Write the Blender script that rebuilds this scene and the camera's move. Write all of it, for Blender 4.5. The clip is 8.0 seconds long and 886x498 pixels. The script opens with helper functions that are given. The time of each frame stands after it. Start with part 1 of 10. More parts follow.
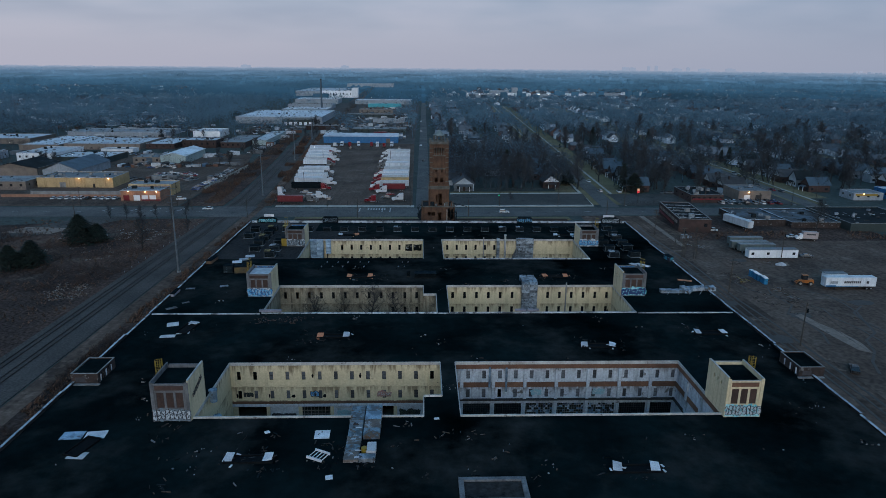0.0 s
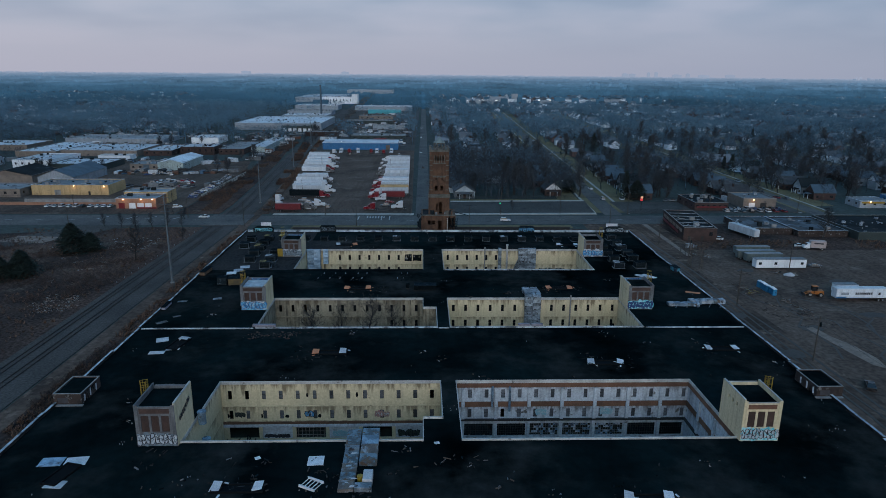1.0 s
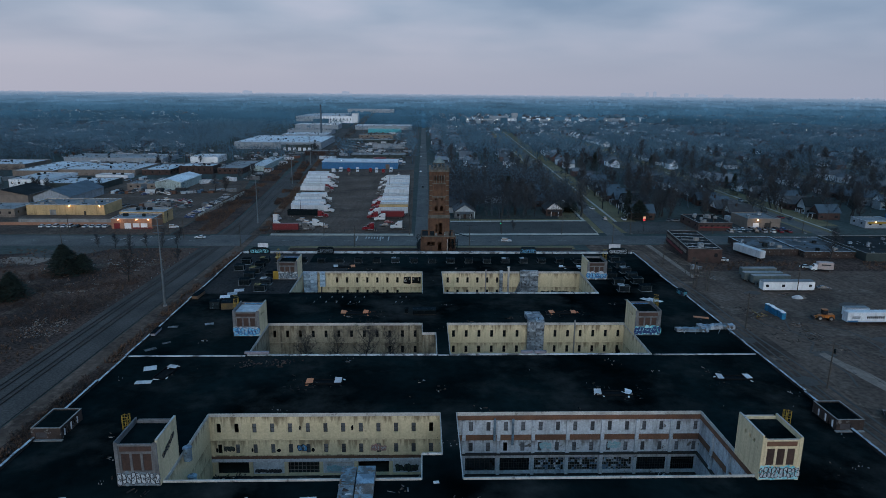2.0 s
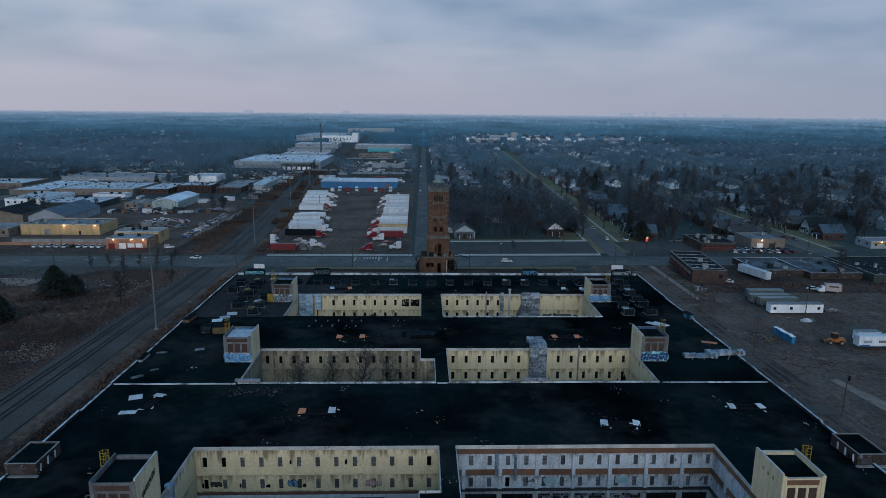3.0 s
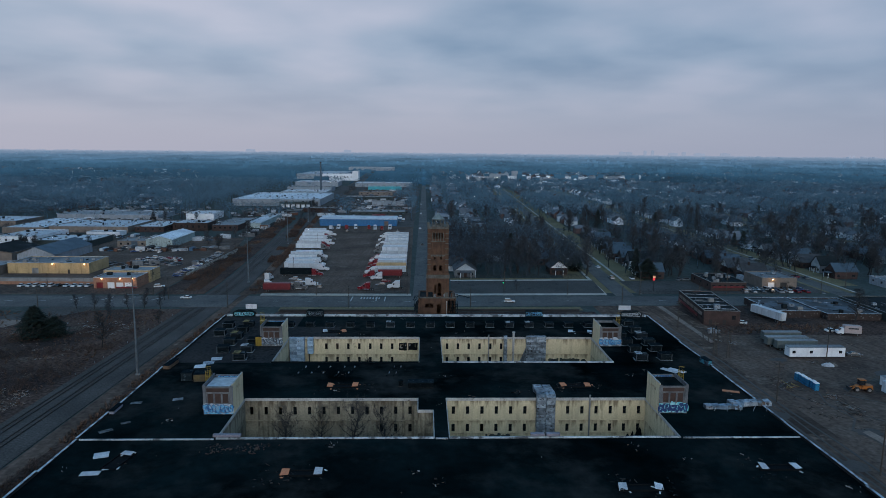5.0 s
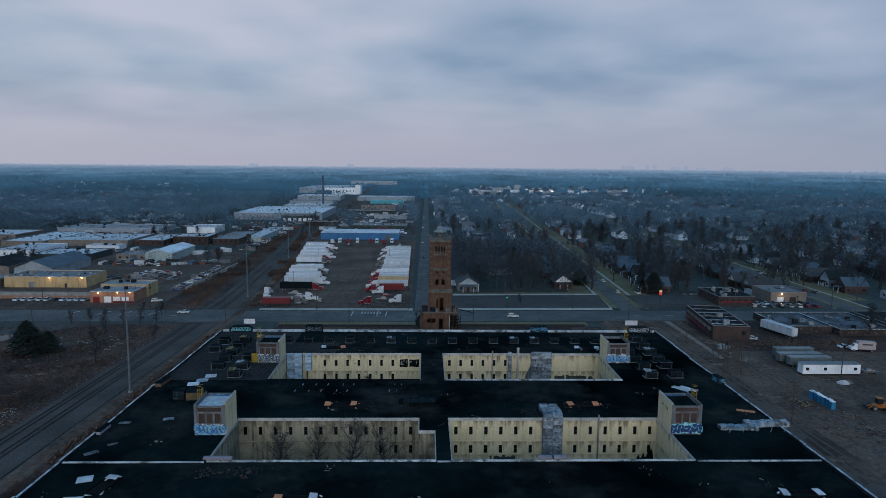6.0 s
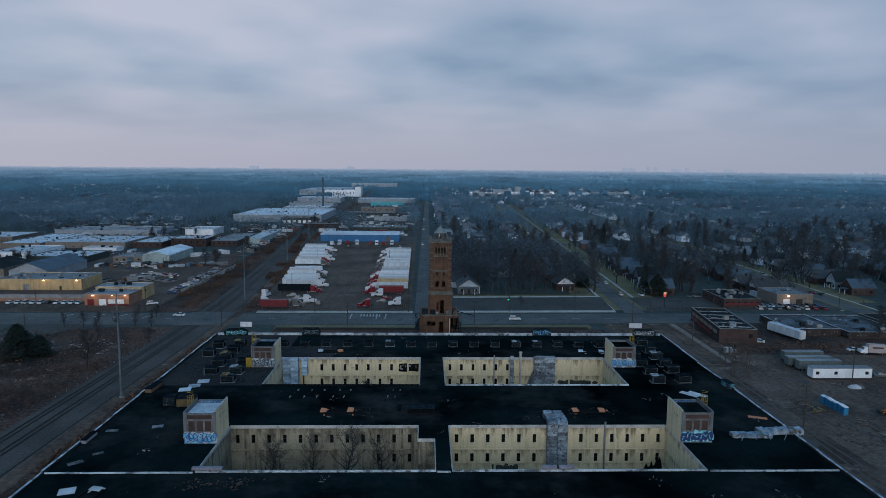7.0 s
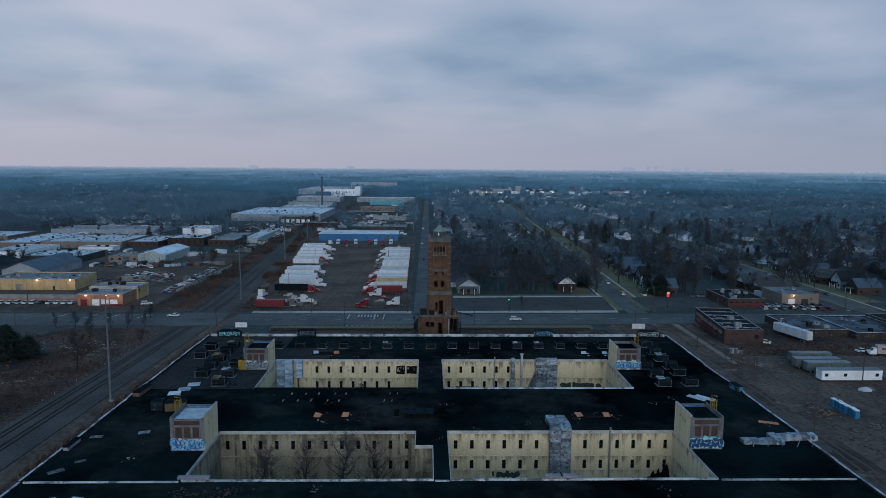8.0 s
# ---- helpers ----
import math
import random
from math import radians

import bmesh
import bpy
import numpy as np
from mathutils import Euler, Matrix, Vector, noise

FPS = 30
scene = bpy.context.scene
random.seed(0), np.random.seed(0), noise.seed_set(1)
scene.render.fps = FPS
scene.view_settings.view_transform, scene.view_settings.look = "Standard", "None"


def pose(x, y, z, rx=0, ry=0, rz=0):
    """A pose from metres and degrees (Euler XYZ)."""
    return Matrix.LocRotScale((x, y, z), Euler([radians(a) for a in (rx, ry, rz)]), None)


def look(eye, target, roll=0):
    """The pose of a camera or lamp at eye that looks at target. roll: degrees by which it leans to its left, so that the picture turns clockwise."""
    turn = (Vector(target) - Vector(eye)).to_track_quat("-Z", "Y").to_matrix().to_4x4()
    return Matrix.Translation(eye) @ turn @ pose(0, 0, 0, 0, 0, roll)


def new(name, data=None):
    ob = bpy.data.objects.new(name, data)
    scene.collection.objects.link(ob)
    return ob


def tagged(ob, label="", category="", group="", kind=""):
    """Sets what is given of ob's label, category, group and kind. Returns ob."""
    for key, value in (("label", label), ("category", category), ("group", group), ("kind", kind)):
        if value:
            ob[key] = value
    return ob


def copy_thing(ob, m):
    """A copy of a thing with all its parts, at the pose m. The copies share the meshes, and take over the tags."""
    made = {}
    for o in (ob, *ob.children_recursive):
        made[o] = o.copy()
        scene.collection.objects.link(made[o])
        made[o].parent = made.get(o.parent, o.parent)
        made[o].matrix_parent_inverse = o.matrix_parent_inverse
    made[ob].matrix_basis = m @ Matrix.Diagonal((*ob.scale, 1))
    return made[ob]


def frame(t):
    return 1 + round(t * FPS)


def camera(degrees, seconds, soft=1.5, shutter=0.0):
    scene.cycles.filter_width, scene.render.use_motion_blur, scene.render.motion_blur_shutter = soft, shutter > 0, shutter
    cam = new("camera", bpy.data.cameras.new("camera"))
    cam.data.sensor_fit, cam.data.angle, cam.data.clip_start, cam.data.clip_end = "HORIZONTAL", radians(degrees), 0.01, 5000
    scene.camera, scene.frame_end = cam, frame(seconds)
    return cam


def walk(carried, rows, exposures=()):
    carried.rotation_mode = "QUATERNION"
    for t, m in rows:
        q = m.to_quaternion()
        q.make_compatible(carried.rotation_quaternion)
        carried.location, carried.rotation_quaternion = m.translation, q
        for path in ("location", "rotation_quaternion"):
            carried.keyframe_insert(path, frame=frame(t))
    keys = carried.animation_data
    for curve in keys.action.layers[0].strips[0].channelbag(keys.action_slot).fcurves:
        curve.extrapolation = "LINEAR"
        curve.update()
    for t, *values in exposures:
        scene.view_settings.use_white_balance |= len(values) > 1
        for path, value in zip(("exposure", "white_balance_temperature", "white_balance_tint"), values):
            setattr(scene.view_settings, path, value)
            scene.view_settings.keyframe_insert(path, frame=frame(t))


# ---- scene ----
cam = camera(68.5, 8.0, soft=0.5)
PATH = [
    (0, (-0.868, -0.601, 66.174), (-0.805, 1.323, 65.633), 0.53),
    (0.5, (-0.836, 2.113, 66.125), (-0.773, 4.038, 65.585), 0.52),
    (1, (-0.799, 4.755, 66.095), (-0.736, 6.685, 65.571), 0.53),
    (1.5, (-0.729, 7.343, 66.048), (-0.666, 9.279, 65.551), 0.53),
    (3, (-0.268, 14.847, 65.713), (-0.205, 16.803, 65.300), 0.56),
    (3.5, (-0.104, 17.416, 65.455), (-0.041, 19.378, 65.071), 0.57),
    (4, (0.000, 19.997, 65.072), (0.062, 21.964, 64.718), 0.55),
    (4.5, (0.131, 22.534, 64.638), (0.194, 24.507, 64.312), 0.56),
    (6, (0.500, 30.195, 63.213), (0.553, 32.178, 62.958), 0.54),
    (6.5, (0.605, 32.646, 62.717), (0.656, 34.630, 62.469), 0.50),
    (7, (0.760, 35.081, 62.240), (0.811, 37.065, 61.992), 0.48),
    (7.5, (0.959, 37.546, 61.804), (1.010, 39.530, 61.556), 0.46),
    (8, (1.193, 40.067, 61.385), (1.244, 42.050, 61.136), 0.46),
]
walk(cam, [(t, look(e, a, r)) for t, e, a, r in PATH], [(0.0, 0.0), (8.0, 0.0)])

# ---- light ----
SUN_EL, SUN_AZ = radians(14), radians(180)


def make_world():
    world = bpy.data.worlds.new("overcast_dusk")
    scene.world = world
    world.use_nodes = True
    nt = world.node_tree
    nt.nodes.clear()
    n, k = nt.nodes.new, nt.links.new
    out, bg = n("ShaderNodeOutputWorld"), n("ShaderNodeBackground")
    sky = n("ShaderNodeTexSky")
    sky.sky_type, sky.sun_disc = "NISHITA", False
    sky.sun_elevation, sky.sun_rotation = SUN_EL, SUN_AZ
    dim = n("ShaderNodeMixRGB")
    dim.blend_type, dim.inputs["Fac"].default_value = "MULTIPLY", 1.0
    dim.inputs["Color2"].default_value = (0.08, 0.08, 0.085, 1)
    k(sky.outputs["Color"], dim.inputs["Color1"])
    co, sep = n("ShaderNodeTexCoord"), n("ShaderNodeSeparateXYZ")
    k(co.outputs["Generated"], sep.inputs[0])
    up = n("ShaderNodeMath")
    up.operation, up.inputs[1].default_value = "MAXIMUM", 0.0
    k(sep.outputs["Z"], up.inputs[0])
    lift = n("ShaderNodeMath")
    lift.operation, lift.inputs[1].default_value = "ADD", 0.17
    k(up.outputs[0], lift.inputs[0])
    plane = n("ShaderNodeVectorMath")
    plane.operation = "DIVIDE"
    three = n("ShaderNodeCombineXYZ")
    for i in range(3):
        k(lift.outputs[0], three.inputs[i])
    k(co.outputs["Generated"], plane.inputs[0])
    k(three.outputs[0], plane.inputs[1])
    big, small = n("ShaderNodeTexNoise"), n("ShaderNodeTexNoise")
    for tex, sc, det, dist in ((big, 0.9, 2, 0.0), (small, 2.3, 3, 0.0)):
        tex.inputs["Scale"].default_value = sc
        tex.inputs["Detail"].default_value = det
        tex.inputs["Roughness"].default_value = 0.5
        tex.inputs["Distortion"].default_value = dist
        shift = n("ShaderNodeMapping")
        shift.inputs["Location"].default_value = (2.3, 1.15, 0)
        k(plane.outputs[0], shift.inputs["Vector"])
        k(shift.outputs[0], tex.inputs["Vector"])
    blend = n("ShaderNodeMath")
    blend.operation, blend.inputs[1].default_value = "MULTIPLY_ADD", 0.28
    k(small.outputs["Fac"], blend.inputs[0])
    k(big.outputs["Fac"], blend.inputs[2])
    ramp = n("ShaderNodeValToRGB")
    el = ramp.color_ramp.elements
    el[0].position, el[0].color = 0.50, (0.225, 0.325, 0.465, 1)
    el[1].position, el[1].color = 0.80, (0.48, 0.525, 0.65, 1)
    mid = el.new(0.63)
    mid.color = (0.335, 0.425, 0.56, 1)
    k(blend.outputs[0], ramp.inputs["Fac"])
    # low haze: the cloud deck fades into an even mauve-grey near the horizon
    low = n("ShaderNodeMapRange")
    low.inputs["From Min"].default_value, low.inputs["From Max"].default_value = 0.0, 0.16
    low.inputs["To Min"].default_value, low.inputs["To Max"].default_value = 1.0, 0.0
    low.interpolation_type = "SMOOTHSTEP"
    k(up.outputs[0], low.inputs["Value"])
    haze = n("ShaderNodeMixRGB")
    k(low.outputs["Result"], haze.inputs["Fac"])
    k(ramp.outputs["Color"], haze.inputs["Color1"])
    haze.inputs["Color2"].default_value = (0.405, 0.428, 0.54, 1)
    cover = n("ShaderNodeMixRGB")
    cover.inputs["Fac"].default_value = 0.93
    k(dim.outputs["Color"], cover.inputs["Color1"])
    k(haze.outputs["Color"], cover.inputs["Color2"])
    # the high sky of dusk is deeper and bluer than the low cloud
    high, deep_blue = n("ShaderNodeMapRange"), n("ShaderNodeMixRGB")
    high.inputs["From Min"].default_value, high.inputs["From Max"].default_value = 0.24, 0.62
    high.interpolation_type = "SMOOTHSTEP"
    k(up.outputs[0], high.inputs["Value"])
    k(high.outputs["Result"], deep_blue.inputs["Fac"])
    deep_blue.blend_type = "MULTIPLY"
    deep_blue.inputs["Color2"].default_value = (0.32, 0.84, 1.16, 1)
    k(cover.outputs["Color"], deep_blue.inputs["Color1"])
    # the west is brighter and warmer at nightfall
    side, west = n("ShaderNodeMapRange"), n("ShaderNodeMixRGB")
    side.inputs["From Min"].default_value, side.inputs["From Max"].default_value = -0.6, 0.6
    k(sep.outputs["X"], side.inputs["Value"])
    k(side.outputs["Result"], west.inputs["Fac"])
    west.inputs["Color1"].default_value, west.inputs["Color2"].default_value = (1.11, 1.06, 1.04, 1), (0.83, 0.88, 0.93, 1)
    tinted = n("ShaderNodeMixRGB")
    tinted.blend_type, tinted.inputs["Fac"].default_value = "MULTIPLY", 1.0
    k(deep_blue.outputs["Color"], tinted.inputs["Color1"])
    k(west.outputs["Color"], tinted.inputs["Color2"])
    k(tinted.outputs["Color"], bg.inputs["Color"])
    bg.inputs["Strength"].default_value = 1.0
    k(bg.outputs[0], out.inputs["Surface"])


make_world()
sun_data = bpy.data.lights.new("sun", "SUN")
sun_data.energy, sun_data.angle, sun_data.color = 1.45, radians(50), (0.93, 0.93, 0.90)
sun = new("sun", sun_data)
sun.matrix_world = pose(0, 0, 300, 76, 0, 2)

# ---- materials ----
def mat(name, col, col2=None, scale=0.3, fine=6.0, rough=0.8, bump=0.15, metal=0.0, streak=0.0, spots=None, rand=0.0, island=False, grain=0.25, spec=0.35, sharp=0.18, tracks=0.0, still=False, drips=()):
    """A weathered surface: two colours mixed by a broad noise, fine grain, vertical streaks, spots, relief. drips: (height, length, strength) of dirt runs below ledges."""
    m = bpy.data.materials.new(name)
    m.use_nodes = True
    nt = m.node_tree
    n, k = nt.nodes.new, nt.links.new
    b = nt.nodes["Principled BSDF"]
    b.inputs["Metallic"].default_value = metal
    b.inputs["Specular IOR Level"].default_value = spec
    co = n("ShaderNodeTexCoord")
    info = n("ShaderNodeObjectInfo")
    shift = n("ShaderNodeVectorMath")
    shift.operation = "MULTIPLY_ADD"
    k(info.outputs["Random"], shift.inputs[0])
    shift.inputs[1].default_value = (0.0, 0.0, 0.0) if still else (137.0, 71.0, 53.0)
    k(co.outputs["Object"], shift.inputs[2])
    broad, grit = n("ShaderNodeTexNoise"), n("ShaderNodeTexNoise")
    broad.inputs["Scale"].default_value, broad.inputs["Detail"].default_value = scale, 5
    grit.inputs["Scale"].default_value, grit.inputs["Detail"].default_value = fine, 6
    k(shift.outputs[0], broad.inputs["Vector"])
    k(shift.outputs[0], grit.inputs["Vector"])
    ramp = n("ShaderNodeMapRange")
    ramp.inputs["From Min"].default_value, ramp.inputs["From Max"].default_value = 0.5 - sharp, 0.5 + sharp
    k(broad.outputs["Fac"], ramp.inputs["Value"])
    mix = n("ShaderNodeMixRGB")
    c2 = col2 or tuple(c * 0.72 for c in col)
    mix.inputs["Color1"].default_value, mix.inputs["Color2"].default_value = (*col, 1), (*c2, 1)
    k(ramp.outputs[0], mix.inputs["Fac"])
    last = mix
    if streak:
        mp, st = n("ShaderNodeMapping"), n("ShaderNodeTexNoise")
        mp.inputs["Scale"].default_value = (1.0, 1.0, 0.09)
        st.inputs["Scale"].default_value, st.inputs["Detail"].default_value = 1.1, 5
        k(shift.outputs[0], mp.inputs["Vector"])
        k(mp.outputs[0], st.inputs["Vector"])
        sr = n("ShaderNodeMapRange")
        sr.inputs["From Min"].default_value, sr.inputs["From Max"].default_value = 0.5, 0.72
        sr.inputs["To Max"].default_value = streak
        k(st.outputs["Fac"], sr.inputs["Value"])
        sm = n("ShaderNodeMixRGB")
        sm.inputs["Color2"].default_value = (*(c * 0.22 for c in col), 1)
        k(sr.outputs[0], sm.inputs["Fac"])
        k(last.outputs[0], sm.inputs["Color1"])
        last = sm
    if drips:
        mp, st, sep = n("ShaderNodeMapping"), n("ShaderNodeTexNoise"), n("ShaderNodeSeparateXYZ")
        mp.inputs["Scale"].default_value = (1.0, 1.0, 0.12)
        st.inputs["Scale"].default_value, st.inputs["Detail"].default_value = 1.0, 6
        st.inputs["Roughness"].default_value = 0.68
        k(co.outputs["Object"], mp.inputs["Vector"])
        k(mp.outputs[0], st.inputs["Vector"])
        k(co.outputs["Object"], sep.inputs[0])
        for top, length, strength in drips:
            down, reach, run, amount = n("ShaderNodeMapRange"), n("ShaderNodeMath"), n("ShaderNodeMapRange"), n("ShaderNodeMath")
            down.clamp = False
            down.inputs["From Min"].default_value, down.inputs["From Max"].default_value = top, top - length
            k(sep.outputs["Z"], down.inputs["Value"])
            reach.operation, reach.inputs[1].default_value = "MULTIPLY_ADD", -0.24
            k(down.outputs[0], reach.inputs[0])
            k(st.outputs["Fac"], reach.inputs[2])
            run.inputs["From Min"].default_value, run.inputs["From Max"].default_value = 0.40, 0.56
            run.inputs["To Max"].default_value = strength
            k(reach.outputs[0], run.inputs["Value"])
            below = n("ShaderNodeMath")
            below.operation, below.inputs[1].default_value = "GREATER_THAN", 0.0
            k(down.outputs[0], below.inputs[0])
            amount.operation = "MULTIPLY"
            k(run.outputs[0], amount.inputs[0])
            k(below.outputs[0], amount.inputs[1])
            dm = n("ShaderNodeMixRGB")
            dm.inputs["Color2"].default_value = (col[0] * 0.20, col[1] * 0.17, col[2] * 0.15, 1)
            k(amount.outputs[0], dm.inputs["Fac"])
            k(last.outputs[0], dm.inputs["Color1"])
            last = dm
    if tracks:
        mp, st = n("ShaderNodeMapping"), n("ShaderNodeTexNoise")
        mp.inputs["Scale"].default_value = (1.0, 0.035, 1.0)
        st.inputs["Scale"].default_value, st.inputs["Detail"].default_value = 0.55, 5
        st.inputs["Distortion"].default_value = 0.6
        k(co.outputs["Object"], mp.inputs["Vector"])
        k(mp.outputs[0], st.inputs["Vector"])
        sr = n("ShaderNodeMapRange")
        sr.inputs["From Min"].default_value, sr.inputs["From Max"].default_value = 0.48, 0.62
        sr.inputs["To Max"].default_value = tracks
        k(st.outputs["Fac"], sr.inputs["Value"])
        sm = n("ShaderNodeMixRGB")
        sm.inputs["Color2"].default_value = (*(c * 0.35 for c in col), 1)
        k(sr.outputs[0], sm.inputs["Fac"])
        k(last.outputs[0], sm.inputs["Color1"])
        last = sm
    if spots:
        sc, lo, hi, colour = spots
        sp = n("ShaderNodeTexNoise")
        sp.inputs["Scale"].default_value, sp.inputs["Detail"].default_value = sc, 8
        sp.inputs["Roughness"].default_value = 0.65
        k(shift.outputs[0], sp.inputs["Vector"])
        pr = n("ShaderNodeMapRange")
        pr.inputs["From Min"].default_value, pr.inputs["From Max"].default_value = lo, hi
        k(sp.outputs["Fac"], pr.inputs["Value"])
        pm = n("ShaderNodeMixRGB")
        pm.inputs["Color2"].default_value = (*colour, 1)
        k(pr.outputs[0], pm.inputs["Fac"])
        k(last.outputs[0], pm.inputs["Color1"])
        last = pm
    if rand:
        hsv = n("ShaderNodeHueSaturation")
        src = info.outputs["Random"]
        if island:
            src = n("ShaderNodeNewGeometry").outputs["Random Per Island"]
        vr = n("ShaderNodeMapRange")
        vr.inputs["To Min"].default_value, vr.inputs["To Max"].default_value = 1 - rand, 1 + rand
        k(src, vr.inputs["Value"])
        k(vr.outputs[0], hsv.inputs["Value"])
        k(last.outputs[0], hsv.inputs["Color"])
        last = hsv
    gm, gr = n("ShaderNodeMixRGB"), n("ShaderNodeMapRange")
    gm.blend_type, gm.inputs["Fac"].default_value = "MULTIPLY", 1.0
    gr.inputs["From Min"].default_value, gr.inputs["From Max"].default_value = 0.3, 0.7
    gr.inputs["To Min"].default_value, gr.inputs["To Max"].default_value = 1 - grain, 1 + grain * 0.6
    k(grit.outputs["Fac"], gr.inputs["Value"])
    k(last.outputs[0], gm.inputs["Color1"])
    k(gr.outputs[0], gm.inputs["Color2"])
    k(gm.outputs[0], b.inputs["Base Color"])
    rr = n("ShaderNodeMapRange")
    rr.inputs["To Min"].default_value, rr.inputs["To Max"].default_value = max(rough - 0.15, 0.03), min(rough + 0.12, 1)
    k(broad.outputs["Fac"], rr.inputs["Value"])
    k(rr.outputs[0], b.inputs["Roughness"])
    if bump:
        bp = n("ShaderNodeBump")
        bp.inputs["Strength"].default_value, bp.inputs["Distance"].default_value = bump, 0.05
        k(grit.outputs["Fac"], bp.inputs["Height"])
        k(bp.outputs[0], b.inputs["Normal"])
    return m


def glow(name, col, strength):
    m = bpy.data.materials.new(name)
    m.use_nodes = True
    b = m.node_tree.nodes["Principled BSDF"]
    b.inputs["Base Color"].default_value = (*col, 1)
    b.inputs["Emission Color"].default_value = (*col, 1)
    b.inputs["Emission Strength"].default_value = strength
    return m


TAR = mat("black_roof_membrane", (0.0004, 0.0018, 0.0023), (0.0080, 0.0160, 0.0172), 0.045, 0.7, 0.85, 0.15, spots=(0.06, 0.49, 0.70, (0.029, 0.030, 0.029)), grain=0.25, spec=0.0, still=True)
OLDTAR = mat("worn_gravel_roof", (0.026, 0.027, 0.029), (0.042, 0.039, 0.038), 0.12, 1.6, 0.9, 0.3, spots=(0.35, 0.58, 0.66, (0.010, 0.012, 0.014)), grain=0.4, spec=0.02)
CREAM = mat("cream_painted_concrete", (0.645, 0.54, 0.355), (0.54, 0.455, 0.30), 0.16, 3.0, 0.85, 0.15, streak=0.3, spots=(0.45, 0.63, 0.74, (0.18, 0.15, 0.105)), grain=0.15, drips=((11.6, 2.6, 0.85), (7.05, 2.4, 0.75), (4.2, 2.0, 0.6)))
CREAM_DIM = mat("grimy_cream_concrete", (0.37, 0.32, 0.23), (0.22, 0.19, 0.14), 0.16, 3.0, 0.9, 0.15, streak=0.9, spots=(0.3, 0.52, 0.66, (0.085, 0.075, 0.06)), drips=((11.6, 3.0, 0.9), (7.05, 3.0, 0.7)))
WHITEWALL = mat("stained_white_concrete", (0.53, 0.57, 0.62), (0.41, 0.445, 0.49), 0.2, 3.0, 0.85, 0.15, streak=0.5, spots=(0.5, 0.61, 0.68, (0.12, 0.11, 0.10)), drips=((10.7, 1.6, 0.6), (6.75, 1.9, 0.8)))
GREYCONC = mat("weathered_concrete", (0.27, 0.27, 0.27), (0.17, 0.17, 0.17), 0.4, 4.0, 0.9, 0.2, streak=0.5)
COPING = mat("pale_metal_coping", (0.50, 0.56, 0.61), (0.28, 0.32, 0.36), 0.35, 4.0, 0.6, 0.1, metal=0.1, spots=(0.6, 0.52, 0.60, (0.09, 0.10, 0.11)), sharp=0.1)
CAPWHITE = mat("chalky_white_coping", (0.48, 0.475, 0.46), (0.30, 0.295, 0.285), 0.4, 4.0, 0.8, 0.1, spots=(0.9, 0.6, 0.68, (0.14, 0.13, 0.12)))
RUSTBAND = mat("red_brown_spandrel_brick", (0.185, 0.092, 0.056), (0.12, 0.062, 0.042), 0.5, 5.0, 0.85, 0.2, rand=0.2)
GREYPAINT = mat("grey_weathered_stucco", (0.165, 0.172, 0.182), (0.090, 0.095, 0.104), 0.4, 4.0, 0.9, 0.2, streak=0.6)
BOARD = mat("brown_window_board", (0.066, 0.038, 0.030), (0.044, 0.028, 0.025), 0.8, 6.0, 0.85, 0.15, streak=0.4, rand=0.2)
TAG_WHITE = mat("white_spray_paint", (0.36, 0.42, 0.48), (0.10, 0.19, 0.28), 0.9, 5.0, 0.7, 0.0, spots=(1.1, 0.51, 0.55, (0.03, 0.045, 0.08)), sharp=0.05)
TAG_DARK = mat("black_spray_paint", (0.03, 0.03, 0.035), (0.05, 0.05, 0.06), 1.0, 6.0, 0.7, 0.0)
# Near-black: panes and char, also painted dark for unlit openings.
PANE = mat("black_glass_soot_and_void", (0.005, 0.007, 0.009), (0.009, 0.011, 0.012), 1.0, 6.0, 0.7, 0.0, spec=0.02)
PANEGREY = mat("dusty_wired_glass", (0.10, 0.11, 0.125), (0.06, 0.065, 0.075), 0.9, 6.0, 0.35, 0.0, rand=0.45)
STEEL = mat("galvanised_duct_metal", (0.30, 0.35, 0.40), (0.13, 0.155, 0.18), 0.9, 4.0, 0.5, 0.1, metal=0.4, spots=(1.3, 0.56, 0.62, (0.05, 0.05, 0.055)), rand=0.4, sharp=0.1)
BLUESTEEL = mat("blue_grey_sheet_metal", (0.22, 0.32, 0.41), (0.11, 0.16, 0.21), 0.8, 5.0, 0.55, 0.1, metal=0.25, spots=(1.0, 0.57, 0.63, (0.06, 0.06, 0.065)), rand=0.35, sharp=0.1)
DARKBOX = mat("sooty_metal", (0.006, 0.011, 0.014), (0.014, 0.020, 0.024), 0.8, 5.0, 0.95, 0.1, spots=(1.2, 0.60, 0.68, (0.055, 0.075, 0.088)), rand=0.5, spec=0.0)
YELLOW = mat("yellow_painted_steel", (0.30, 0.20, 0.02), (0.20, 0.13, 0.02), 0.9, 6.0, 0.6, 0.1)
WHITEBOARD = mat("white_board", (0.62, 0.62, 0.64), (0.45, 0.45, 0.48), 0.7, 6.0, 0.7, 0.1, rand=0.2)
ORANGEBOARD = mat("orange_foam_board", (0.62, 0.22, 0.10), (0.48, 0.18, 0.09), 0.9, 6.0, 0.8, 0.1)
BRICK = mat("orange_brown_brick", (0.1148, 0.0598, 0.035), (0.0663, 0.0378, 0.0258), 0.5, 7.0, 0.88, 0.25, streak=0.5)
REDBRICK = mat("dark_red_brick", (0.056, 0.033, 0.029), (0.032, 0.022, 0.021), 0.4, 7.0, 0.88, 0.2, rand=0.35)
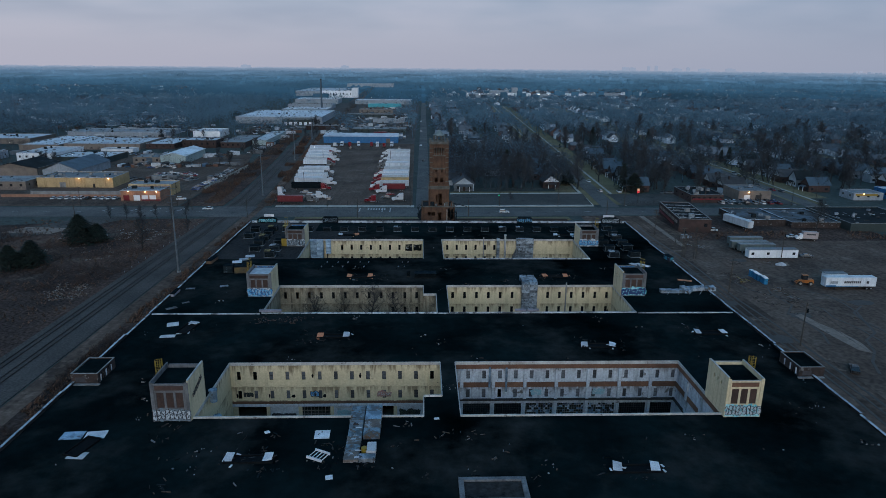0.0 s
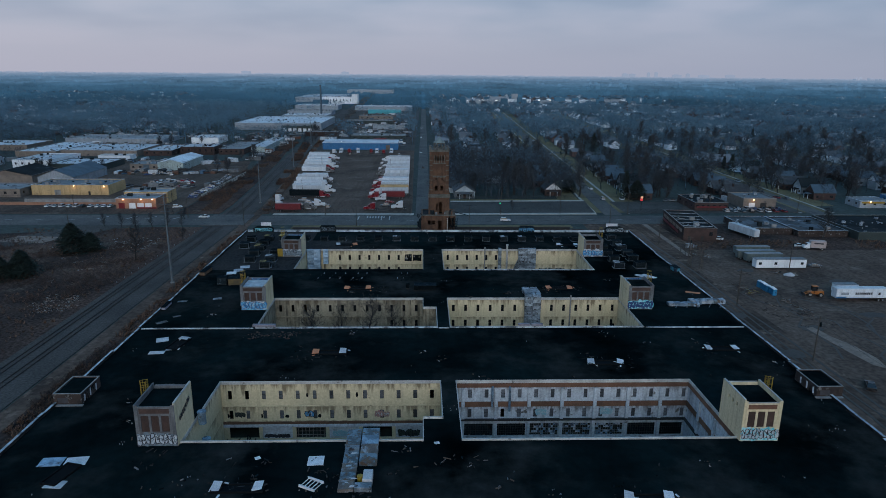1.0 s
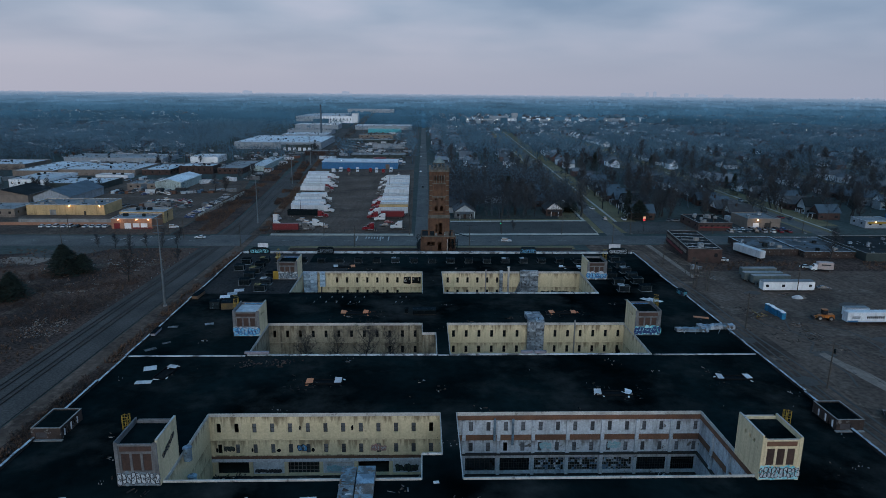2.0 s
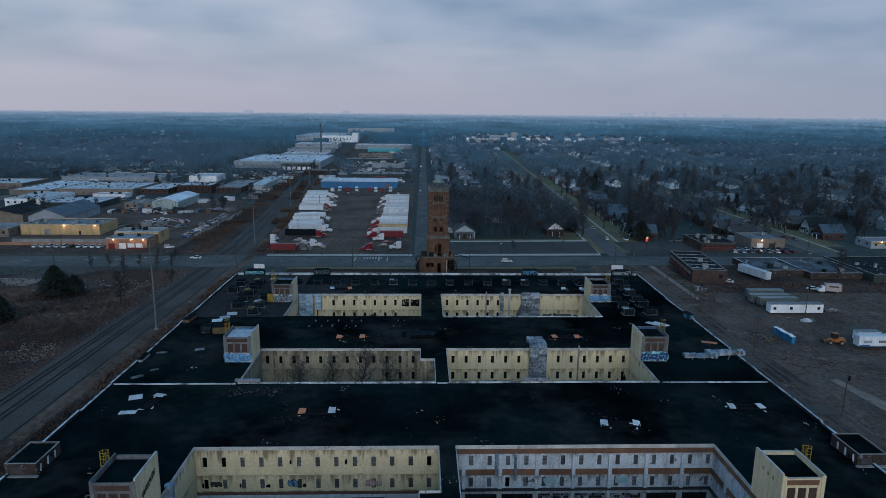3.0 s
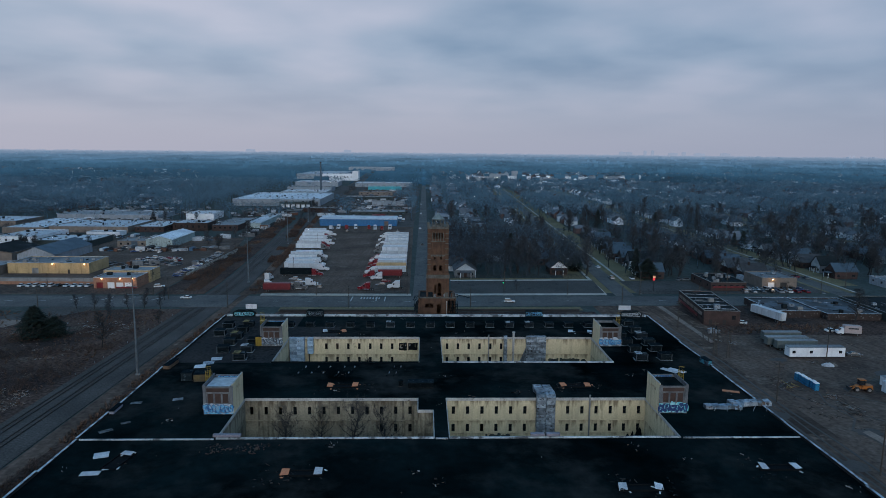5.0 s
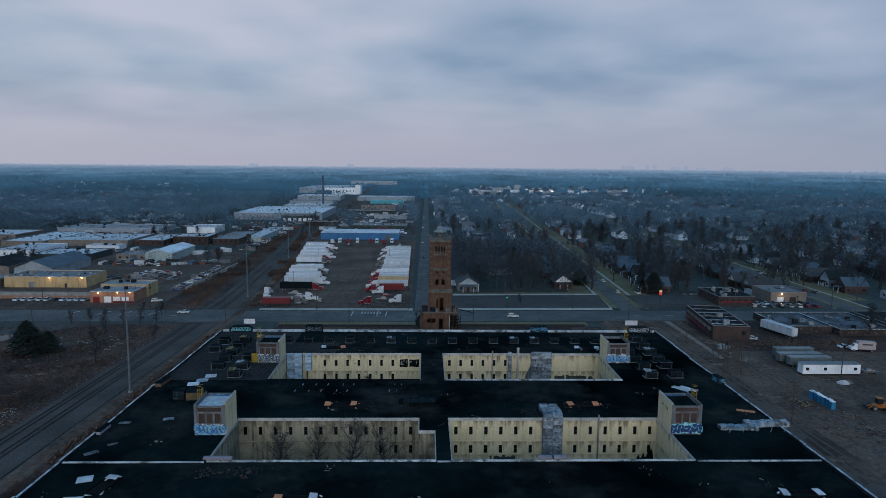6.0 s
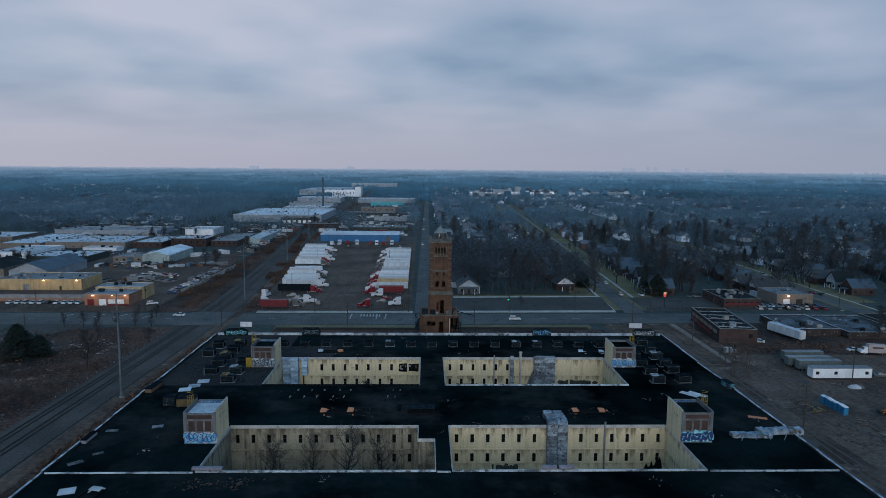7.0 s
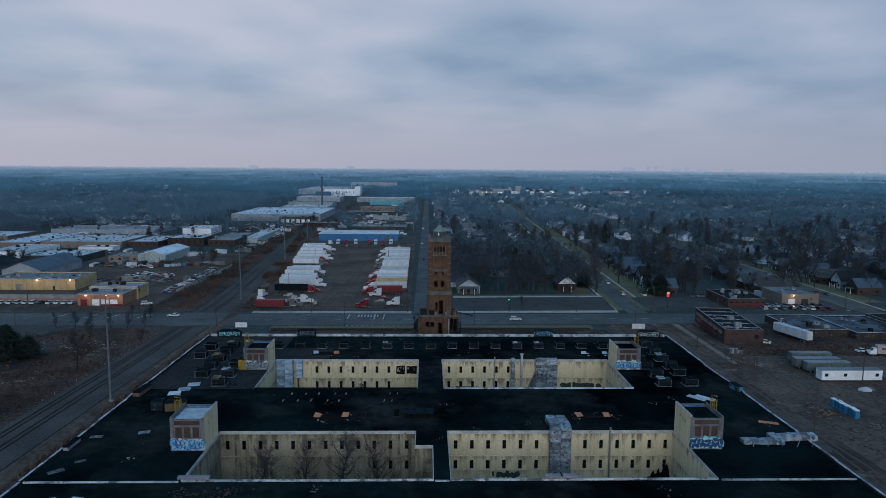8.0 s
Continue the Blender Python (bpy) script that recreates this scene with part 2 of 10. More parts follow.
SHEDBRICK = mat("sooty_shed_brick", (0.050, 0.034, 0.030), (0.024, 0.019, 0.018), 0.6, 6.0, 0.9, 0.2, streak=0.5, spots=(0.8, 0.58, 0.64, (0.14, 0.14, 0.14)))
TANBRICK = mat("tan_brick", (0.19, 0.155, 0.13), (0.14, 0.115, 0.10), 0.4, 7.0, 0.88, 0.2, rand=0.25)
LIMESTONE = mat("grey_limestone_trim", (0.13, 0.125, 0.112), (0.075, 0.074, 0.064), 0.6, 5.0, 0.85, 0.2, streak=0.5)
COPPER = mat("verdigris_metal_roof", (0.20, 0.24, 0.23), (0.12, 0.15, 0.15), 0.8, 5.0, 0.7, 0.1)
GROUND = mat("winter_grass_and_soil", (0.044, 0.060, 0.058), (0.062, 0.072, 0.066), 0.02, 0.5, 0.95, 0.2, spots=(0.006, 0.5, 0.62, (0.034, 0.050, 0.050)), grain=0.35, spec=0.1)
DIRT = mat("bare_brown_dirt", (0.165, 0.112, 0.088), (0.064, 0.046, 0.038), 0.06, 0.8, 0.95, 0.3, spots=(0.16, 0.58, 0.66, (0.190, 0.134, 0.106)), grain=0.4, spec=0.05, tracks=0.6)
LOTDIRT = mat("compacted_lot_surface", (0.150, 0.104, 0.083), (0.064, 0.046, 0.039), 0.05, 0.9, 0.95, 0.2, spots=(0.10, 0.50, 0.70, (0.172, 0.128, 0.104)), grain=0.4, spec=0.05, tracks=0.3)
BRUSH = mat("dry_brush_ground", (0.110, 0.066, 0.051), (0.046, 0.034, 0.031), 0.045, 1.2, 0.95, 0.3, spots=(0.08, 0.57, 0.66, (0.115, 0.082, 0.066)), grain=0.7, spec=0.05, tracks=0.15, sharp=0.12)
LAWN = mat("dormant_lawn", (0.185, 0.150, 0.085), (0.125, 0.102, 0.062), 0.07, 1.5, 0.95, 0.2, grain=0.35, spec=0.1)
COURTDIRT = mat("dark_court_floor", (0.020, 0.019, 0.018), (0.045, 0.040, 0.035), 0.2, 2.0, 0.9, 0.3, spots=(0.4, 0.60, 0.68, (0.11, 0.105, 0.10)), grain=0.5, spec=0.1)
ASPHALT = mat("worn_asphalt", (0.116, 0.110, 0.104), (0.070, 0.069, 0.068), 0.06, 1.4, 0.88, 0.15, spots=(0.22, 0.56, 0.66, (0.050, 0.052, 0.055)), grain=0.4, spec=0.25)
LOTASPHALT = mat("old_lot_asphalt", (0.084, 0.077, 0.071), (0.056, 0.052, 0.049), 0.05, 1.3, 0.9, 0.15, spots=(0.25, 0.58, 0.7, (0.026, 0.027, 0.029)), grain=0.4, spec=0.15)
PAVING = mat("pale_concrete_paving", (0.42, 0.40, 0.36), (0.28, 0.265, 0.245), 0.2, 2.0, 0.9, 0.15, rand=0.12)
OLDPAVING = mat("grey_broken_paving", (0.25, 0.185, 0.15), (0.16, 0.12, 0.10), 0.3, 2.0, 0.9, 0.2, spots=(0.4, 0.56, 0.64, (0.09, 0.07, 0.06)))
PAINTLINE = mat("worn_white_road_paint", (0.48, 0.48, 0.48), (0.26, 0.26, 0.26), 0.7, 3.0, 0.8, 0.0)
BALLAST = mat("rail_ballast", (0.092, 0.081, 0.075), (0.062, 0.056, 0.053), 0.09, 2.0, 0.95, 0.4, grain=0.4, spec=0.1, tracks=0.12)
RAIL = mat("dull_rail_steel", (0.020, 0.019, 0.020), (0.030, 0.024, 0.022), 0.5, 4.0, 0.6, 0.1, metal=0.3)
SLEEPER = mat("creosoted_timber", (0.035, 0.029, 0.025), (0.05, 0.042, 0.036), 0.5, 4.0, 0.9, 0.2)
BARK = mat("grey_brown_bark", (0.034, 0.033, 0.033), (0.022, 0.022, 0.023), 0.7, 6.0, 0.95, 0.3)
TWIGS = mat("bare_winter_twigs", (0.053, 0.059, 0.067), (0.032, 0.037, 0.044), 0.02, 0.5, 0.95, 0.0, rand=0.35, island=True)
# Farther crowns: aerial haze is put into this paler, bluer base colour.
WOODS = mat("haze_tinted_winter_woods", (0.108, 0.196, 0.262), (0.064, 0.128, 0.182), 0.012, 0.3, 0.95, 0.0, rand=0.28, island=True)
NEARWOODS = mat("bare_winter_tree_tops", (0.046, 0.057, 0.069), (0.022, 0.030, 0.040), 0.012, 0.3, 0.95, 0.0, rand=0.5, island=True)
NEEDLES = mat("dark_conifer_needles", (0.013, 0.026, 0.019), (0.007, 0.015, 0.012), 0.4, 3.0, 0.9, 0.0, rand=0.35, island=True)
SHRUB = mat("rust_brown_dry_brush", (0.140, 0.076, 0.050), (0.085, 0.050, 0.036), 0.08, 2.0, 0.95, 0.0, rand=0.35, island=True)
WHITEMETAL = mat("white_painted_metal", (0.74, 0.76, 0.79), (0.60, 0.62, 0.65), 0.3, 5.0, 0.45, 0.05, streak=0.15, rand=0.1, grain=0.1)
TRAILERWHITE = mat("grimy_white_trailer_skin", (0.56, 0.60, 0.64), (0.44, 0.47, 0.51), 0.35, 4.0, 0.5, 0.05, streak=0.35, rand=0.22, grain=0.15)
BLUEMETAL = mat("blue_corrugated_metal", (0.015, 0.14, 0.33), (0.012, 0.105, 0.25), 0.2, 4.0, 0.5, 0.1, streak=0.35)
TEALMETAL = mat("teal_metal_cladding", (0.05, 0.36, 0.42), (0.04, 0.28, 0.34), 0.2, 4.0, 0.5, 0.1)
ROOFWHITE = mat("pale_flat_roof", (0.60, 0.63, 0.67), (0.44, 0.46, 0.50), 0.05, 1.2, 0.85, 0.1, spots=(0.12, 0.57, 0.68, (0.24, 0.25, 0.27)), rand=0.2)
ROOFGREY = mat("grey_flat_roof", (0.22, 0.235, 0.25), (0.15, 0.16, 0.17), 0.06, 1.2, 0.9, 0.1, spots=(0.12, 0.57, 0.68, (0.09, 0.095, 0.10)), rand=0.3)
ROOFDARK = mat("dark_flat_roof", (0.018, 0.024, 0.027), (0.011, 0.015, 0.017), 0.1, 1.2, 0.85, 0.15, spots=(0.15, 0.60, 0.70, (0.05, 0.058, 0.064)), spec=0.05)
SLATE = mat("slate_blue_metal_roof", (0.06, 0.09, 0.12), (0.045, 0.07, 0.095), 0.2, 3.0, 0.6, 0.1)
WETROOF = mat("wet_patched_flat_roof", (0.010, 0.014, 0.017), (0.070, 0.090, 0.112), 0.14, 1.2, 0.6, 0.1, sharp=0.06, spots=(0.22, 0.50, 0.56, (0.012, 0.014, 0.016)))
SHINGLE = mat("asphalt_shingles", (0.058, 0.064, 0.072), (0.034, 0.038, 0.044), 0.4, 4.0, 0.92, 0.2, rand=0.6)
SIDING = mat("pale_house_siding", (0.34, 0.39, 0.43), (0.22, 0.26, 0.29), 0.3, 4.0, 0.75, 0.1, rand=0.65)
YELLOWWALL = mat("ochre_painted_block", (0.52, 0.36, 0.185), (0.40, 0.28, 0.145), 0.2, 3.0, 0.85, 0.1, streak=0.5, spots=(0.4, 0.6, 0.68, (0.22, 0.17, 0.11)))
ORANGEWALL = mat("salmon_painted_block", (0.33, 0.175, 0.115), (0.26, 0.135, 0.09), 0.2, 3.0, 0.85, 0.1, streak=0.3)
REDPAINT = mat("red_paint", (0.155, 0.012, 0.018), (0.11, 0.010, 0.015), 0.4, 4.0, 0.45, 0.05)
GREENWALL = mat("dark_green_cladding", (0.03, 0.045, 0.045), (0.024, 0.036, 0.036), 0.2, 3.0, 0.7, 0.1)
MINTWALL = mat("pale_mint_block", (0.34, 0.42, 0.42), (0.27, 0.33, 0.33), 0.2, 3.0, 0.85, 0.1, streak=0.5)
GREYWALL = mat("pale_grey_cladding", (0.30, 0.33, 0.37), (0.23, 0.26, 0.29), 0.2, 3.0, 0.8, 0.1, streak=0.4)
RUBBER = mat("tyre_rubber", (0.02, 0.02, 0.02), (0.028, 0.027, 0.026), 2.0, 9.0, 0.9, 0.1)
CHROME = mat("dull_wheel_metal", (0.35, 0.36, 0.38), (0.25, 0.26, 0.28), 2.0, 9.0, 0.4, 0.0, metal=0.8)
CARGLASS = mat("tinted_car_glass", (0.015, 0.018, 0.022), (0.02, 0.022, 0.026), 1.0, 5.0, 0.12, 0.0, spec=0.6)
CHASSIS = mat("black_chassis_steel", (0.02, 0.02, 0.021), (0.03, 0.028, 0.027), 1.0, 5.0, 0.7, 0.1)
TIMBER = mat("weathered_pole_timber", (0.075, 0.06, 0.05), (0.05, 0.042, 0.036), 0.6, 5.0, 0.92, 0.2)
POLESTEEL = mat("galvanised_pole_steel", (0.14, 0.165, 0.185), (0.10, 0.12, 0.135), 0.5, 4.0, 0.6, 0.05, metal=0.4)
CABLE = mat("black_cable", (0.02, 0.02, 0.022), (0.025, 0.025, 0.026), 1.0, 4.0, 0.8, 0.0)
PORTABLUE = mat("blue_plastic", (0.02, 0.19, 0.36), (0.02, 0.15, 0.29), 0.6, 4.0, 0.5, 0.05)
OLIVE = mat("grey_green_container_paint", (0.10, 0.125, 0.12), (0.075, 0.09, 0.09), 0.4, 4.0, 0.6, 0.1, rand=0.3)
LAMP_WARM = glow("warm_lamp", (1.0, 0.62, 0.30), 9.0)
LAMP_WHITE = glow("white_lamp", (1.0, 0.86, 0.68), 5.0)
LAMP_RED = glow("red_sign_light", (1.0, 0.05, 0.06), 0.32)
LAMP_GREEN = glow("green_signal", (0.02, 0.9, 0.35), 0.5)
PAINTS = [mat(f"{nm}_car_paint", c, tuple(x * 0.8 for x in c), 0.8, 6.0, 0.3, 0.0, spec=0.5, grain=0.08) for nm, c in
          (("white", (0.6, 0.61, 0.63)), ("silver", (0.32, 0.33, 0.35)), ("black", (0.015, 0.016, 0.018)), ("grey", (0.10, 0.105, 0.11)), ("red", (0.17, 0.008, 0.016)), ("blue", (0.03, 0.06, 0.16)))]
PAINT_NAMES = ("white", "silver", "black", "dark grey", "red", "dark blue")


def distance_mat(name="distant_haze_backdrop", shade=1.0):
    """The plain backdrop of distance: dark woods, with haze put in as a blue-grey glow that rises far out."""
    m = bpy.data.materials.new(name)
    m.use_nodes = True
    nt = m.node_tree
    n, k = nt.nodes.new, nt.links.new
    b = nt.nodes["Principled BSDF"]
    b.inputs["Roughness"].default_value = 1.0
    b.inputs["Specular IOR Level"].default_value = 0.0
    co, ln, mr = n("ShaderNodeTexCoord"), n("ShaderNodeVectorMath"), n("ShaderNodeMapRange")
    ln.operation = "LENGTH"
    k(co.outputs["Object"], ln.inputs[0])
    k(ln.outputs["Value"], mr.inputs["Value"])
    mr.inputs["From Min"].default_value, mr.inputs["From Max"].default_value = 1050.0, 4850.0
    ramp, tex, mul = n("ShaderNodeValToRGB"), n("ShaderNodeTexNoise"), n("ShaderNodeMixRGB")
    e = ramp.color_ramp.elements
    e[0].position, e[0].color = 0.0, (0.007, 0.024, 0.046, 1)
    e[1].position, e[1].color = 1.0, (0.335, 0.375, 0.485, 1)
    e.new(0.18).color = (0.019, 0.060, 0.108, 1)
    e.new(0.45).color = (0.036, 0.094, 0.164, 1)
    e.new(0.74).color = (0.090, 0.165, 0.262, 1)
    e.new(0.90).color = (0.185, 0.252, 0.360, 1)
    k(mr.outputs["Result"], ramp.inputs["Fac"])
    tex.inputs["Scale"].default_value, tex.inputs["Detail"].default_value = 0.008, 6
    k(co.outputs["Object"], tex.inputs["Vector"])
    mul.inputs["Color1"].default_value, mul.inputs["Color2"].default_value = (0.02, 0.034, 0.046, 1), (0.036, 0.056, 0.07, 1)
    k(tex.outputs["Fac"], mul.inputs["Fac"])
    k(mul.outputs["Color"], b.inputs["Base Color"])
    # darker woods and paler clearings, long across the view
    flat, patch, tone = n("ShaderNodeMapping"), n("ShaderNodeTexNoise"), n("ShaderNodeMapRange")
    flat.inputs["Scale"].default_value = (1.0, 0.55, 0.0)
    k(co.outputs["Object"], flat.inputs["Vector"])
    patch.inputs["Scale"].default_value, patch.inputs["Detail"].default_value = 0.0045, 7
    patch.inputs["Roughness"].default_value = 0.62
    k(flat.outputs[0], patch.inputs["Vector"])
    tone.inputs["From Min"].default_value, tone.inputs["From Max"].default_value = 0.34, 0.66
    tone.inputs["To Min"].default_value, tone.inputs["To Max"].default_value = 0.55 * shade, 1.42 * shade
    k(patch.outputs["Fac"], tone.inputs["Value"])
    # the painted haze evens out the far end
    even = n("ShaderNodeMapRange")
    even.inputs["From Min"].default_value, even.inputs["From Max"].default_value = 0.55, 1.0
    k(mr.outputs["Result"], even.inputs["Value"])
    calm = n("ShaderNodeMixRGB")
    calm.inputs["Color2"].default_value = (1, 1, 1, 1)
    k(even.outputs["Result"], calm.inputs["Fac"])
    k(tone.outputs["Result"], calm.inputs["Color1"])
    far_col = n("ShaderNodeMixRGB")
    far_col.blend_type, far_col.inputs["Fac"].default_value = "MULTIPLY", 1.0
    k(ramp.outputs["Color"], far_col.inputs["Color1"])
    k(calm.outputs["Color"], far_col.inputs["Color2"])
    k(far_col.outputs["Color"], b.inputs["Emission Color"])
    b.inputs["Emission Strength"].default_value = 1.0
    return m


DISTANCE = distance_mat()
# Brighter version of the same painted haze, for far roofs and road.
DISTANCE_PALE = distance_mat("pale_haze_backdrop", 1.22)


# ---- mesh tools ----
class Geo:
    """Collects vertices and faces for one mesh."""

    def __init__(self):
        self.v, self.f, self.m = [], [], []

    def face(self, pts, m=0):
        i = len(self.v)
        self.v.extend(pts)
        self.f.append(tuple(range(i, i + len(pts))))
        self.m.append(m)

    def solid(self, ring0, ring1, m=0, cap0=True, cap1=True):
        """Two rings of equal count, counter-clockwise from above, joined into a closed body."""
        i, n = len(self.v), len(ring0)
        self.v.extend(ring0)
        self.v.extend(ring1)
        for a in range(n):
            b = (a + 1) % n
            self.f.append((i + a, i + b, i + n + b, i + n + a))
            self.m.append(m)
        if cap0:
            self.f.append(tuple(range(i + n - 1, i - 1, -1)))
            self.m.append(m)
        if cap1:
            self.f.append(tuple(range(i + n, i + 2 * n)))
            self.m.append(m)
        return self

    def box(self, x0, y0, z0, x1, y1, z1, m=0):
        r = ((x0, y0), (x1, y0), (x1, y1), (x0, y1))
        return self.solid([(x, y, z0) for x, y in r], [(x, y, z1) for x, y in r], m)

    def cbox(self, x0, y0, z0, x1, y1, z1, c=0.05, m=0):
        """A box with its upright and upper edges chamfered."""
        def ring(i, k, z):
            a, b, e, g = x0 + i, x1 - i, y0 + i, y1 - i
            return [(a + k, e, z), (b - k, e, z), (b, e + k, z), (b, g - k, z), (b - k, g, z), (a + k, g, z), (a, g - k, z), (a, e + k, z)]
        self.solid(ring(0, c, z0), ring(0, c, z1 - c), m, True, False)
        return self.solid(ring(0, c, z1 - c), ring(c, c * 0.5, z1), m, False, True)

    def cyl(self, x, y, z0, z1, r, r1=None, n=10, m=0):
        r1 = r if r1 is None else r1
        c = [(math.cos(2 * math.pi * i / n), math.sin(2 * math.pi * i / n)) for i in range(n)]
        return self.solid([(x + r * a, y + r * b, z0) for a, b in c], [(x + r1 * a, y + r1 * b, z1) for a, b in c], m)

    def tube(self, p, q, r, r1=None, n=5, m=0):
        r1 = r if r1 is None else r1
        p, q = Vector(p), Vector(q)
        d = (q - p).normalized()
        s = d.orthogonal().normalized()
        t = d.cross(s)
        c = [(math.cos(2 * math.pi * i / n), math.sin(2 * math.pi * i / n)) for i in range(n)]
        return self.solid([tuple(p + s * (r * a) + t * (r * b)) for a, b in c], [tuple(q + s * (r1 * a) + t * (r1 * b)) for a, b in c], m)

    def extrude_x(self, prof, x0, x1, m=0):
        """A profile of (y, z) points, drawn along x."""
        return self.solid([(x0, y, z) for y, z in prof], [(x1, y, z) for y, z in prof], m)

    def extrude_y(self, prof, y0, y1, m=0):
        """A profile of (x, z) points, drawn along y."""
        return self.solid([(x, y1, z) for x, z in prof], [(x, y0, z) for x, z in prof], m)

    def extrude_z(self, prof, z0, z1, m=0):
        return self.solid([(x, y, z0) for x, y in prof], [(x, y, z1) for x, y in prof], m)

    def mesh(self, name, mats):
        me = bpy.data.meshes.new(name)
        me.from_pydata(self.v, [], self.f)
        for mt in (mats if isinstance(mats, (list, tuple)) else [mats]):
            me.materials.append(mt)
        if any(self.m):
            me.polygons.foreach_set("material_index", self.m)
        me.update()
        return me


def thing(name, at, label, category, group="", kind="", turn=0.0):
    ob = new(name)
    ob.empty_display_size = 0.5
    ob.matrix_basis = pose(*at, 0, 0, turn)
    return tagged(ob, label, category, group, kind)


def part(name, geo, mats, parent, label="", kind="", world=False):
    """One mesh under a thing or a part; world: the mesh is given in world places, not from its thing's base."""
    ob = new(name, geo.mesh(name, mats) if isinstance(geo, Geo) else geo)
    ob.parent = parent
    if world:
        root = parent.parent or parent
        ob.matrix_parent_inverse = parent.matrix_parent_inverse.copy() if parent.parent else root.matrix_basis.inverted()
        if parent.parent:
            ob.matrix_parent_inverse = Matrix()
    return tagged(ob, label, kind=kind)


def solo(name, geo, mats, label, category, at=(0, 0, 0), turn=0.0, group="", kind=""):
    ob = new(name, geo.mesh(name, mats) if isinstance(geo, Geo) else geo)
    ob.matrix_basis = pose(*at, 0, 0, turn)
    return tagged(ob, label, category, group, kind)


def pierced(geo, run, u0, u1, z0, z1, a, b, holes, m=0):
    """A wall along x ("x") or y ("y") from u0 to u1, between a and b across, with openings (u0, u1, z0, z1) through it."""
    zs = sorted({z0, z1, *(z for h in holes for z in h[2:] if z0 < z < z1)})
    for lo, hi in zip(zs, zs[1:]):
        cuts = sorted((h[0], h[1]) for h in holes if h[2] < hi - 1e-6 and h[3] > lo + 1e-6)
        at = u0
        for c0, c1 in cuts + [(u1, u1)]:
            if c0 > at + 1e-6:
                if run == "x":
                    geo.box(at, a, lo, c0, b, hi, m)
                else:
                    geo.box(a, at, lo, b, c0, hi, m)
            at = max(at, c1)
    return geo


def rise(x, y):
    """Height of the land: level, climbing gently far out."""
    d = math.hypot(x, y)
    return 46.0 * max(0.0, (d - 1300.0) / 3500.0) ** 2 if d > 1300 else 0.0

# ---- ground ----
def make_ground():
    g = Geo()
    rings = [0, 60, 120, 240, 420, 700, 1000, 1300, 1600, 1900, 2200, 2500, 2800, 3100, 3400, 3700, 4000, 4300, 4600, 4850]
    n = 96
    for r in rings[1:]:
        for i in range(n):
            a = 2 * math.pi * i / n
            x, y = r * math.cos(a), r * math.sin(a)
            g.v.append((x, y, rise(x, y)))
    g.v.append((0, 0, 0))
    c = len(g.v) - 1
    for i in range(n):
        g.f.append((c, i, (i + 1) % n))
        g.m.append(0)
    for k in range(len(rings) - 2):
        for i in range(n):
            j = (i + 1) % n
            g.f.append((k * n + i, (k + 1) * n + i, (k + 1) * n + j, k * n + j))
            # Rings from 1300 m outwards carry the haze as painted glow.
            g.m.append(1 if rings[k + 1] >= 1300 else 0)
    solo("ground", g, [GROUND, DISTANCE], "dark winter grass and soil, glowing with painted haze far out", "ground", kind="structure")


make_ground()


LAID = []


def sheet(name, pts, z, mats, label, category, thick=0.3):
    """A level slab with the given outline, its top at z, each a little above the last."""
    LAID.append(name)
    z += 0.0012 * len(LAID)
    return solo(name, Geo().extrude_z(pts, z - thick, z), mats, label, category, kind="structure")


# ---- the factory ----
ROOF = 12.0
W, E, S, N = -62.0, 72.5, 46.0, 227.0
Y_NEAR, Y_MID, Y_FAR = (92.7, 112.6), (138.0, 157.5), (181.2, 203.5)
XL, XN, XI, XR0, XR1 = -37.2, -0.65, 2.5, 5.3, 48.3
COURTS = [  # plan outlines of the light courts, counter-clockwise
    ("near_west", [(XL, 92.7), (XN, 92.7), (XN, 99.3), (XI, 99.3), (XI, 112.6), (XL, 112.6)]),
    ("near_east", [(XR0, 92.7), (XR1, 92.7), (XR1, 112.6), (XR0, 112.6)]),
    ("mid_west", [(XL, 138.0), (XI, 138.0), (XI, 151.1), (XN, 151.1), (XN, 157.5), (XL, 157.5)]),
    ("mid_east", [(XR0, 138.0), (XR1, 138.0), (XR1, 157.5), (XR0, 157.5)]),
    ("far_west", [(XL, 181.2), (XN, 181.2), (XN, 203.5), (XL, 203.5)]),
    ("far_east", [(XR0, 181.2), (XR1, 181.2), (XR1, 203.5), (XR0, 203.5)])]
factory = thing("factory_building", (5, 136, 0), "derelict three-storey factory with black flat roof and light courts", "factory")


def east(y):
    """The slightly skewed east front."""
    return E - (N - y) * 0.0154


def inside(x, y, poly):
    hit = False
    for (x0, y0), (x1, y1) in zip(poly, poly[1:] + poly[:1]):
        if (y0 > y) != (y1 > y) and x < (x1 - x0) * (y - y0) / (y1 - y0) + x0:
            hit = not hit
    return hit


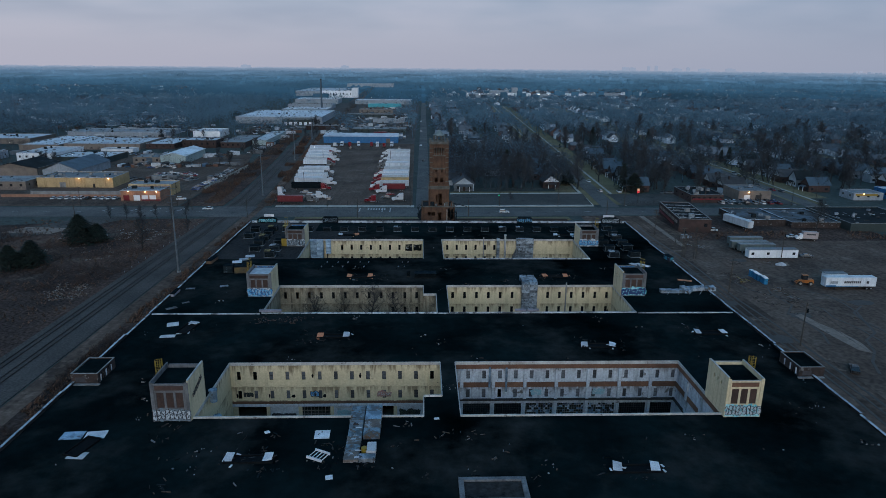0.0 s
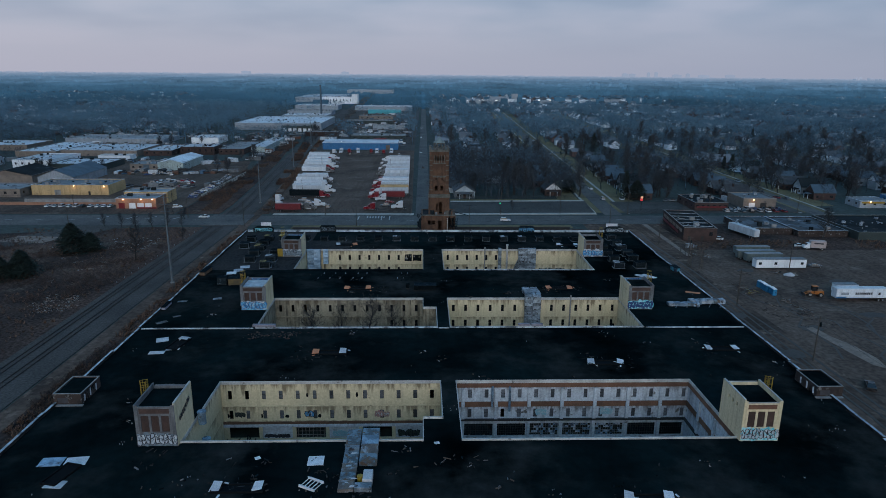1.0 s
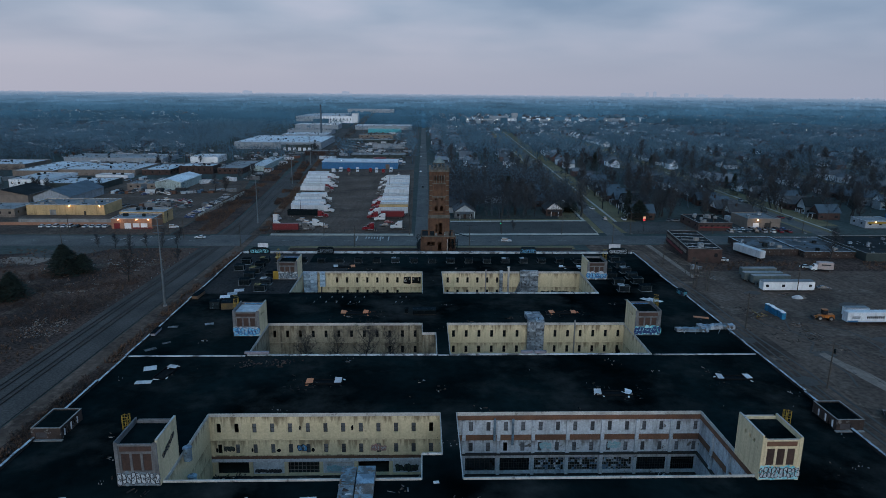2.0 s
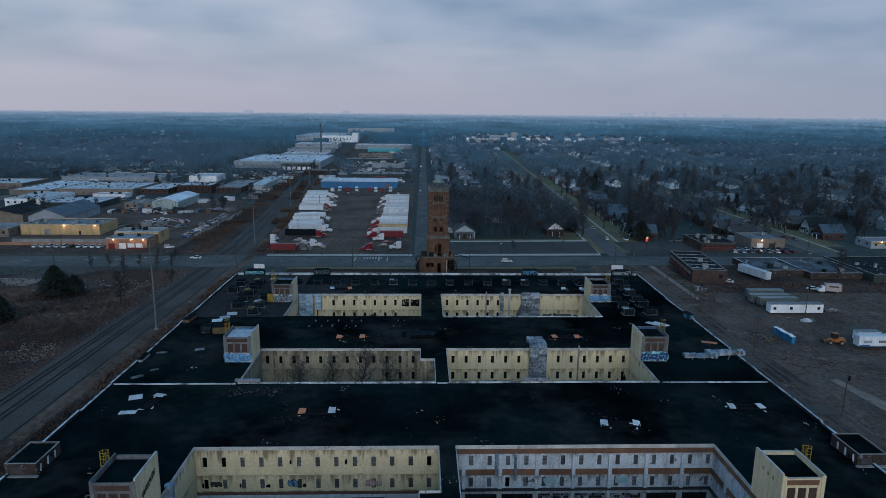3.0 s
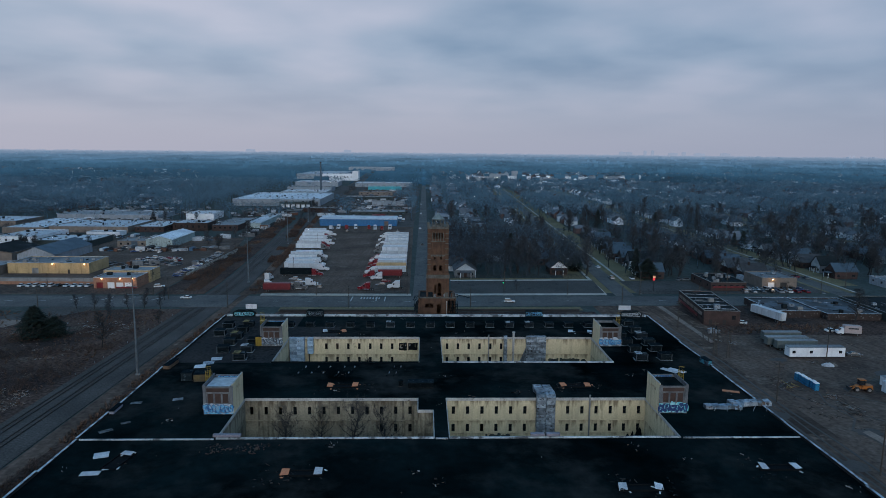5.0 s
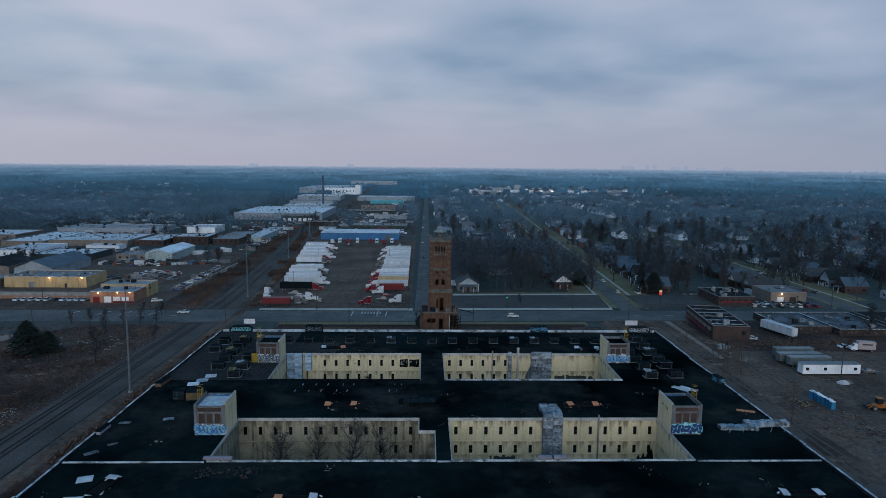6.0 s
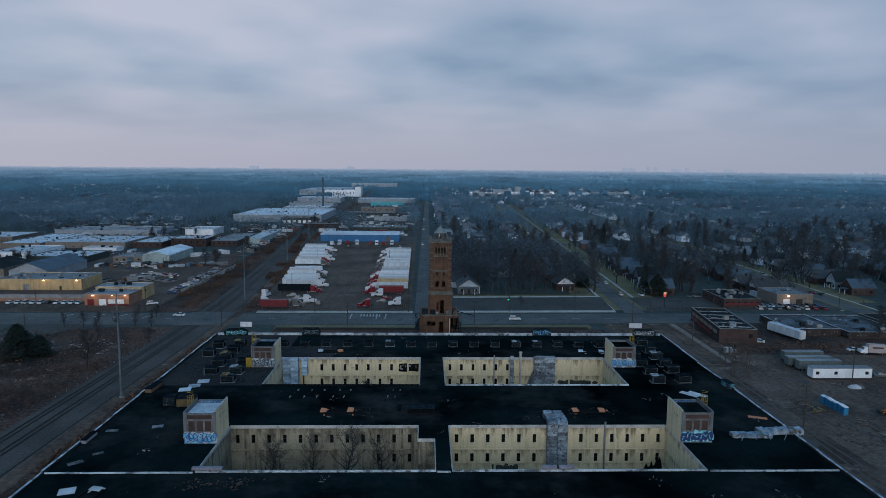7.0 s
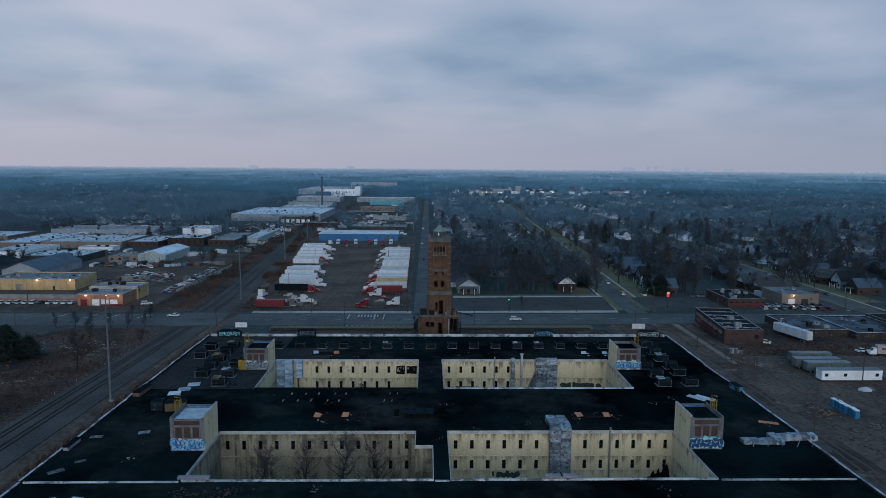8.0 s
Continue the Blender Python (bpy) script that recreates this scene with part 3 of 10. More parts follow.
def make_roof():
    xs = [W, -44.0, XL, XN, XI, XR0, XR1, 55.0, E]
    ys = [S, 92.7, 99.3, 112.6, 137.6, 138.0, 151.1, 157.5, 181.2, 203.5, N]
    for x0, x1 in zip(xs, xs[1:]):
        for y0, y1 in zip(ys, ys[1:]):
            mx, my = (x0 + x1) / 2, (y0 + y1) / 2
            if any(inside(mx, my, p) for _, p in COURTS):
                continue
            worn = my > 181 and mx < XL
            c = lambda x, y: east(y) if x == E else x
            g = Geo().extrude_z([(c(x0, y0), y0), (c(x1, y0), y0), (c(x1, y1), y1), (c(x0, y1), y1)], ROOF - 0.5, ROOF)
            part("worn_roof" if worn else "roof", g, OLDTAR if worn else TAR, factory, "bare grey gravel roof" if worn else "black tar roof with dusty patches", world=True)
    # a bare strip in front of the far west court
    part("worn_roof", Geo().box(XL, 204.2, ROOF, -24.0, 214.5, ROOF + 0.03), OLDTAR, factory, "torn grey roofing felt", world=True)


make_roof()


# ---- spray paint ----
G_WHITE = mat("white_spray_fill", (0.46, 0.51, 0.55), (0.30, 0.36, 0.42), 1.2, 6.0, 0.8, 0.0)
G_BLACK = mat("black_spray_outline", (0.012, 0.015, 0.022), (0.022, 0.026, 0.035), 1.2, 6.0, 0.8, 0.0)
G_TEAL = mat("turquoise_spray_fill", (0.10, 0.46, 0.55), (0.32, 0.60, 0.66), 1.0, 6.0, 0.8, 0.0, sharp=0.08)
G_BLUE = mat("sky_blue_spray_fill", (0.05, 0.25, 0.50), (0.16, 0.42, 0.62), 1.0, 6.0, 0.8, 0.0, sharp=0.08)
G_NAVY = mat("navy_spray_fill", (0.010, 0.028, 0.11), (0.02, 0.06, 0.17), 1.0, 6.0, 0.8, 0.0)
G_GREYBLUE = mat("grey_blue_spray_wash", (0.16, 0.22, 0.27), (0.09, 0.12, 0.15), 1.0, 6.0, 0.8, 0.0, sharp=0.08)


def lettering(x0, x1, z0, z1, y, n, seed, bold=0.16):
    """Bubble shapes side by side on a wall that faces south: their fills, their outlines and a few loose strokes."""
    r = random.Random(seed)
    fill, line, shine = [], Geo(), Geo()
    w = (x1 - x0) / n
    for i in range(n):
        cx, cz = x0 + (i + 0.5) * w + r.uniform(-0.08, 0.08) * w, (z0 + z1) / 2 + r.uniform(-0.06, 0.06) * (z1 - z0)
        rx, rz, lean = w * r.uniform(0.58, 0.80), (z1 - z0) * r.uniform(0.40, 0.52), r.uniform(-0.25, 0.25) * w
        ring = []
        for a in range(14):
            t = a * 2 * math.pi / 14
            q = r.uniform(0.74, 1.12)
            c, v = math.cos(t), math.sin(t)
            px, pz = math.copysign(abs(c) ** 0.7, c) * rx * q, math.copysign(abs(v) ** 0.7, v) * rz * q
            ring.append((cx + px + lean * pz / rz, cz + pz))
        fill.append(Geo().extrude_y(ring, y - 0.010 - 0.002 * (i % 2), y - 0.004))
        inner = [(cx + (px - cx) * (1 - bold / rx), cz + (pz - cz) * (1 - bold / rz)) for px, pz in ring]
        for a in range(14):
            b = (a + 1) % 14
            line.extrude_y([ring[a], ring[b], inner[b], inner[a]], y - 0.018 - 0.002 * (i % 2), y - 0.013)
        for _ in range(4):
            t, ln = r.uniform(0.3, 2.8), r.uniform(0.4, 1.1) * rz
            ox, oz = cx + r.uniform(-0.35, 0.35) * rx, cz + r.uniform(-0.3, 0.3) * rz
            dx, dz = math.cos(t) * ln / 2, math.sin(t) * ln / 2
            nx, nz = -math.sin(t) * bold * 0.45, math.cos(t) * bold * 0.45
            (line if _ % 2 == 0 else shine).extrude_y([(ox - dx - nx, oz - dz - nz), (ox + dx - nx, oz + dz - nz), (ox + dx + nx, oz + dz + nz), (ox - dx + nx, oz - dz + nz)], y - 0.024, y - 0.019)
    return fill, line, shine


def outer_walls():
    part("outer_wall", Geo().extrude_z([(east(S) - 0.5, S), (east(S), S), (E, N), (E - 0.5, N)], 0, ROOF - 0.5), TANBRICK, factory, "tan brick wall", world=True)
    for nm, b in (("west", (W, S, 0, W + 0.5, N, ROOF)), ("south", (W + 0.5, S, 0, east(S) - 0.5, S + 0.5, ROOF)), ("north", (W + 0.5, N - 0.5, 0, E - 0.5, N, ROOF))):
        x0, y0, z0, x1, y1, z1 = b
        run = "y" if nm in ("west", "east") else "x"
        u0, u1 = (y0, y1) if run == "y" else (x0, x1)
        holes = []
        bays = int((u1 - u0) / 18.3)
        for i in range(bays):
            u = u0 + 1.0 + i * (u1 - u0 - 1) / bays
            for f in range(3):
                holes.append((u, u + 13.0, f * 3.95 + 1.1, f * 3.95 + 3.0))
        g = pierced(Geo(), run, u0, u1, z0, z1 - 0.5, (x0 if run == "y" else y0), (x1 if run == "y" else y1), holes)
        wall = part("outer_wall", g, TANBRICK, factory, "tan brick wall with boarded openings", world=True)
        for h in holes:
            bd = Geo()
            if run == "y":
                bd.box(x0 + 0.2, h[0], h[2], x0 + 0.3, h[1], h[3])
            else:
                bd.box(h[0], y0 + 0.2, h[2], h[1], y0 + 0.3, h[3])
            part("boarding", bd, BOARD, wall, "brown boards", world=True)
    # parapet, in lengths with small gaps and shifts
    rng = random.Random(4)
    for x, inw in ((W, 1), (E, -1)):
        y = S
        while y < N - 1:
            y1 = min(y + rng.choice((9.2, 12.2, 12.2)), N)
            gap = rng.random() < 0.12
            h = 0.34 if gap else 0.55 + rng.uniform(-0.08, 0.08)
            sway = rng.uniform(-0.06, 0.06)
            xx = x if inw > 0 else east((y + y1) / 2)
            x0, x1 = (xx - 0.08, xx + 0.32) if inw > 0 else (xx - 0.32, xx + 0.08)
            pp = part("parapet", Geo().cbox(x0 + 0.05, y, ROOF - 0.3, x1 - 0.05, y1 - 0.03, ROOF + h - 0.06, 0.02), OLDTAR, factory, "tarred brick parapet", world=True)
            part("cap", Geo().solid([(x0 + sway, y + 0.02, ROOF + h - 0.06), (x1 + sway, y + 0.02, ROOF + h - 0.06), (x1 - sway, y1 - 0.06, ROOF + h - 0.06), (x0 - sway, y1 - 0.06, ROOF + h - 0.06)], [(x0 + sway, y + 0.02, ROOF + h), (x1 + sway, y + 0.02, ROOF + h), (x1 - sway, y1 - 0.06, ROOF + h + 0.03), (x0 - sway, y1 - 0.06, ROOF + h)]), COPING, pp, "pale bent metal cap", world=True)
            y = y1
    x = W + 0.5
    while x < E - 1:
        x1 = min(x + 9.2, E - 0.5)
        part("parapet", Geo().cbox(x, N - 0.3, ROOF - 0.3, x1 - 0.03, N + 0.1, ROOF + 0.62, 0.03).cbox(x, N - 0.33, ROOF + 0.62, x1 - 0.06, N + 0.13, ROOF + 0.68, 0.02), COPING, factory, world=True)
        x = x1
    # raised tablets of the street front
    for x in (-36.5, 33.0):
        part("parapet_tablet", Geo().cbox(x, N - 0.6, ROOF, x + 5.6, N + 0.2, ROOF + 1.9, 0.1).cbox(x + 0.4, N - 0.7, ROOF + 1.9, x + 5.2, N + 0.2, ROOF + 2.3, 0.1), DARKBOX, factory, "sooty raised parapet tablet with spray paint", world=True)
        fill, line, shine = lettering(x + 0.3, x + 5.3, ROOF + 0.3, ROOF + 1.7, N - 0.62, 7, int(x), 0.1)
        part("paint_outline", line, G_GREYBLUE if x < 0 else G_BLUE, factory, "pale spray-painted letters on a tablet", world=True)
    for x in (W + 2.5, E - 9.0):
        g = Geo()
        g.extrude_y([(x, ROOF), (x + 7, ROOF), (x + 7, ROOF + 1.3), (x + 5.6, ROOF + 2.1), (x + 1.4, ROOF + 2.1), (x, ROOF + 1.3)], N - 0.7, N + 0.1)
        part("parapet_tablet", g, DARKBOX, factory, "sooty raised parapet tablet with spray paint", world=True)
        fill, line, shine = lettering(x + 0.6, x + 6.4, ROOF + 0.2, ROOF + 1.5, N - 0.72, 7, int(x) + 3, 0.12)
        part("paint_outline", line, G_TEAL if x < 0 else G_WHITE, factory, "pale spray-painted letters on a tablet", world=True)


outer_walls()


def kerb(x0, y0, x1, y1, h=0.5, w=0.45, mt=CAPWHITE, label="pale coping round a light court"):
    """A low capped upstand on the roof along a court's edge."""
    a, b = (min(x0, x1), max(x0, x1)), (min(y0, y1), max(y0, y1))
    if a[0] == a[1]:
        c = Geo().cbox(a[0] - w / 2, b[0], ROOF - 0.5, a[0] + w / 2, b[1], ROOF + h, 0.04)
    else:
        c = Geo().cbox(a[0], b[0] - w / 2, ROOF - 0.5, a[1], b[0] + w / 2, ROOF + h, 0.04)
    return part("coping", c, mt, factory, label, world=True)


WIN_W, ROWS = 0.72, ((8.45, 10.2), (4.5, 6.25))


def window_unit(x, y, z0, z1, run, wall, rng, side=1):
    """A narrow steel window: frame round two lights, set back in its opening."""
    h = WIN_W / 2
    fr, pn = Geo(), Geo()
    if run == "x":
        for b in ((x - h, y, z0, x - h + 0.06, y + 0.08, z1), (x + h - 0.06, y, z0, x + h, y + 0.08, z1), (x - h + 0.06, y, z0, x + h - 0.06, y + 0.08, z0 + 0.07), (x - h + 0.06, y, z1 - 0.07, x + h - 0.06, y + 0.08, z1), (x - h + 0.06, y, (z0 + z1) / 2 - 0.03, x + h - 0.06, y + 0.08, (z0 + z1) / 2 + 0.03)):
            fr.box(*b)
        pn.box(x - h + 0.06, y + 0.03, z0 + 0.07, x + h - 0.06, y + 0.05, z1 - 0.07)
    else:
        for b in ((y, x - h, z0, y + 0.08, x - h + 0.06, z1), (y, x + h - 0.06, z0, y + 0.08, x + h, z1), (y, x - h + 0.06, z0, y + 0.08, x + h - 0.06, z0 + 0.07), (y, x - h + 0.06, z1 - 0.07, y + 0.08, x + h - 0.06, z1)):
            fr.box(*b)
        pn.box(y + 0.03, x - h + 0.06, z0 + 0.07, y + 0.05, x + h - 0.06, z1 - 0.07)
    w = part("window", fr, CHASSIS, wall, world=True)
    return w, pn


def court_back(tag, x0, x1, y, wall_mat, first, step, lower, skip=(), pane=PANE, ground=None, label=""):
    """The wall at a court's far side: two rows of narrow windows, pilaster strips, a ground storey."""
    rng = random.Random(len(tag) * 7 + int(x0))
    holes, wins = [], []
    x = first
    while x < x1 - 0.6:
        for r, (z0, z1) in enumerate(ROWS):
            if (r == 0 or lower(x)) and not any(a < x < b for a, b in skip):
                holes.append((x - WIN_W / 2, x + WIN_W / 2, z0, z1))
                wins.append((x, z0, z1))
        x += step
    extra = ground or []
    wall = part("court_wall", pierced(Geo(), "x", x0, x1, 0.0, ROOF - 0.5, y, y + 0.35, holes + extra), wall_mat, factory, label, world=True)
    for x, z0, z1 in wins:
        w, pn = window_unit(x, y + 0.2, z0, z1, "x", wall, rng)
        if rng.random() < 0.85:
            deep(w, pn, pane)
    return wall


def deep(w, pn, mt):
    """A pane in the plane of its window, joined to the frame's mesh as a second material (a window is already two levels down)."""
    me = w.data
    base = len(me.vertices)
    verts = [tuple(v.co) for v in me.vertices] + pn.v
    faces = [tuple(p.vertices) for p in me.polygons] + [tuple(i + base for i in f) for f in pn.f]
    idx = [0] * len(me.polygons) + [1] * len(pn.f)
    fresh = bpy.data.meshes.new("window")
    fresh.from_pydata(verts, [], faces)
    fresh.materials.append(me.materials[0])
    fresh.materials.append(mt)
    fresh.polygons.foreach_set("material_index", idx)
    fresh.update()
    w.data = fresh
    bpy.data.meshes.remove(me)


yes, no = (lambda x: True), (lambda x: False)
# near west: cream wall over a concrete-framed ground storey
gs = [(-36.6 + i * 6.1 + 0.35, -36.6 + i * 6.1 + 5.75, 0.5, 2.9) for i in range(6)]
w_nw = court_back("nw", XL, XI, 112.6, CREAM, -35.65, 3.05, yes, pane=PANEGREY, ground=gs, label="cream-painted court wall with narrow windows")
# near east: white wall with pilasters and red-brown spandrels
ge = [(6.6 + i * 6.1 + 0.25, 6.6 + i * 6.1 + 5.65, 0.7, 3.2) for i in range(7)]
ge[-1] = (ge[-1][0], min(ge[-1][1], XR1 - 0.4), 0.7, 3.2)
w_ne = court_back("ne", XR0, XR1, 112.6, WHITEWALL, 7.9, 3.05, yes, pane=PANEGREY, ground=ge, label="stained white court wall with brown bands")
w_mw = court_back("mw", XL, XN, 157.5, CREAM_DIM, -35.9, 3.05, lambda x: x > -9, label="grimy cream court wall with narrow windows")
w_me = court_back("me", XR0, XR1, 157.5, CREAM, 6.9, 3.08, lambda x: True, skip=((23.5, 29.6),), label="cream court wall with rust streaks")
w_fw = court_back("fw", XL, XN, 203.5, CREAM, -26.9, 3.09, lambda x: True, skip=((-6.5, -1),), label="cream court wall with narrow windows")
w_fe = court_back("fe", XR0, XR1, 203.5, CREAM, 7.2, 3.08, lambda x: True, skip=((24.5, 48),), label="cream court wall with narrow windows")


def trims():
    # ground storeys behind the openings
    for i, (a, b, z0, z1) in enumerate(gs):
        if i in (1, 3, 5):
            part("infill_panel", Geo().box(a, 112.66, z0, b, 112.78, z1 - 0.1), WHITEWALL, w_nw, "graffitied white infill panel", world=True)
        if i == 3:
            part("panel_frame", Geo().box(a + 0.2, 112.60, z0 + 0.1, b - 0.6, 112.65, z0 + 0.3).box(a + 0.2, 112.60, z1 - 0.5, b - 0.6, 112.65, z1 - 0.3), CAPWHITE, w_nw, "white panel frame", world=True)
        if i == 2:
            bars = Geo()
            for c in range(8):
                u = a + 0.3 + c * 0.68
                bars.box(u, 112.9, z0, u + 0.07, 112.98, z1)
            for c in range(3):
                bars.box(a, 112.905, z0 + 0.5 + c * 0.75, b, 112.975, z0 + 0.57 + c * 0.75)
            part("broken_window_bars", bars, GREYCONC, w_nw, "bent grey window bars over a black void", world=True)
        # Black sheet painted in for the darkness of the room behind.
        part("void_back", Geo().box(a, 116.0, z0, b, 116.1, z1), PANE, w_nw, "black sheet standing in for an unlit room", world=True)
    for x, z, w, h in ((-36.55, 4.7, 0.6, 0.9), (-30.4, 4.75, 0.5, 0.8), (-25.9, 4.7, 0.75, 0.7), (-19.9, 4.7, 0.6, 0.8), (-21.9, 8.9, 0.35, 0.9), (-12.9, 8.8, 0.4, 1.1)):
        part("broken_hole", Geo().extrude_y([(x, z + 0.1), (x + w * 0.7, z), (x + w, z + h * 0.45), (x + w * 0.75, z + h), (x + w * 0.2, z + h * 0.85), (x - 0.05, z + h * 0.5)], 112.588, 112.596), PANE, w_nw, "irregular black patch on the plaster", world=True)
    heap = random.Random(19)
    for k in range(26):
        hx, hy = heap.uniform(-36.4, -31.0), heap.uniform(107.5, 112.0)
        a, ln = heap.uniform(0, 3.14), heap.uniform(0.6, 2.4)
        part("debris", Geo().tube((hx, hy, 0.15 + heap.uniform(0, 0.9)), (hx + math.cos(a) * ln, min(112.3, hy + math.sin(a) * ln), 0.2 + heap.uniform(0, 1.3)), heap.uniform(0.06, 0.16), n=4), (DARKBOX, DARKBOX, TIMBER, OLDTAR)[k % 4], w_nw, "charred debris", world=True)
    part("beam", Geo().cbox(XL, 112.35, 2.95, XI, 112.6, 3.5, 0.03), WHITEWALL, w_nw, "peeling concrete beam", world=True)
    part("brick_strip", Geo().cbox(XL, 112.42, 3.5, XI, 112.6, 4.0, 0.02), RUSTBAND, w_nw, "red-brown brick strip", world=True)
    for i in range(7):
        x = -36.9 + i * 6.1
        part("pilaster", Geo().cbox(x, 112.48, 0.0, x + 0.55, 112.6, ROOF - 0.5, 0.02), CREAM, w_nw, world=True)
    part("string_course", Geo().cbox(XL, 112.5, 7.05, XI, 112.6, 7.25, 0.02), CREAM, w_nw, world=True)
    # broken grid windows of the near east ground storey
    for i, (a, b, z0, z1) in enumerate(ge):
        g = Geo()
        cols, rows = 12, 5
        for c in range(cols + 1):
            x = a + (b - a) * c / cols
            g.box(x - 0.025, 112.74, z0, x + 0.025, 112.8, z1)
        for r in range(rows + 1):
            z = z0 + (z1 - z0) * r / rows
            g.box(a, 112.745, z - 0.025, b, 112.795, z + 0.025)
        part("window_grid", g, GREYCONC if 2 <= i <= 4 else CHASSIS, w_ne, "rusted multi-pane window grid", kind="stuff", world=True)
        rng = random.Random(i + 3)
        p = Geo()
        for c in range(cols):
            for r in range(rows):
                if rng.random() < (0.45 if 2 <= i <= 4 else 0.95):
                    x, z = a + (b - a) * c / cols, z0 + (z1 - z0) * r / rows
                    p.box(x + 0.03, 112.76, z + 0.03, x + (b - a) / cols - 0.03, 112.78, z + (z1 - z0) / rows - 0.03)
        part("panes", p, TAG_WHITE if 2 <= i <= 4 else DARKBOX, w_ne, "spray-painted broken panes", kind="stuff", world=True)
    part("ledge", Geo().cbox(XR0, 112.0, 4.05, XR1, 112.6, 4.3, 0.04), CHASSIS, w_ne, "soot-black concrete ledge", world=True)
    for i in range(8):
        x = 6.35 + i * 6.1
        if x < XR1 - 0.4:
            part("pilaster", Geo().cbox(x, 112.25, 0.0, x + 0.6, 112.6, ROOF - 1.4, 0.03), WHITEWALL, w_ne, world=True)
        x0, x1 = max(XR0, x - 5.5), min(x, XR1)
        if x1 > x0:
            part("spandrel", Geo().cbox(x0 + 0.05, 112.45, 6.75, x1 - 0.05, 112.6, 7.75, 0.02), RUSTBAND, w_ne, "red-brown brick spandrel", world=True)
    part("frieze", Geo().cbox(XR0, 112.42, 10.65, XR1, 112.6, 11.45, 0.02), RUSTBAND, w_ne, "red-brown brick frieze", world=True)
    for x, z0, z1 in ((12.0, 6.9, 11.0), (15.2, 6.0, 10.9)):
        part("vent_pipe", Geo().tube((x, 112.2, z0), (x, 112.2, z1), 0.22, n=10), BLUESTEEL, w_ne, "blue-grey vent pipe", world=True)
    for wall, x0, x1, y, mt, first in ((w_mw, XL, XN, 157.5, CREAM_DIM, -34.4), (w_me, XR0, XR1, 157.5, CREAM, 8.4), (w_fw, XL, XN, 203.5, CREAM, -34.6), (w_fe, XR0, XR1, 203.5, CREAM, 8.7)):
        x = first
        while x < x1 - 0.4:
            part("pilaster", Geo().cbox(x - 0.2, y - 0.09, 0.0, x + 0.2, y, ROOF - 0.5, 0.02), mt, wall, world=True)
            x += 6.12
        part("string_course", Geo().cbox(x0, y - 0.1, 7.0, x1, y, 7.25, 0.02), mt, wall, world=True)
    # torn-open window bay of the far west court: its dark inside is a black panel
    g = Geo()
    rng = random.Random(8)
    g.extrude_y([(-6.5, 8.25), (-4.6, 8.1), (-3.1, 8.35), (-1.2, 8.15), (-1.1, 10.35), (-3.0, 10.25), (-4.4, 10.45), (-6.4, 10.3)], 203.44, 203.49)
    for i in range(12):
        x, z = -6.3 + rng.uniform(0, 4.6), 8.4 + rng.uniform(0, 1.5)
        part("hanging_strip", Geo().box(x, 203.36, z, x + rng.uniform(0.1, 0.5), 203.43, z + rng.uniform(0.3, 0.8)), (CREAM_DIM, GREYCONC, DARKBOX)[i % 3], w_fw, "torn hanging strip", world=True)
    part("torn_opening", g, PANE, w_fw, "black panel standing in for a torn-open window bay", world=True)
    # downpipes
    for wall, x, y, mt in ((w_me, 36.2, 157.2, GREYCONC), (w_fe, 19.0, 203.2, GREYCONC)):
        part("downpipe", Geo().tube((x, y, 0), (x, y, ROOF + 0.8), 0.18, n=8), mt, wall, "grey downpipe", world=True)


trims()


def court_sides():
    for tag, poly in COURTS:
        for (x0, y0), (x1, y1) in zip(poly, poly[1:] + poly[:1]):
            front = y0 == y1 and x1 > x0
            kerb(x0, y0, x1, y1, 0.30 if front else 0.10, 0.30 if front else 0.17, DARKBOX if front and tag == "far_west" else CAPWHITE if tag.startswith("near") or not front else COPING, "black coping round a light court" if front and tag == "far_west" else "pale coping round a light court")
            if x0 == x1:  # side walls
                up = y1 > y0  # east side of the court
                a, b = (x0, x0 + 0.35) if up else (x0 - 0.35, x0)
                lo, hi = min(y0, y1), max(y0, y1)
                mt = {"near_east": WHITEWALL, "mid_west": CREAM_DIM}.get(tag, CREAM)
                wall = part("court_wall", pierced(Geo(), "y", lo, hi, 0, ROOF - 0.5, a, b, []), mt, factory, "stained court side wall", world=True)
                if tag == "near_east" and up:
                    part("frieze", Geo().cbox(XR1 - 0.15, lo, 10.65, XR1, hi, 11.45, 0.02), RUSTBAND, wall, "red-brown brick frieze", world=True)
                    part("ledge", Geo().cbox(XR1 - 0.5, lo, 4.05, XR1, hi, 4.3, 0.03), CHASSIS, wall, world=True)
                    for i in range(3):
                        yy = 94.5 + i * 6.1
                        part("pilaster", Geo().cbox(XR1 - 0.4, yy, 0, XR1, yy + 0.6, ROOF - 1.4, 0.03), WHITEWALL, wall, world=True)
                        part("spandrel", Geo().cbox(XR1 - 0.14, yy + 0.65, 6.75, XR1, min(yy + 6.05, hi), 7.75, 0.02), RUSTBAND, wall, "red-brown brick spandrel", world=True)
            elif x1 < x0 and abs(x1 - x0) < 5:  # the short return of a notch
                part("court_wall", Geo().box(x1 + 0.35, y0, 0, x0, y0 + 0.35, ROOF - 0.5), CREAM_DIM, factory, "grimy cream court wall", world=True)
            elif x1 > x0:  # walls that face north
                lo, hi = min(x0, x1), max(x0, x1)
                part("court_wall", Geo().box(lo, y0 - 0.35, 0, hi, y0, ROOF - 0.5), CREAM, factory, "cream court wall", world=True)
        xs, ys = [p[0] for p in poly], [p[1] for p in poly]
        part("court_floor", Geo().box(min(xs), min(ys), 0.0, max(xs), max(ys), 0.08), COURTDIRT, factory, "dark littered court floor", world=True)


court_sides()


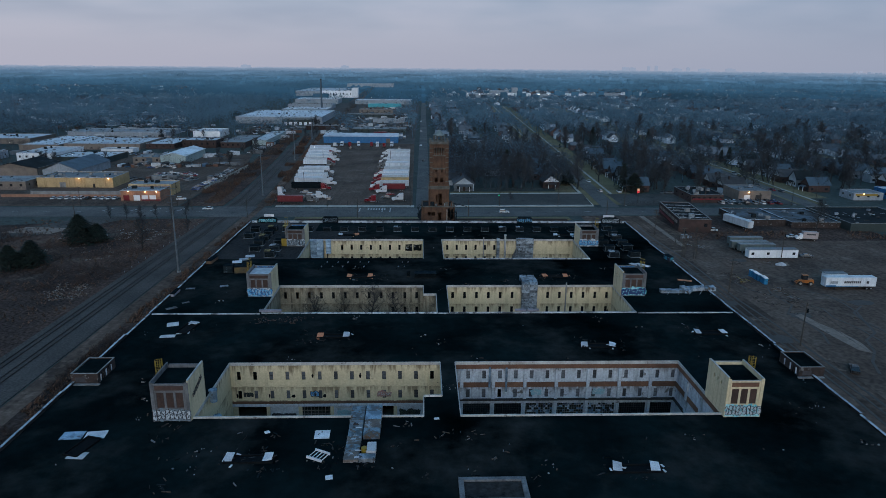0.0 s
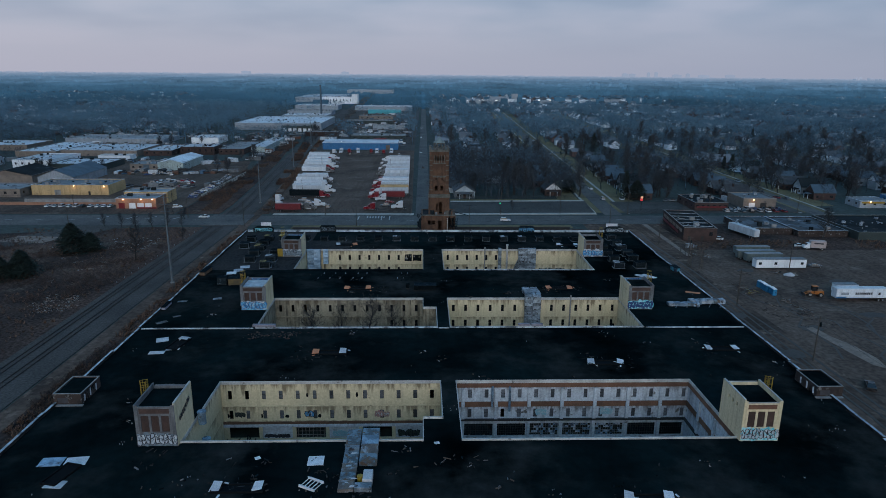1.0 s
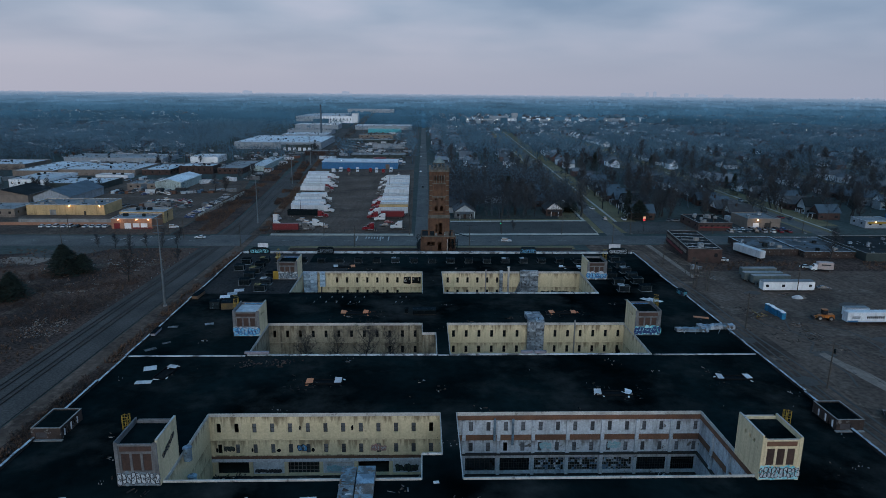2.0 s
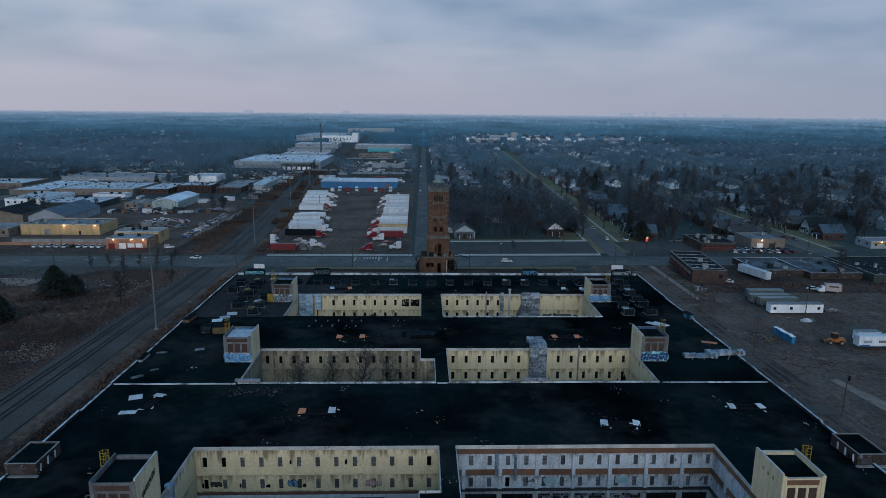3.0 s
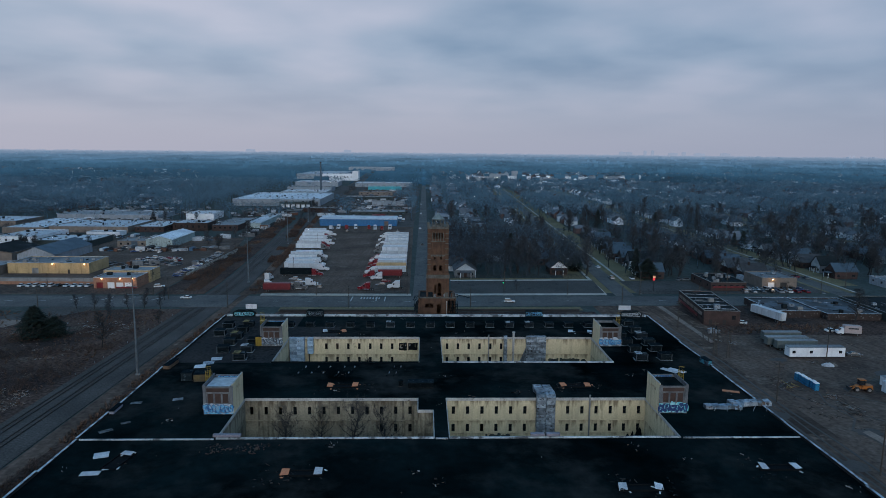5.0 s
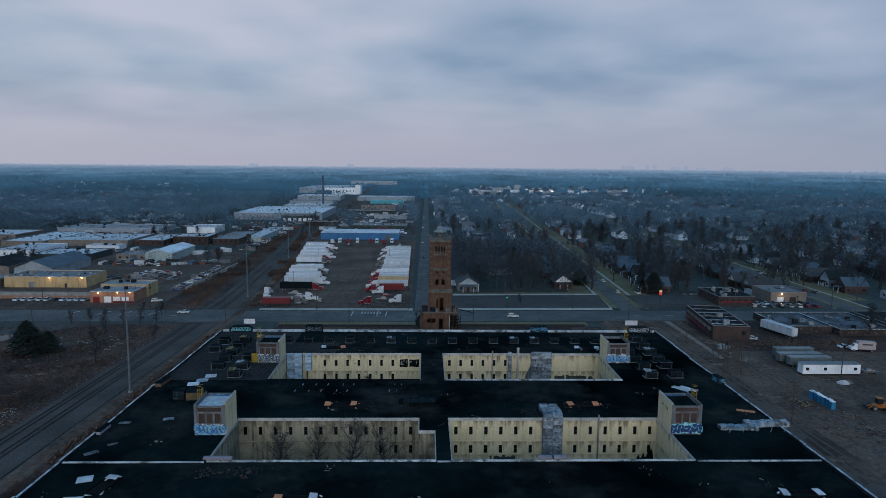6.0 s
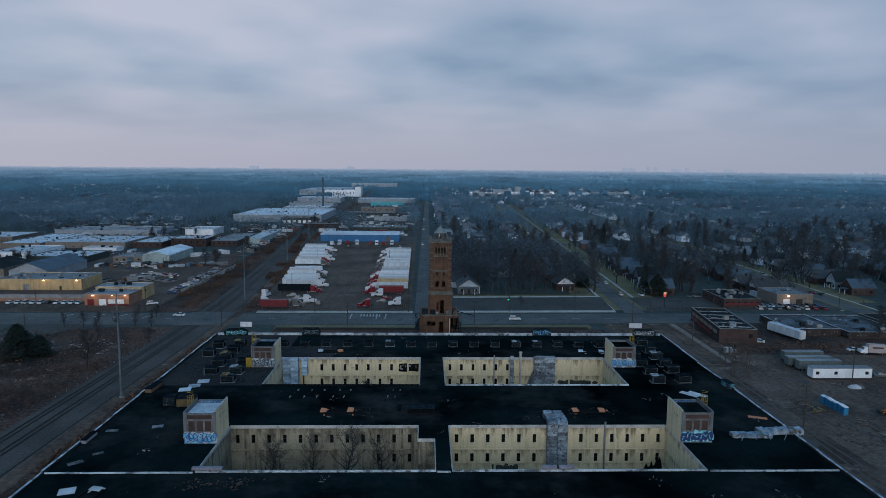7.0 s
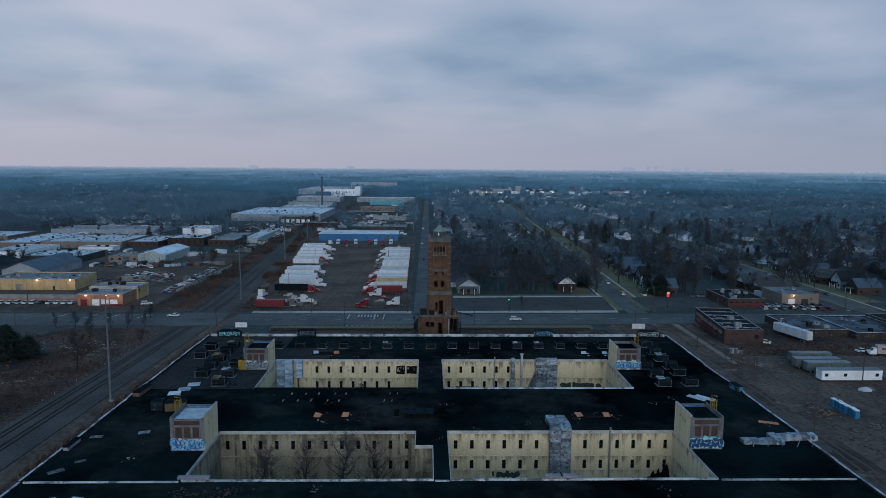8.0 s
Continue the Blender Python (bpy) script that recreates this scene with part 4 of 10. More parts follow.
# ---- stair and lift heads on the roof ----
def penthouse(x0, y0, inner, height=6.7, walls=CREAM, face=GREYPAINT, tag=None, top=TAR, label="", scrawl=False, inside_tag=None):
    """A lift head: cream shaft wall towards the court, boarded front, parapet, cage ladder. inner: +1 where the court lies east of it."""
    x1, y1 = x0 + 5.9, y0 + 7.2
    ph = thing("roof_penthouse", ((x0 + x1) / 2, (y0 + y1) / 2, ROOF), label, "penthouse", "lift heads on the factory roof")
    z0, z1 = ROOF, ROOF + height
    xi = x1 if inner > 0 else x0
    xo = x0 if inner > 0 else x1
    # front and back
    holes = [(x0 + 0.85 + i * 1.48, x0 + 2.0 + i * 1.48, z0 + 2.3, z0 + height - 1.75) for i in range(3)]
    front = part("front_wall", pierced(Geo(), "x", x0 + 0.35, x1 - 0.35, z0, z1 - 0.35, y0, y0 + 0.35, holes), face, ph, world=True)
    for h in holes:
        part("boarded_window", Geo().box(h[0], y0 + 0.12, h[2], h[1], y0 + 0.2, h[3]), BOARD, front, "brown boarded window", world=True)
    part("lintel_panel", Geo().cbox(x0 + 0.7, y0 - 0.05, z0 + height - 1.35, x1 - 0.8, y0, z0 + height - 0.6, 0.02), RUSTBAND if face is CREAM else BOARD, front, "brown brick panel", world=True)
    rng = random.Random(int(x0 * 3 + y0))
    wash, body, edge_paint, light_paint, letters = tag
    if wash:
        part("paint_wash", Geo().extrude_y([(x0 + 0.08, z0 + 0.15), (x1 - 0.1, z0 + 0.1), (x1 - 0.12, z0 + 1.9), (x0 + 3.6, z0 + 2.2), (x0 + 1.9, z0 + 1.95), (x0 + 0.15, z0 + 2.1)], y0 - 0.128, y0 - 0.122), wash, front, "sprayed wash of paint", world=True)
    fill, line, shine = lettering(x0 + 0.1, x1 - 0.1, z0 + 0.1, z0 + 2.45, y0 - 0.124, letters, int(x0 * 5 + y0), 0.22)
    for g in fill:
        part("paint_shadow", g, light_paint, front, "spray-painted shadow shape", world=True)
    fill, line, shine = lettering(x0 + 0.05, x1 - 0.05, z0 + 0.2, z0 + 2.2, y0 - 0.138, letters + 2, int(x0 * 3 + y0), 0.11)
    for g in fill:
        part("painted_letter", g, body, front, "spray-painted bubble shape", world=True)
    part("paint_outline", line, edge_paint, front, "spray-painted outlines", kind="stuff", world=True)
    part("paint_highlight", shine, light_paint, front, "spray-painted highlights", kind="stuff", world=True)
    part("back_wall", Geo().box(x0 + 0.35, y1 - 0.35, z0, x1 - 0.35, y1, z1 - 0.35), face, ph, world=True)
    # court side: the shaft wall, with small openings
    a, b = (xi - 0.25, xi) if inner > 0 else (xi, xi + 0.25)
    holes = [(y0 + 1.9 + i * 1.3, y0 + 2.4 + i * 1.3, z0 + height - 1.9, z0 + height - 1.25) for i in range(3)]
    part("shaft_wall", pierced(Geo(), "y", y0, y1, z0, z1 + 0.25, a, b, [] if scrawl else holes), walls, ph, "cream shaft wall", world=True)
    a, b = (xo, xo + 0.2) if inner > 0 else (xo - 0.2, xo)
    part("outer_wall", Geo().box(a, y0, z0, b, y1, z1), face, ph, world=True)
    part("roof", Geo().box(x0 + 0.2, y0 + 0.35, z1 - 1.0, x1 - 0.2, y1 - 0.35, z1 - 0.8), top, ph, world=True)
    for bx in ((x0 + 0.55, y0 - 0.06, x1 - 0.55, y0 + 0.2), (x0 + 0.4, y1 - 0.2, x1 - 0.4, y1 + 0.06)):
        part("coping", Geo().cbox(bx[0], bx[1], z1 - 0.349, bx[2], bx[3], z1 - 0.25, 0.03), GREYPAINT if face is GREYPAINT else CAPWHITE, ph, world=True)
    for cx in (x0, x1 - 0.55):
        part("corner_pier", Geo().cbox(cx, y0 - 0.12, z0, cx + 0.55, y0, z1, 0.03), face, ph, world=True)
    part("coping", Geo().cbox(xi - 0.25 * (inner > 0) - 0.03, y0 + 0.05, z1 + 0.25, xi + 0.25 * (inner < 0) + 0.03, y1 - 0.05, z1 + 0.31, 0.02), CAPWHITE, ph, world=True)
    part("coping", Geo().cbox(xo - 0.2 * (inner < 0) - 0.03, y0 + 0.05, z1 + 0.002, xo + 0.2 * (inner > 0) + 0.03, y1 - 0.05, z1 + 0.06, 0.02), GREYPAINT if face is GREYPAINT else CAPWHITE, ph, world=True)
    if inside_tag:
        fill, line, shine = lettering(x0 + 0.9, x1 - 0.9, z1 - 0.78, z1 - 0.36, y1 - 0.35, 7, int(x0 + y0), 0.08)
        for g in fill:
            part("painted_letter", g, inside_tag, ph, "spray-painted bubble shape", world=True)
        part("paint_outline", line, G_NAVY, ph, "spray-painted outlines", kind="stuff", world=True)
    # a scrawl of black letters climbing the shaft wall
    if scrawl:
        fill, line, shine = lettering(0, 4.3, 0, 1.5, 0, 6, 12, 0.2)
        for g in (line, shine):
            g.v = [(xi + 0.03 * inner - v * inner, y0 + 1.5 + u, z0 + 3.0 + w * 0.8 + u * 0.28) for u, v, w in g.v]
            part("spray_mark", g, TAG_DARK, ph, "black spray-painted letters", world=True)
    # yellow cage ladder on the outer side
    lad = Geo()
    s = -1 if inner > 0 else 1
    lx, ly = xo + s * 0.25, y1 - 1.6
    for dy in (-0.3, 0.3):
        lad.tube((lx, ly + dy, z0), (lx, ly + dy, z1 + 1.3), 0.05)
    for i in range(20):
        lad.tube((lx, ly - 0.3, z0 + 0.4 * i), (lx, ly + 0.3, z0 + 0.4 * i), 0.03, n=4)
    for i in range(7):
        z = z0 + 2.4 + i * 0.9
        pts = [(lx + s * 1.0 * math.sin(t), ly - 0.55 * math.cos(t), z) for t in (0, 0.7, 1.4, 1.75, 2.4, 3.14)]
        for p, q in zip(pts, pts[1:]):
            lad.tube(p, q, 0.045, n=4)
    for t in (0.0, 0.8, 1.57, 2.34, 3.14):
        lad.tube((lx + s * 1.0 * math.sin(t), ly - 0.55 * math.cos(t), z0 + 2.4), (lx + s * 1.0 * math.sin(t), ly - 0.55 * math.cos(t), z1 + 1.2), 0.04, n=4)
    part("cage_ladder", lad, YELLOW, ph, "yellow cage ladder", world=True)
    return ph


SIDES = ((-43.1, 1), (48.0 + 0.3, -1))
for (px, inn), lb, tg in zip(SIDES, ("grey lift head with boarded windows and white spray paint", "cream lift head with boarded windows and turquoise spray paint"), ((G_GREYBLUE, G_WHITE, G_BLACK, G_GREYBLUE, 7), (G_TEAL, G_WHITE, G_BLACK, G_TEAL, 8))):
    penthouse(px - (0.55 if inn < 0 else 0.0), 91.9, inn, 6.7, face=GREYPAINT if inn > 0 else CREAM, tag=tg, label=lb, scrawl=inn > 0)
for (px, inn), lb, tg, tp in zip(SIDES, ("grey lift head with pale roof and blue spray paint", "grey lift head with boarded windows and dark blue spray paint"), ((G_BLUE, G_BLUE, G_NAVY, G_WHITE, 5), (G_GREYBLUE, G_NAVY, G_NAVY, G_TEAL, 5)), (ROOFWHITE, TAR)):
    penthouse(px - (0.25 if inn < 0 else 0.0), 149.3, inn, 6.0, tag=tg, top=tp, label=lb, inside_tag=G_BLUE)
for (px, inn), lb, tg in zip(SIDES, ("grey lift head with pale spray paint", "grey lift head with blue spray paint"), ((None, G_GREYBLUE, G_BLACK, G_WHITE, 5), (None, G_BLUE, G_NAVY, G_WHITE, 5))):
    penthouse(px, 195.0, inn, 5.6, tag=tg, label=lb, inside_tag=G_BLUE if inn > 0 else None)


def parapet_shed(x0, x1, y0, y1, h, label):
    sh = thing("roof_shed", ((x0 + x1) / 2, (y0 + y1) / 2, ROOF), label, "shed", "sheds on the roof edge")
    z0, z1 = ROOF, ROOF + h
    part("wall", pierced(Geo(), "x", x0, x1, z0, z1, y0, y0 + 0.3, [(x0 + 0.6, x0 + 2.4, z0 + 0.3, z1 - 0.7)]), SHEDBRICK, sh, world=True)
    part("wall", Geo().box(x0, y1 - 0.3, z0, x1, y1, z1), SHEDBRICK, sh, world=True)
    part("side_wall", pierced(Geo(), "y", y0 + 0.3, y1 - 0.3, z0, z1, x0, x0 + 0.3, [(y0 + 1, y0 + 2.4, z0, z1 - 0.7)]), SHEDBRICK, sh, world=True)
    part("side_wall", pierced(Geo(), "y", y0 + 0.3, y1 - 0.3, z0, z1, x1 - 0.3, x1, [(y0 + 0.8, y0 + 2.4, z0, z1 - 0.5), (y0 + 3.2, y0 + 5.2, z0 + 0.6, z1 - 0.4)]), SHEDBRICK, sh, world=True)
    for k in range(7):
        u = y0 + 0.8 + 0.65 * k
        xx = x1 + 0.02 if x0 < 0 else x0 - 0.06
        part("hanging_scrap", Geo().extrude_x([(u, z0 + 0.3 + 0.2 * (k % 3)), (u + 0.35, z0 + 0.2), (u + 0.5, z0 + 1.3 + 0.2 * (k % 2)), (u + 0.1, z0 + 1.5)], xx, xx + 0.04), (WHITEBOARD, SHEDBRICK, CHASSIS)[k % 3], sh, "torn hanging cladding", world=True)
    part("base_slab", Geo().cbox(x0 - 0.3 * (x0 > 0), y0 - 0.6, z0, x1 + 0.3 * (x0 < 0), y0, z0 + 0.12, 0.03), GREYCONC, sh, "pale base slab", world=True)
    part("boarding", Geo().box(x0 + 0.6, y0 + 0.1, z0 + 0.3, x0 + 2.4, y0 + 0.2, z1 - 0.7), TAG_DARK, sh, "dark broken opening", world=True)
    part("roof", Geo().box(x0 + 0.3, y0 + 0.3, z1 - 0.3, x1 - 0.3, y1 - 0.3, z1 - 0.15), TAR, sh, world=True)
    for b in ((x0 - 0.04, y0 - 0.04, x1 + 0.04, y0 + 0.2), (x0 - 0.04, y1 - 0.2, x1 + 0.04, y1 + 0.04), (x0 - 0.04, y0 + 0.2, x0 + 0.18, y1 - 0.2), (x1 - 0.18, y0 + 0.2, x1 + 0.04, y1 - 0.2)):
        part("coping", Geo().cbox(b[0], b[1], z1, b[2], b[3], z1 + 0.08, 0.02), GREYCONC, sh, world=True)


parapet_shed(-62.2, -57.6, 104.6, 111.2, 1.95, "small brick shed with broken openings on the roof edge")
parapet_shed(67.9, 72.5, 105.6, 112.4, 1.95, "small dark brick shed with worn rim on the roof edge")
# the long low upstand across the whole roof
part("upstand", Geo().cbox(W + 0.5, 137.6, ROOF, XL - 0.3, 137.84, ROOF + 0.25, 0.03), COPING, factory, "pale metal expansion joint", world=True)
part("upstand", Geo().cbox(XR1 + 0.3, 137.6, ROOF, east(137.7) - 0.5, 137.84, ROOF + 0.25, 0.03), COPING, factory, "pale metal expansion joint", world=True)
part("upstand", Geo().cbox(XI + 0.25, 137.6, ROOF, XR0 - 0.25, 137.84, ROOF + 0.25, 0.03), COPING, factory, world=True)


# ---- the tower ----
def make_tower():
    tw = thing("brick_tower", (5.3, 245, 0), "derelict orange-brown brick water tower with open belfry", "tower")
    # base block
    base = part("base", pierced(Geo(), "x", -1.3, 11.4, 0, 15.0, 239.6, 240.2, [(1.1, 2.3, 11.7, 13.2), (2.6, 3.8, 11.7, 13.2), (5.0, 6.3, 9.4, 13.0), (4.9, 8.1, 5.5, 9.3), (8.7, 9.6, 11.0, 14.3), (10.0, 10.9, 10.4, 14.3), (0.6, 1.8, 7.5, 9.5)]), BRICK, tw, "broken brick base block", world=True)
    part("base_side", Geo().box(-1.3, 240.2, 0, -0.7, 251.6, 15.0), BRICK, tw, world=True)
    part("base_side", Geo().box(10.8, 240.2, 0, 11.4, 251.6, 15.0), BRICK, tw, world=True)
    part("base_back", Geo().box(-1.3, 251.6, 0, 11.4, 252.2, 15.0), BRICK, tw, world=True)
    part("base_roof", Geo().box(-0.7, 240.2, 14.4, 10.8, 251.6, 14.7), ROOFDARK, tw, world=True)
    part("coping", Geo().cbox(-1.5, 239.4, 15.0, 11.6, 240.3, 15.35, 0.05), LIMESTONE, tw, world=True)
    # middle stage
    x0, x1, y0, y1 = 1.65, 8.95, 241.0, 248.6
    part("stage", pierced(Geo(), "x", x0 - 0.2, x1 + 0.2, 14.7, 23.4, y0 - 0.3, y0 + 0.2, [(4.1, 4.8, 16.6, 19.4), (5.2, 6.5, 15.6, 19.9)]), BRICK, tw, world=True)
    for a, b in ((x0 - 0.2, x0 + 0.3), (x1 - 0.3, x1 + 0.2)):
        part("stage_side", Geo().box(a, y0 + 0.2, 14.7, b, y1, 23.4), BRICK, tw, world=True)
    part("stage_back", Geo().box(x0 + 0.3, y1 - 0.5, 14.7, x1 - 0.3, y1, 23.4), BRICK, tw, world=True)
    part("balcony", Geo().cbox(x0 - 0.35, y0 - 0.8, 21.7, x1 + 0.35, y0 - 0.3, 22.9, 0.06), LIMESTONE, tw, "weathered stone balcony", world=True)
    # shaft with corner piers
    s0, s1 = x0 + 0.1, x1 - 0.1
    shaft = part("shaft", pierced(Geo(), "x", s0 + 0.5, s1 - 0.5, 23.4, 36.0, y0, y0 + 0.4, [(3.7, 4.8, 24.2, 26.0), (5.7, 6.8, 24.2, 26.0), (3.9, 4.4, 28.0, 29.0), (6.1, 6.6, 28.0, 29.0), *((3.65 + i * 0.9, 4.2 + i * 0.9, 36.0 - 0.9, 36.0) for i in range(4))]), BRICK, tw, world=True)
    for a, b in ((s0 + 0.5, s0 + 0.9), (s1 - 0.9, s1 - 0.5)):
        part("shaft_side", Geo().box(a, y0 + 0.4, 23.4, b, y1 - 0.4, 38.0), BRICK, tw, world=True)
    part("shaft_back", Geo().box(s0 + 0.9, y1 - 0.8, 23.4, s1 - 0.9, y1 - 0.4, 38.0), BRICK, tw, world=True)
    for px in (s0, s1 - 1.1):
        for py in (y0 - 0.15, y1 - 1.1):
            g = Geo().cbox(px, py, 23.4, px + 1.1, py + 1.1, 38.4, 0.08)
            pier = part("corner_pier", g, BRICK, tw, world=True)
            for z in (24.4, 26.2, 28.0, 29.8, 31.6, 33.4, 35.2, 36.8):
                part("stone_band", Geo().cbox(px - 0.06, py - 0.06, z, px + 1.16, py + 1.16, z + 0.22, 0.03), LIMESTONE, pier, world=True)
    # belfry: four tall openings
    part("belfry_wall", pierced(Geo(), "x", s0 + 1.1, s1 - 1.1, 36.0, 38.4, y0, y0 + 0.4, [(3.65 + i * 0.9, 4.2 + i * 0.9, 36.0, 37.0) for i in range(4)]), BRICK, tw, world=True)
    for i in range(5):
        x = 3.35 + i * 0.9
        part("mullion", Geo().cbox(x, y0 - 0.1, 34.4, x + 0.26, y0, 37.2, 0.03), LIMESTONE, tw, world=True)
    # crown with merlons
    part("crown", Geo().cbox(s0 - 0.1, y0 - 0.3, 38.4, s1 + 0.1, y1 + 0.1, 39.2, 0.1), LIMESTONE, tw, world=True)
    for i in range(5):
        for py in (y0 - 0.3, y1 - 0.4):
            x = s0 - 0.1 + i * 1.6
            part("merlon", Geo().cbox(x, py, 39.2, x + 0.8, py + 0.5, 39.5 + (0.45 if i in (0, 4) else 0.1 * (i % 2)), 0.06), LIMESTONE, tw, world=True)
    # lantern
    c = ((s0 + s1) / 2, (y0 + y1) / 2)
    ring = [(c[0] + 2.0 * math.cos(math.pi / 8 + i * math.pi / 4), c[1] + 2.0 * math.sin(math.pi / 8 + i * math.pi / 4)) for i in range(8)]
    part("lantern_floor", Geo().extrude_z(ring, 39.2, 39.5), LIMESTONE, tw, world=True)
    for x, y in ring:
        part("lantern_post", Geo().cyl(x, y, 39.5, 41.3, 0.22, n=8), LIMESTONE, tw, world=True)
    for (xa, ya), (xb, yb) in zip(ring, ring[1:] + ring[:1]):
        part("lantern_lintel", Geo().tube((xa, ya, 41.3), (xb, yb, 41.3), 0.26, n=5), LIMESTONE, tw, world=True)
    part("lantern_roof", Geo().solid([(c[0] + (x - c[0]) * 1.15, c[1] + (y - c[1]) * 1.15, 41.4) for x, y in ring], [(c[0] + (x - c[0]) * 0.05, c[1] + (y - c[1]) * 0.05, 43.4) for x, y in ring]), COPPER, tw, "verdigris lantern roof", world=True)
    part("finial", Geo().cyl(c[0], c[1], 43.3, 44.6, 0.07, 0.02, n=6), COPPER, tw, world=True)
    # framed brick panel of the shaft, string courses, broken parapet pieces
    for a, b in ((3.2, 3.5), (7.1, 7.4)):
        part("panel_strip", Geo().cbox(a, y0 - 0.1, 29.8, b, y0, 34.2, 0.03), BRICK, tw, world=True)
    part("string_course", Geo().cbox(s0 + 1.1, y0 - 0.12, 29.3, s1 - 1.1, y0, 29.7, 0.03), LIMESTONE, tw, world=True)
    part("string_course", Geo().cbox(s0 + 1.1, y0 - 0.12, 34.0, s1 - 1.1, y0 - 0.1, 34.4, 0.005), LIMESTONE, tw, world=True)
    for i in range(9):
        part("dentil", Geo().cbox(s0 + 1.2 + i * 0.52, y0 - 0.14, 28.9, s0 + 1.45 + i * 0.52, y0, 29.3, 0.03), LIMESTONE, tw, world=True)
    rng = random.Random(15)
    for i in range(9):
        x, w = rng.uniform(1.9, 10.2), rng.uniform(0.5, 1.5)
        part("fallen_block", Geo().cbox(x, 239.7 + rng.random(), 15.35, x + w, 240.6 + rng.random(), 15.4 + rng.uniform(0.4, 1.5), 0.08), (LIMESTONE, DARKBOX, STEEL, BRICK)[i % 4], tw, "broken masonry and plant", world=True)
    part("white_post", Geo().tube((8.35, 239.4, 8.0), (8.35, 239.4, 14.2), 0.13, n=6), CAPWHITE, tw, "peeling white post", world=True)
    for i in range(7):
        z = 6.5 + i * 1.1
        part("steel_frame_bar", Geo().tube((8.6, 239.3, z), (12.0, 239.1 + 0.2 * (i % 2), z + rng.uniform(-0.4, 0.4)), 0.1), DARKBOX, tw, "bent steel framing", world=True)
    for i in range(5):
        x = 8.8 + i * 0.75
        part("steel_frame_bar", Geo().tube((x, 239.2, 5.5), (x + rng.uniform(-0.2, 0.3), 239.1, 14.6 - rng.random()), 0.1), DARKBOX, tw, "bent steel framing", world=True)
    part("hanging_sheet", Geo().extrude_y([(-2.8, 11.4), (-1.3, 9.8), (-1.35, 14.6), (-2.0, 13.9)], 239.2, 239.4), DARKBOX, tw, "torn black sheet", world=True)
    part("fallen_beam", Geo().tube((10.6, 239.6, 16.6), (16.0, 238.8, 15.4), 0.14), DARKBOX, tw, "leaning black beam", world=True)
    # wreckage hanging on the base
    rng = random.Random(5)
    for i in range(26):
        x, z = rng.choice((rng.uniform(-2.6, -1.3), rng.uniform(9.0, 12.2))), rng.uniform(8, 16.5)
        p = (x, 239.3 - rng.random() * 1.2, z)
        q = (x + rng.uniform(-1.3, 1.3), 239.3 - rng.random() * 1.2, z - rng.uniform(0.5, 3.0))
        part("twisted_bar", Geo().tube(p, q, 0.1, 0.07), DARKBOX, tw, "twisted black steel", world=True)


make_tower()


# ---- roads, lots and railway ----
sheet("road", [(-900, 287), (-140, 288), (-40, 289), (110, 293), (900, 300), (900, 316), (110, 310), (-40, 308), (-140, 308), (-900, 307)], 0.06, ASPHALT, "worn grey asphalt main road", "road")
sheet("street", [(-4.2, 309.5), (3.0, 309.5), (4.5, 1250), (-2.5, 1250)], 0.05, ASPHALT, "narrow grey side street", "street")


def far_street():
    """The straight street, carried on towards the horizon."""
    # This stretch has no asphalt colour, only the painted haze glow.
    solo("far_street", ribbon([(0.9, 1246), (1.6, 1700), (2.4, 2400)], -3.6, 3.6, 0.07), DISTANCE_PALE, "hazy straight street running to the horizon", "street", kind="structure")


def cross_street(x0, y0, slope, y1, label="asphalt residential street with pale kerbs"):
    w = 4.3
    f = lambda y: x0 + slope * (y - y0)
    sheet("street", [(f(y0) - w, y0), (f(y0) + w, y0), (f(y1) + w, y1), (f(y1) - w, y1)], 0.05, ASPHALT, label, "street")
    for s in (-1, 1):
        a, b = s * 7.6, s * 9.0
        lo, hi = min(a, b), max(a, b)
        sheet("sidewalk", [(f(y0) + lo, y0 + 4), (f(y0) + hi, y0 + 4), (f(y1) + hi, y1), (f(y1) + lo, y1)], 0.12, PAVING, "pale concrete sidewalk", "sidewalk")
        lo, hi = min(s * w, a), max(s * w, a)
        sheet("verge", [(f(y0) + lo, y0 + 6), (f(y0) + hi, y0 + 6), (f(y1) + hi, y1), (f(y1) + lo, y1)], 0.09, LAWN, "dormant grass verge", "verge")
        sheet("front_lawn", [(f(y0) + min(s * 9, s * 20), y0 + 22), (f(y0) + max(s * 9, s * 20), y0 + 22), (f(y1) + max(s * 9, s * 20), y1), (f(y1) + min(s * 9, s * 20), y1)], 0.035, LAWN, "dormant front lawns", "lawn")


STREETS = [(92.0, 311.0, 0.045, 1150.0), (196.0, 313.0, 0.02, 1150.0), (300.0, 314.0, 0.02, 1150.0), (405.0, 314.0, 0.02, 1100.0), (510.0, 315.0, 0.02, 1100.0), (620.0, 316.0, 0.02, 1000.0)]
for st in STREETS:
    cross_street(*st)
sheet("street", [(84, 560), (560, 575), (560, 583), (84, 568)], 0.055, ASPHALT, "asphalt cross street", "street")
sheet("street", [(84, 800), (720, 812), (720, 820), (84, 808)], 0.055, ASPHALT, "asphalt cross street", "street")
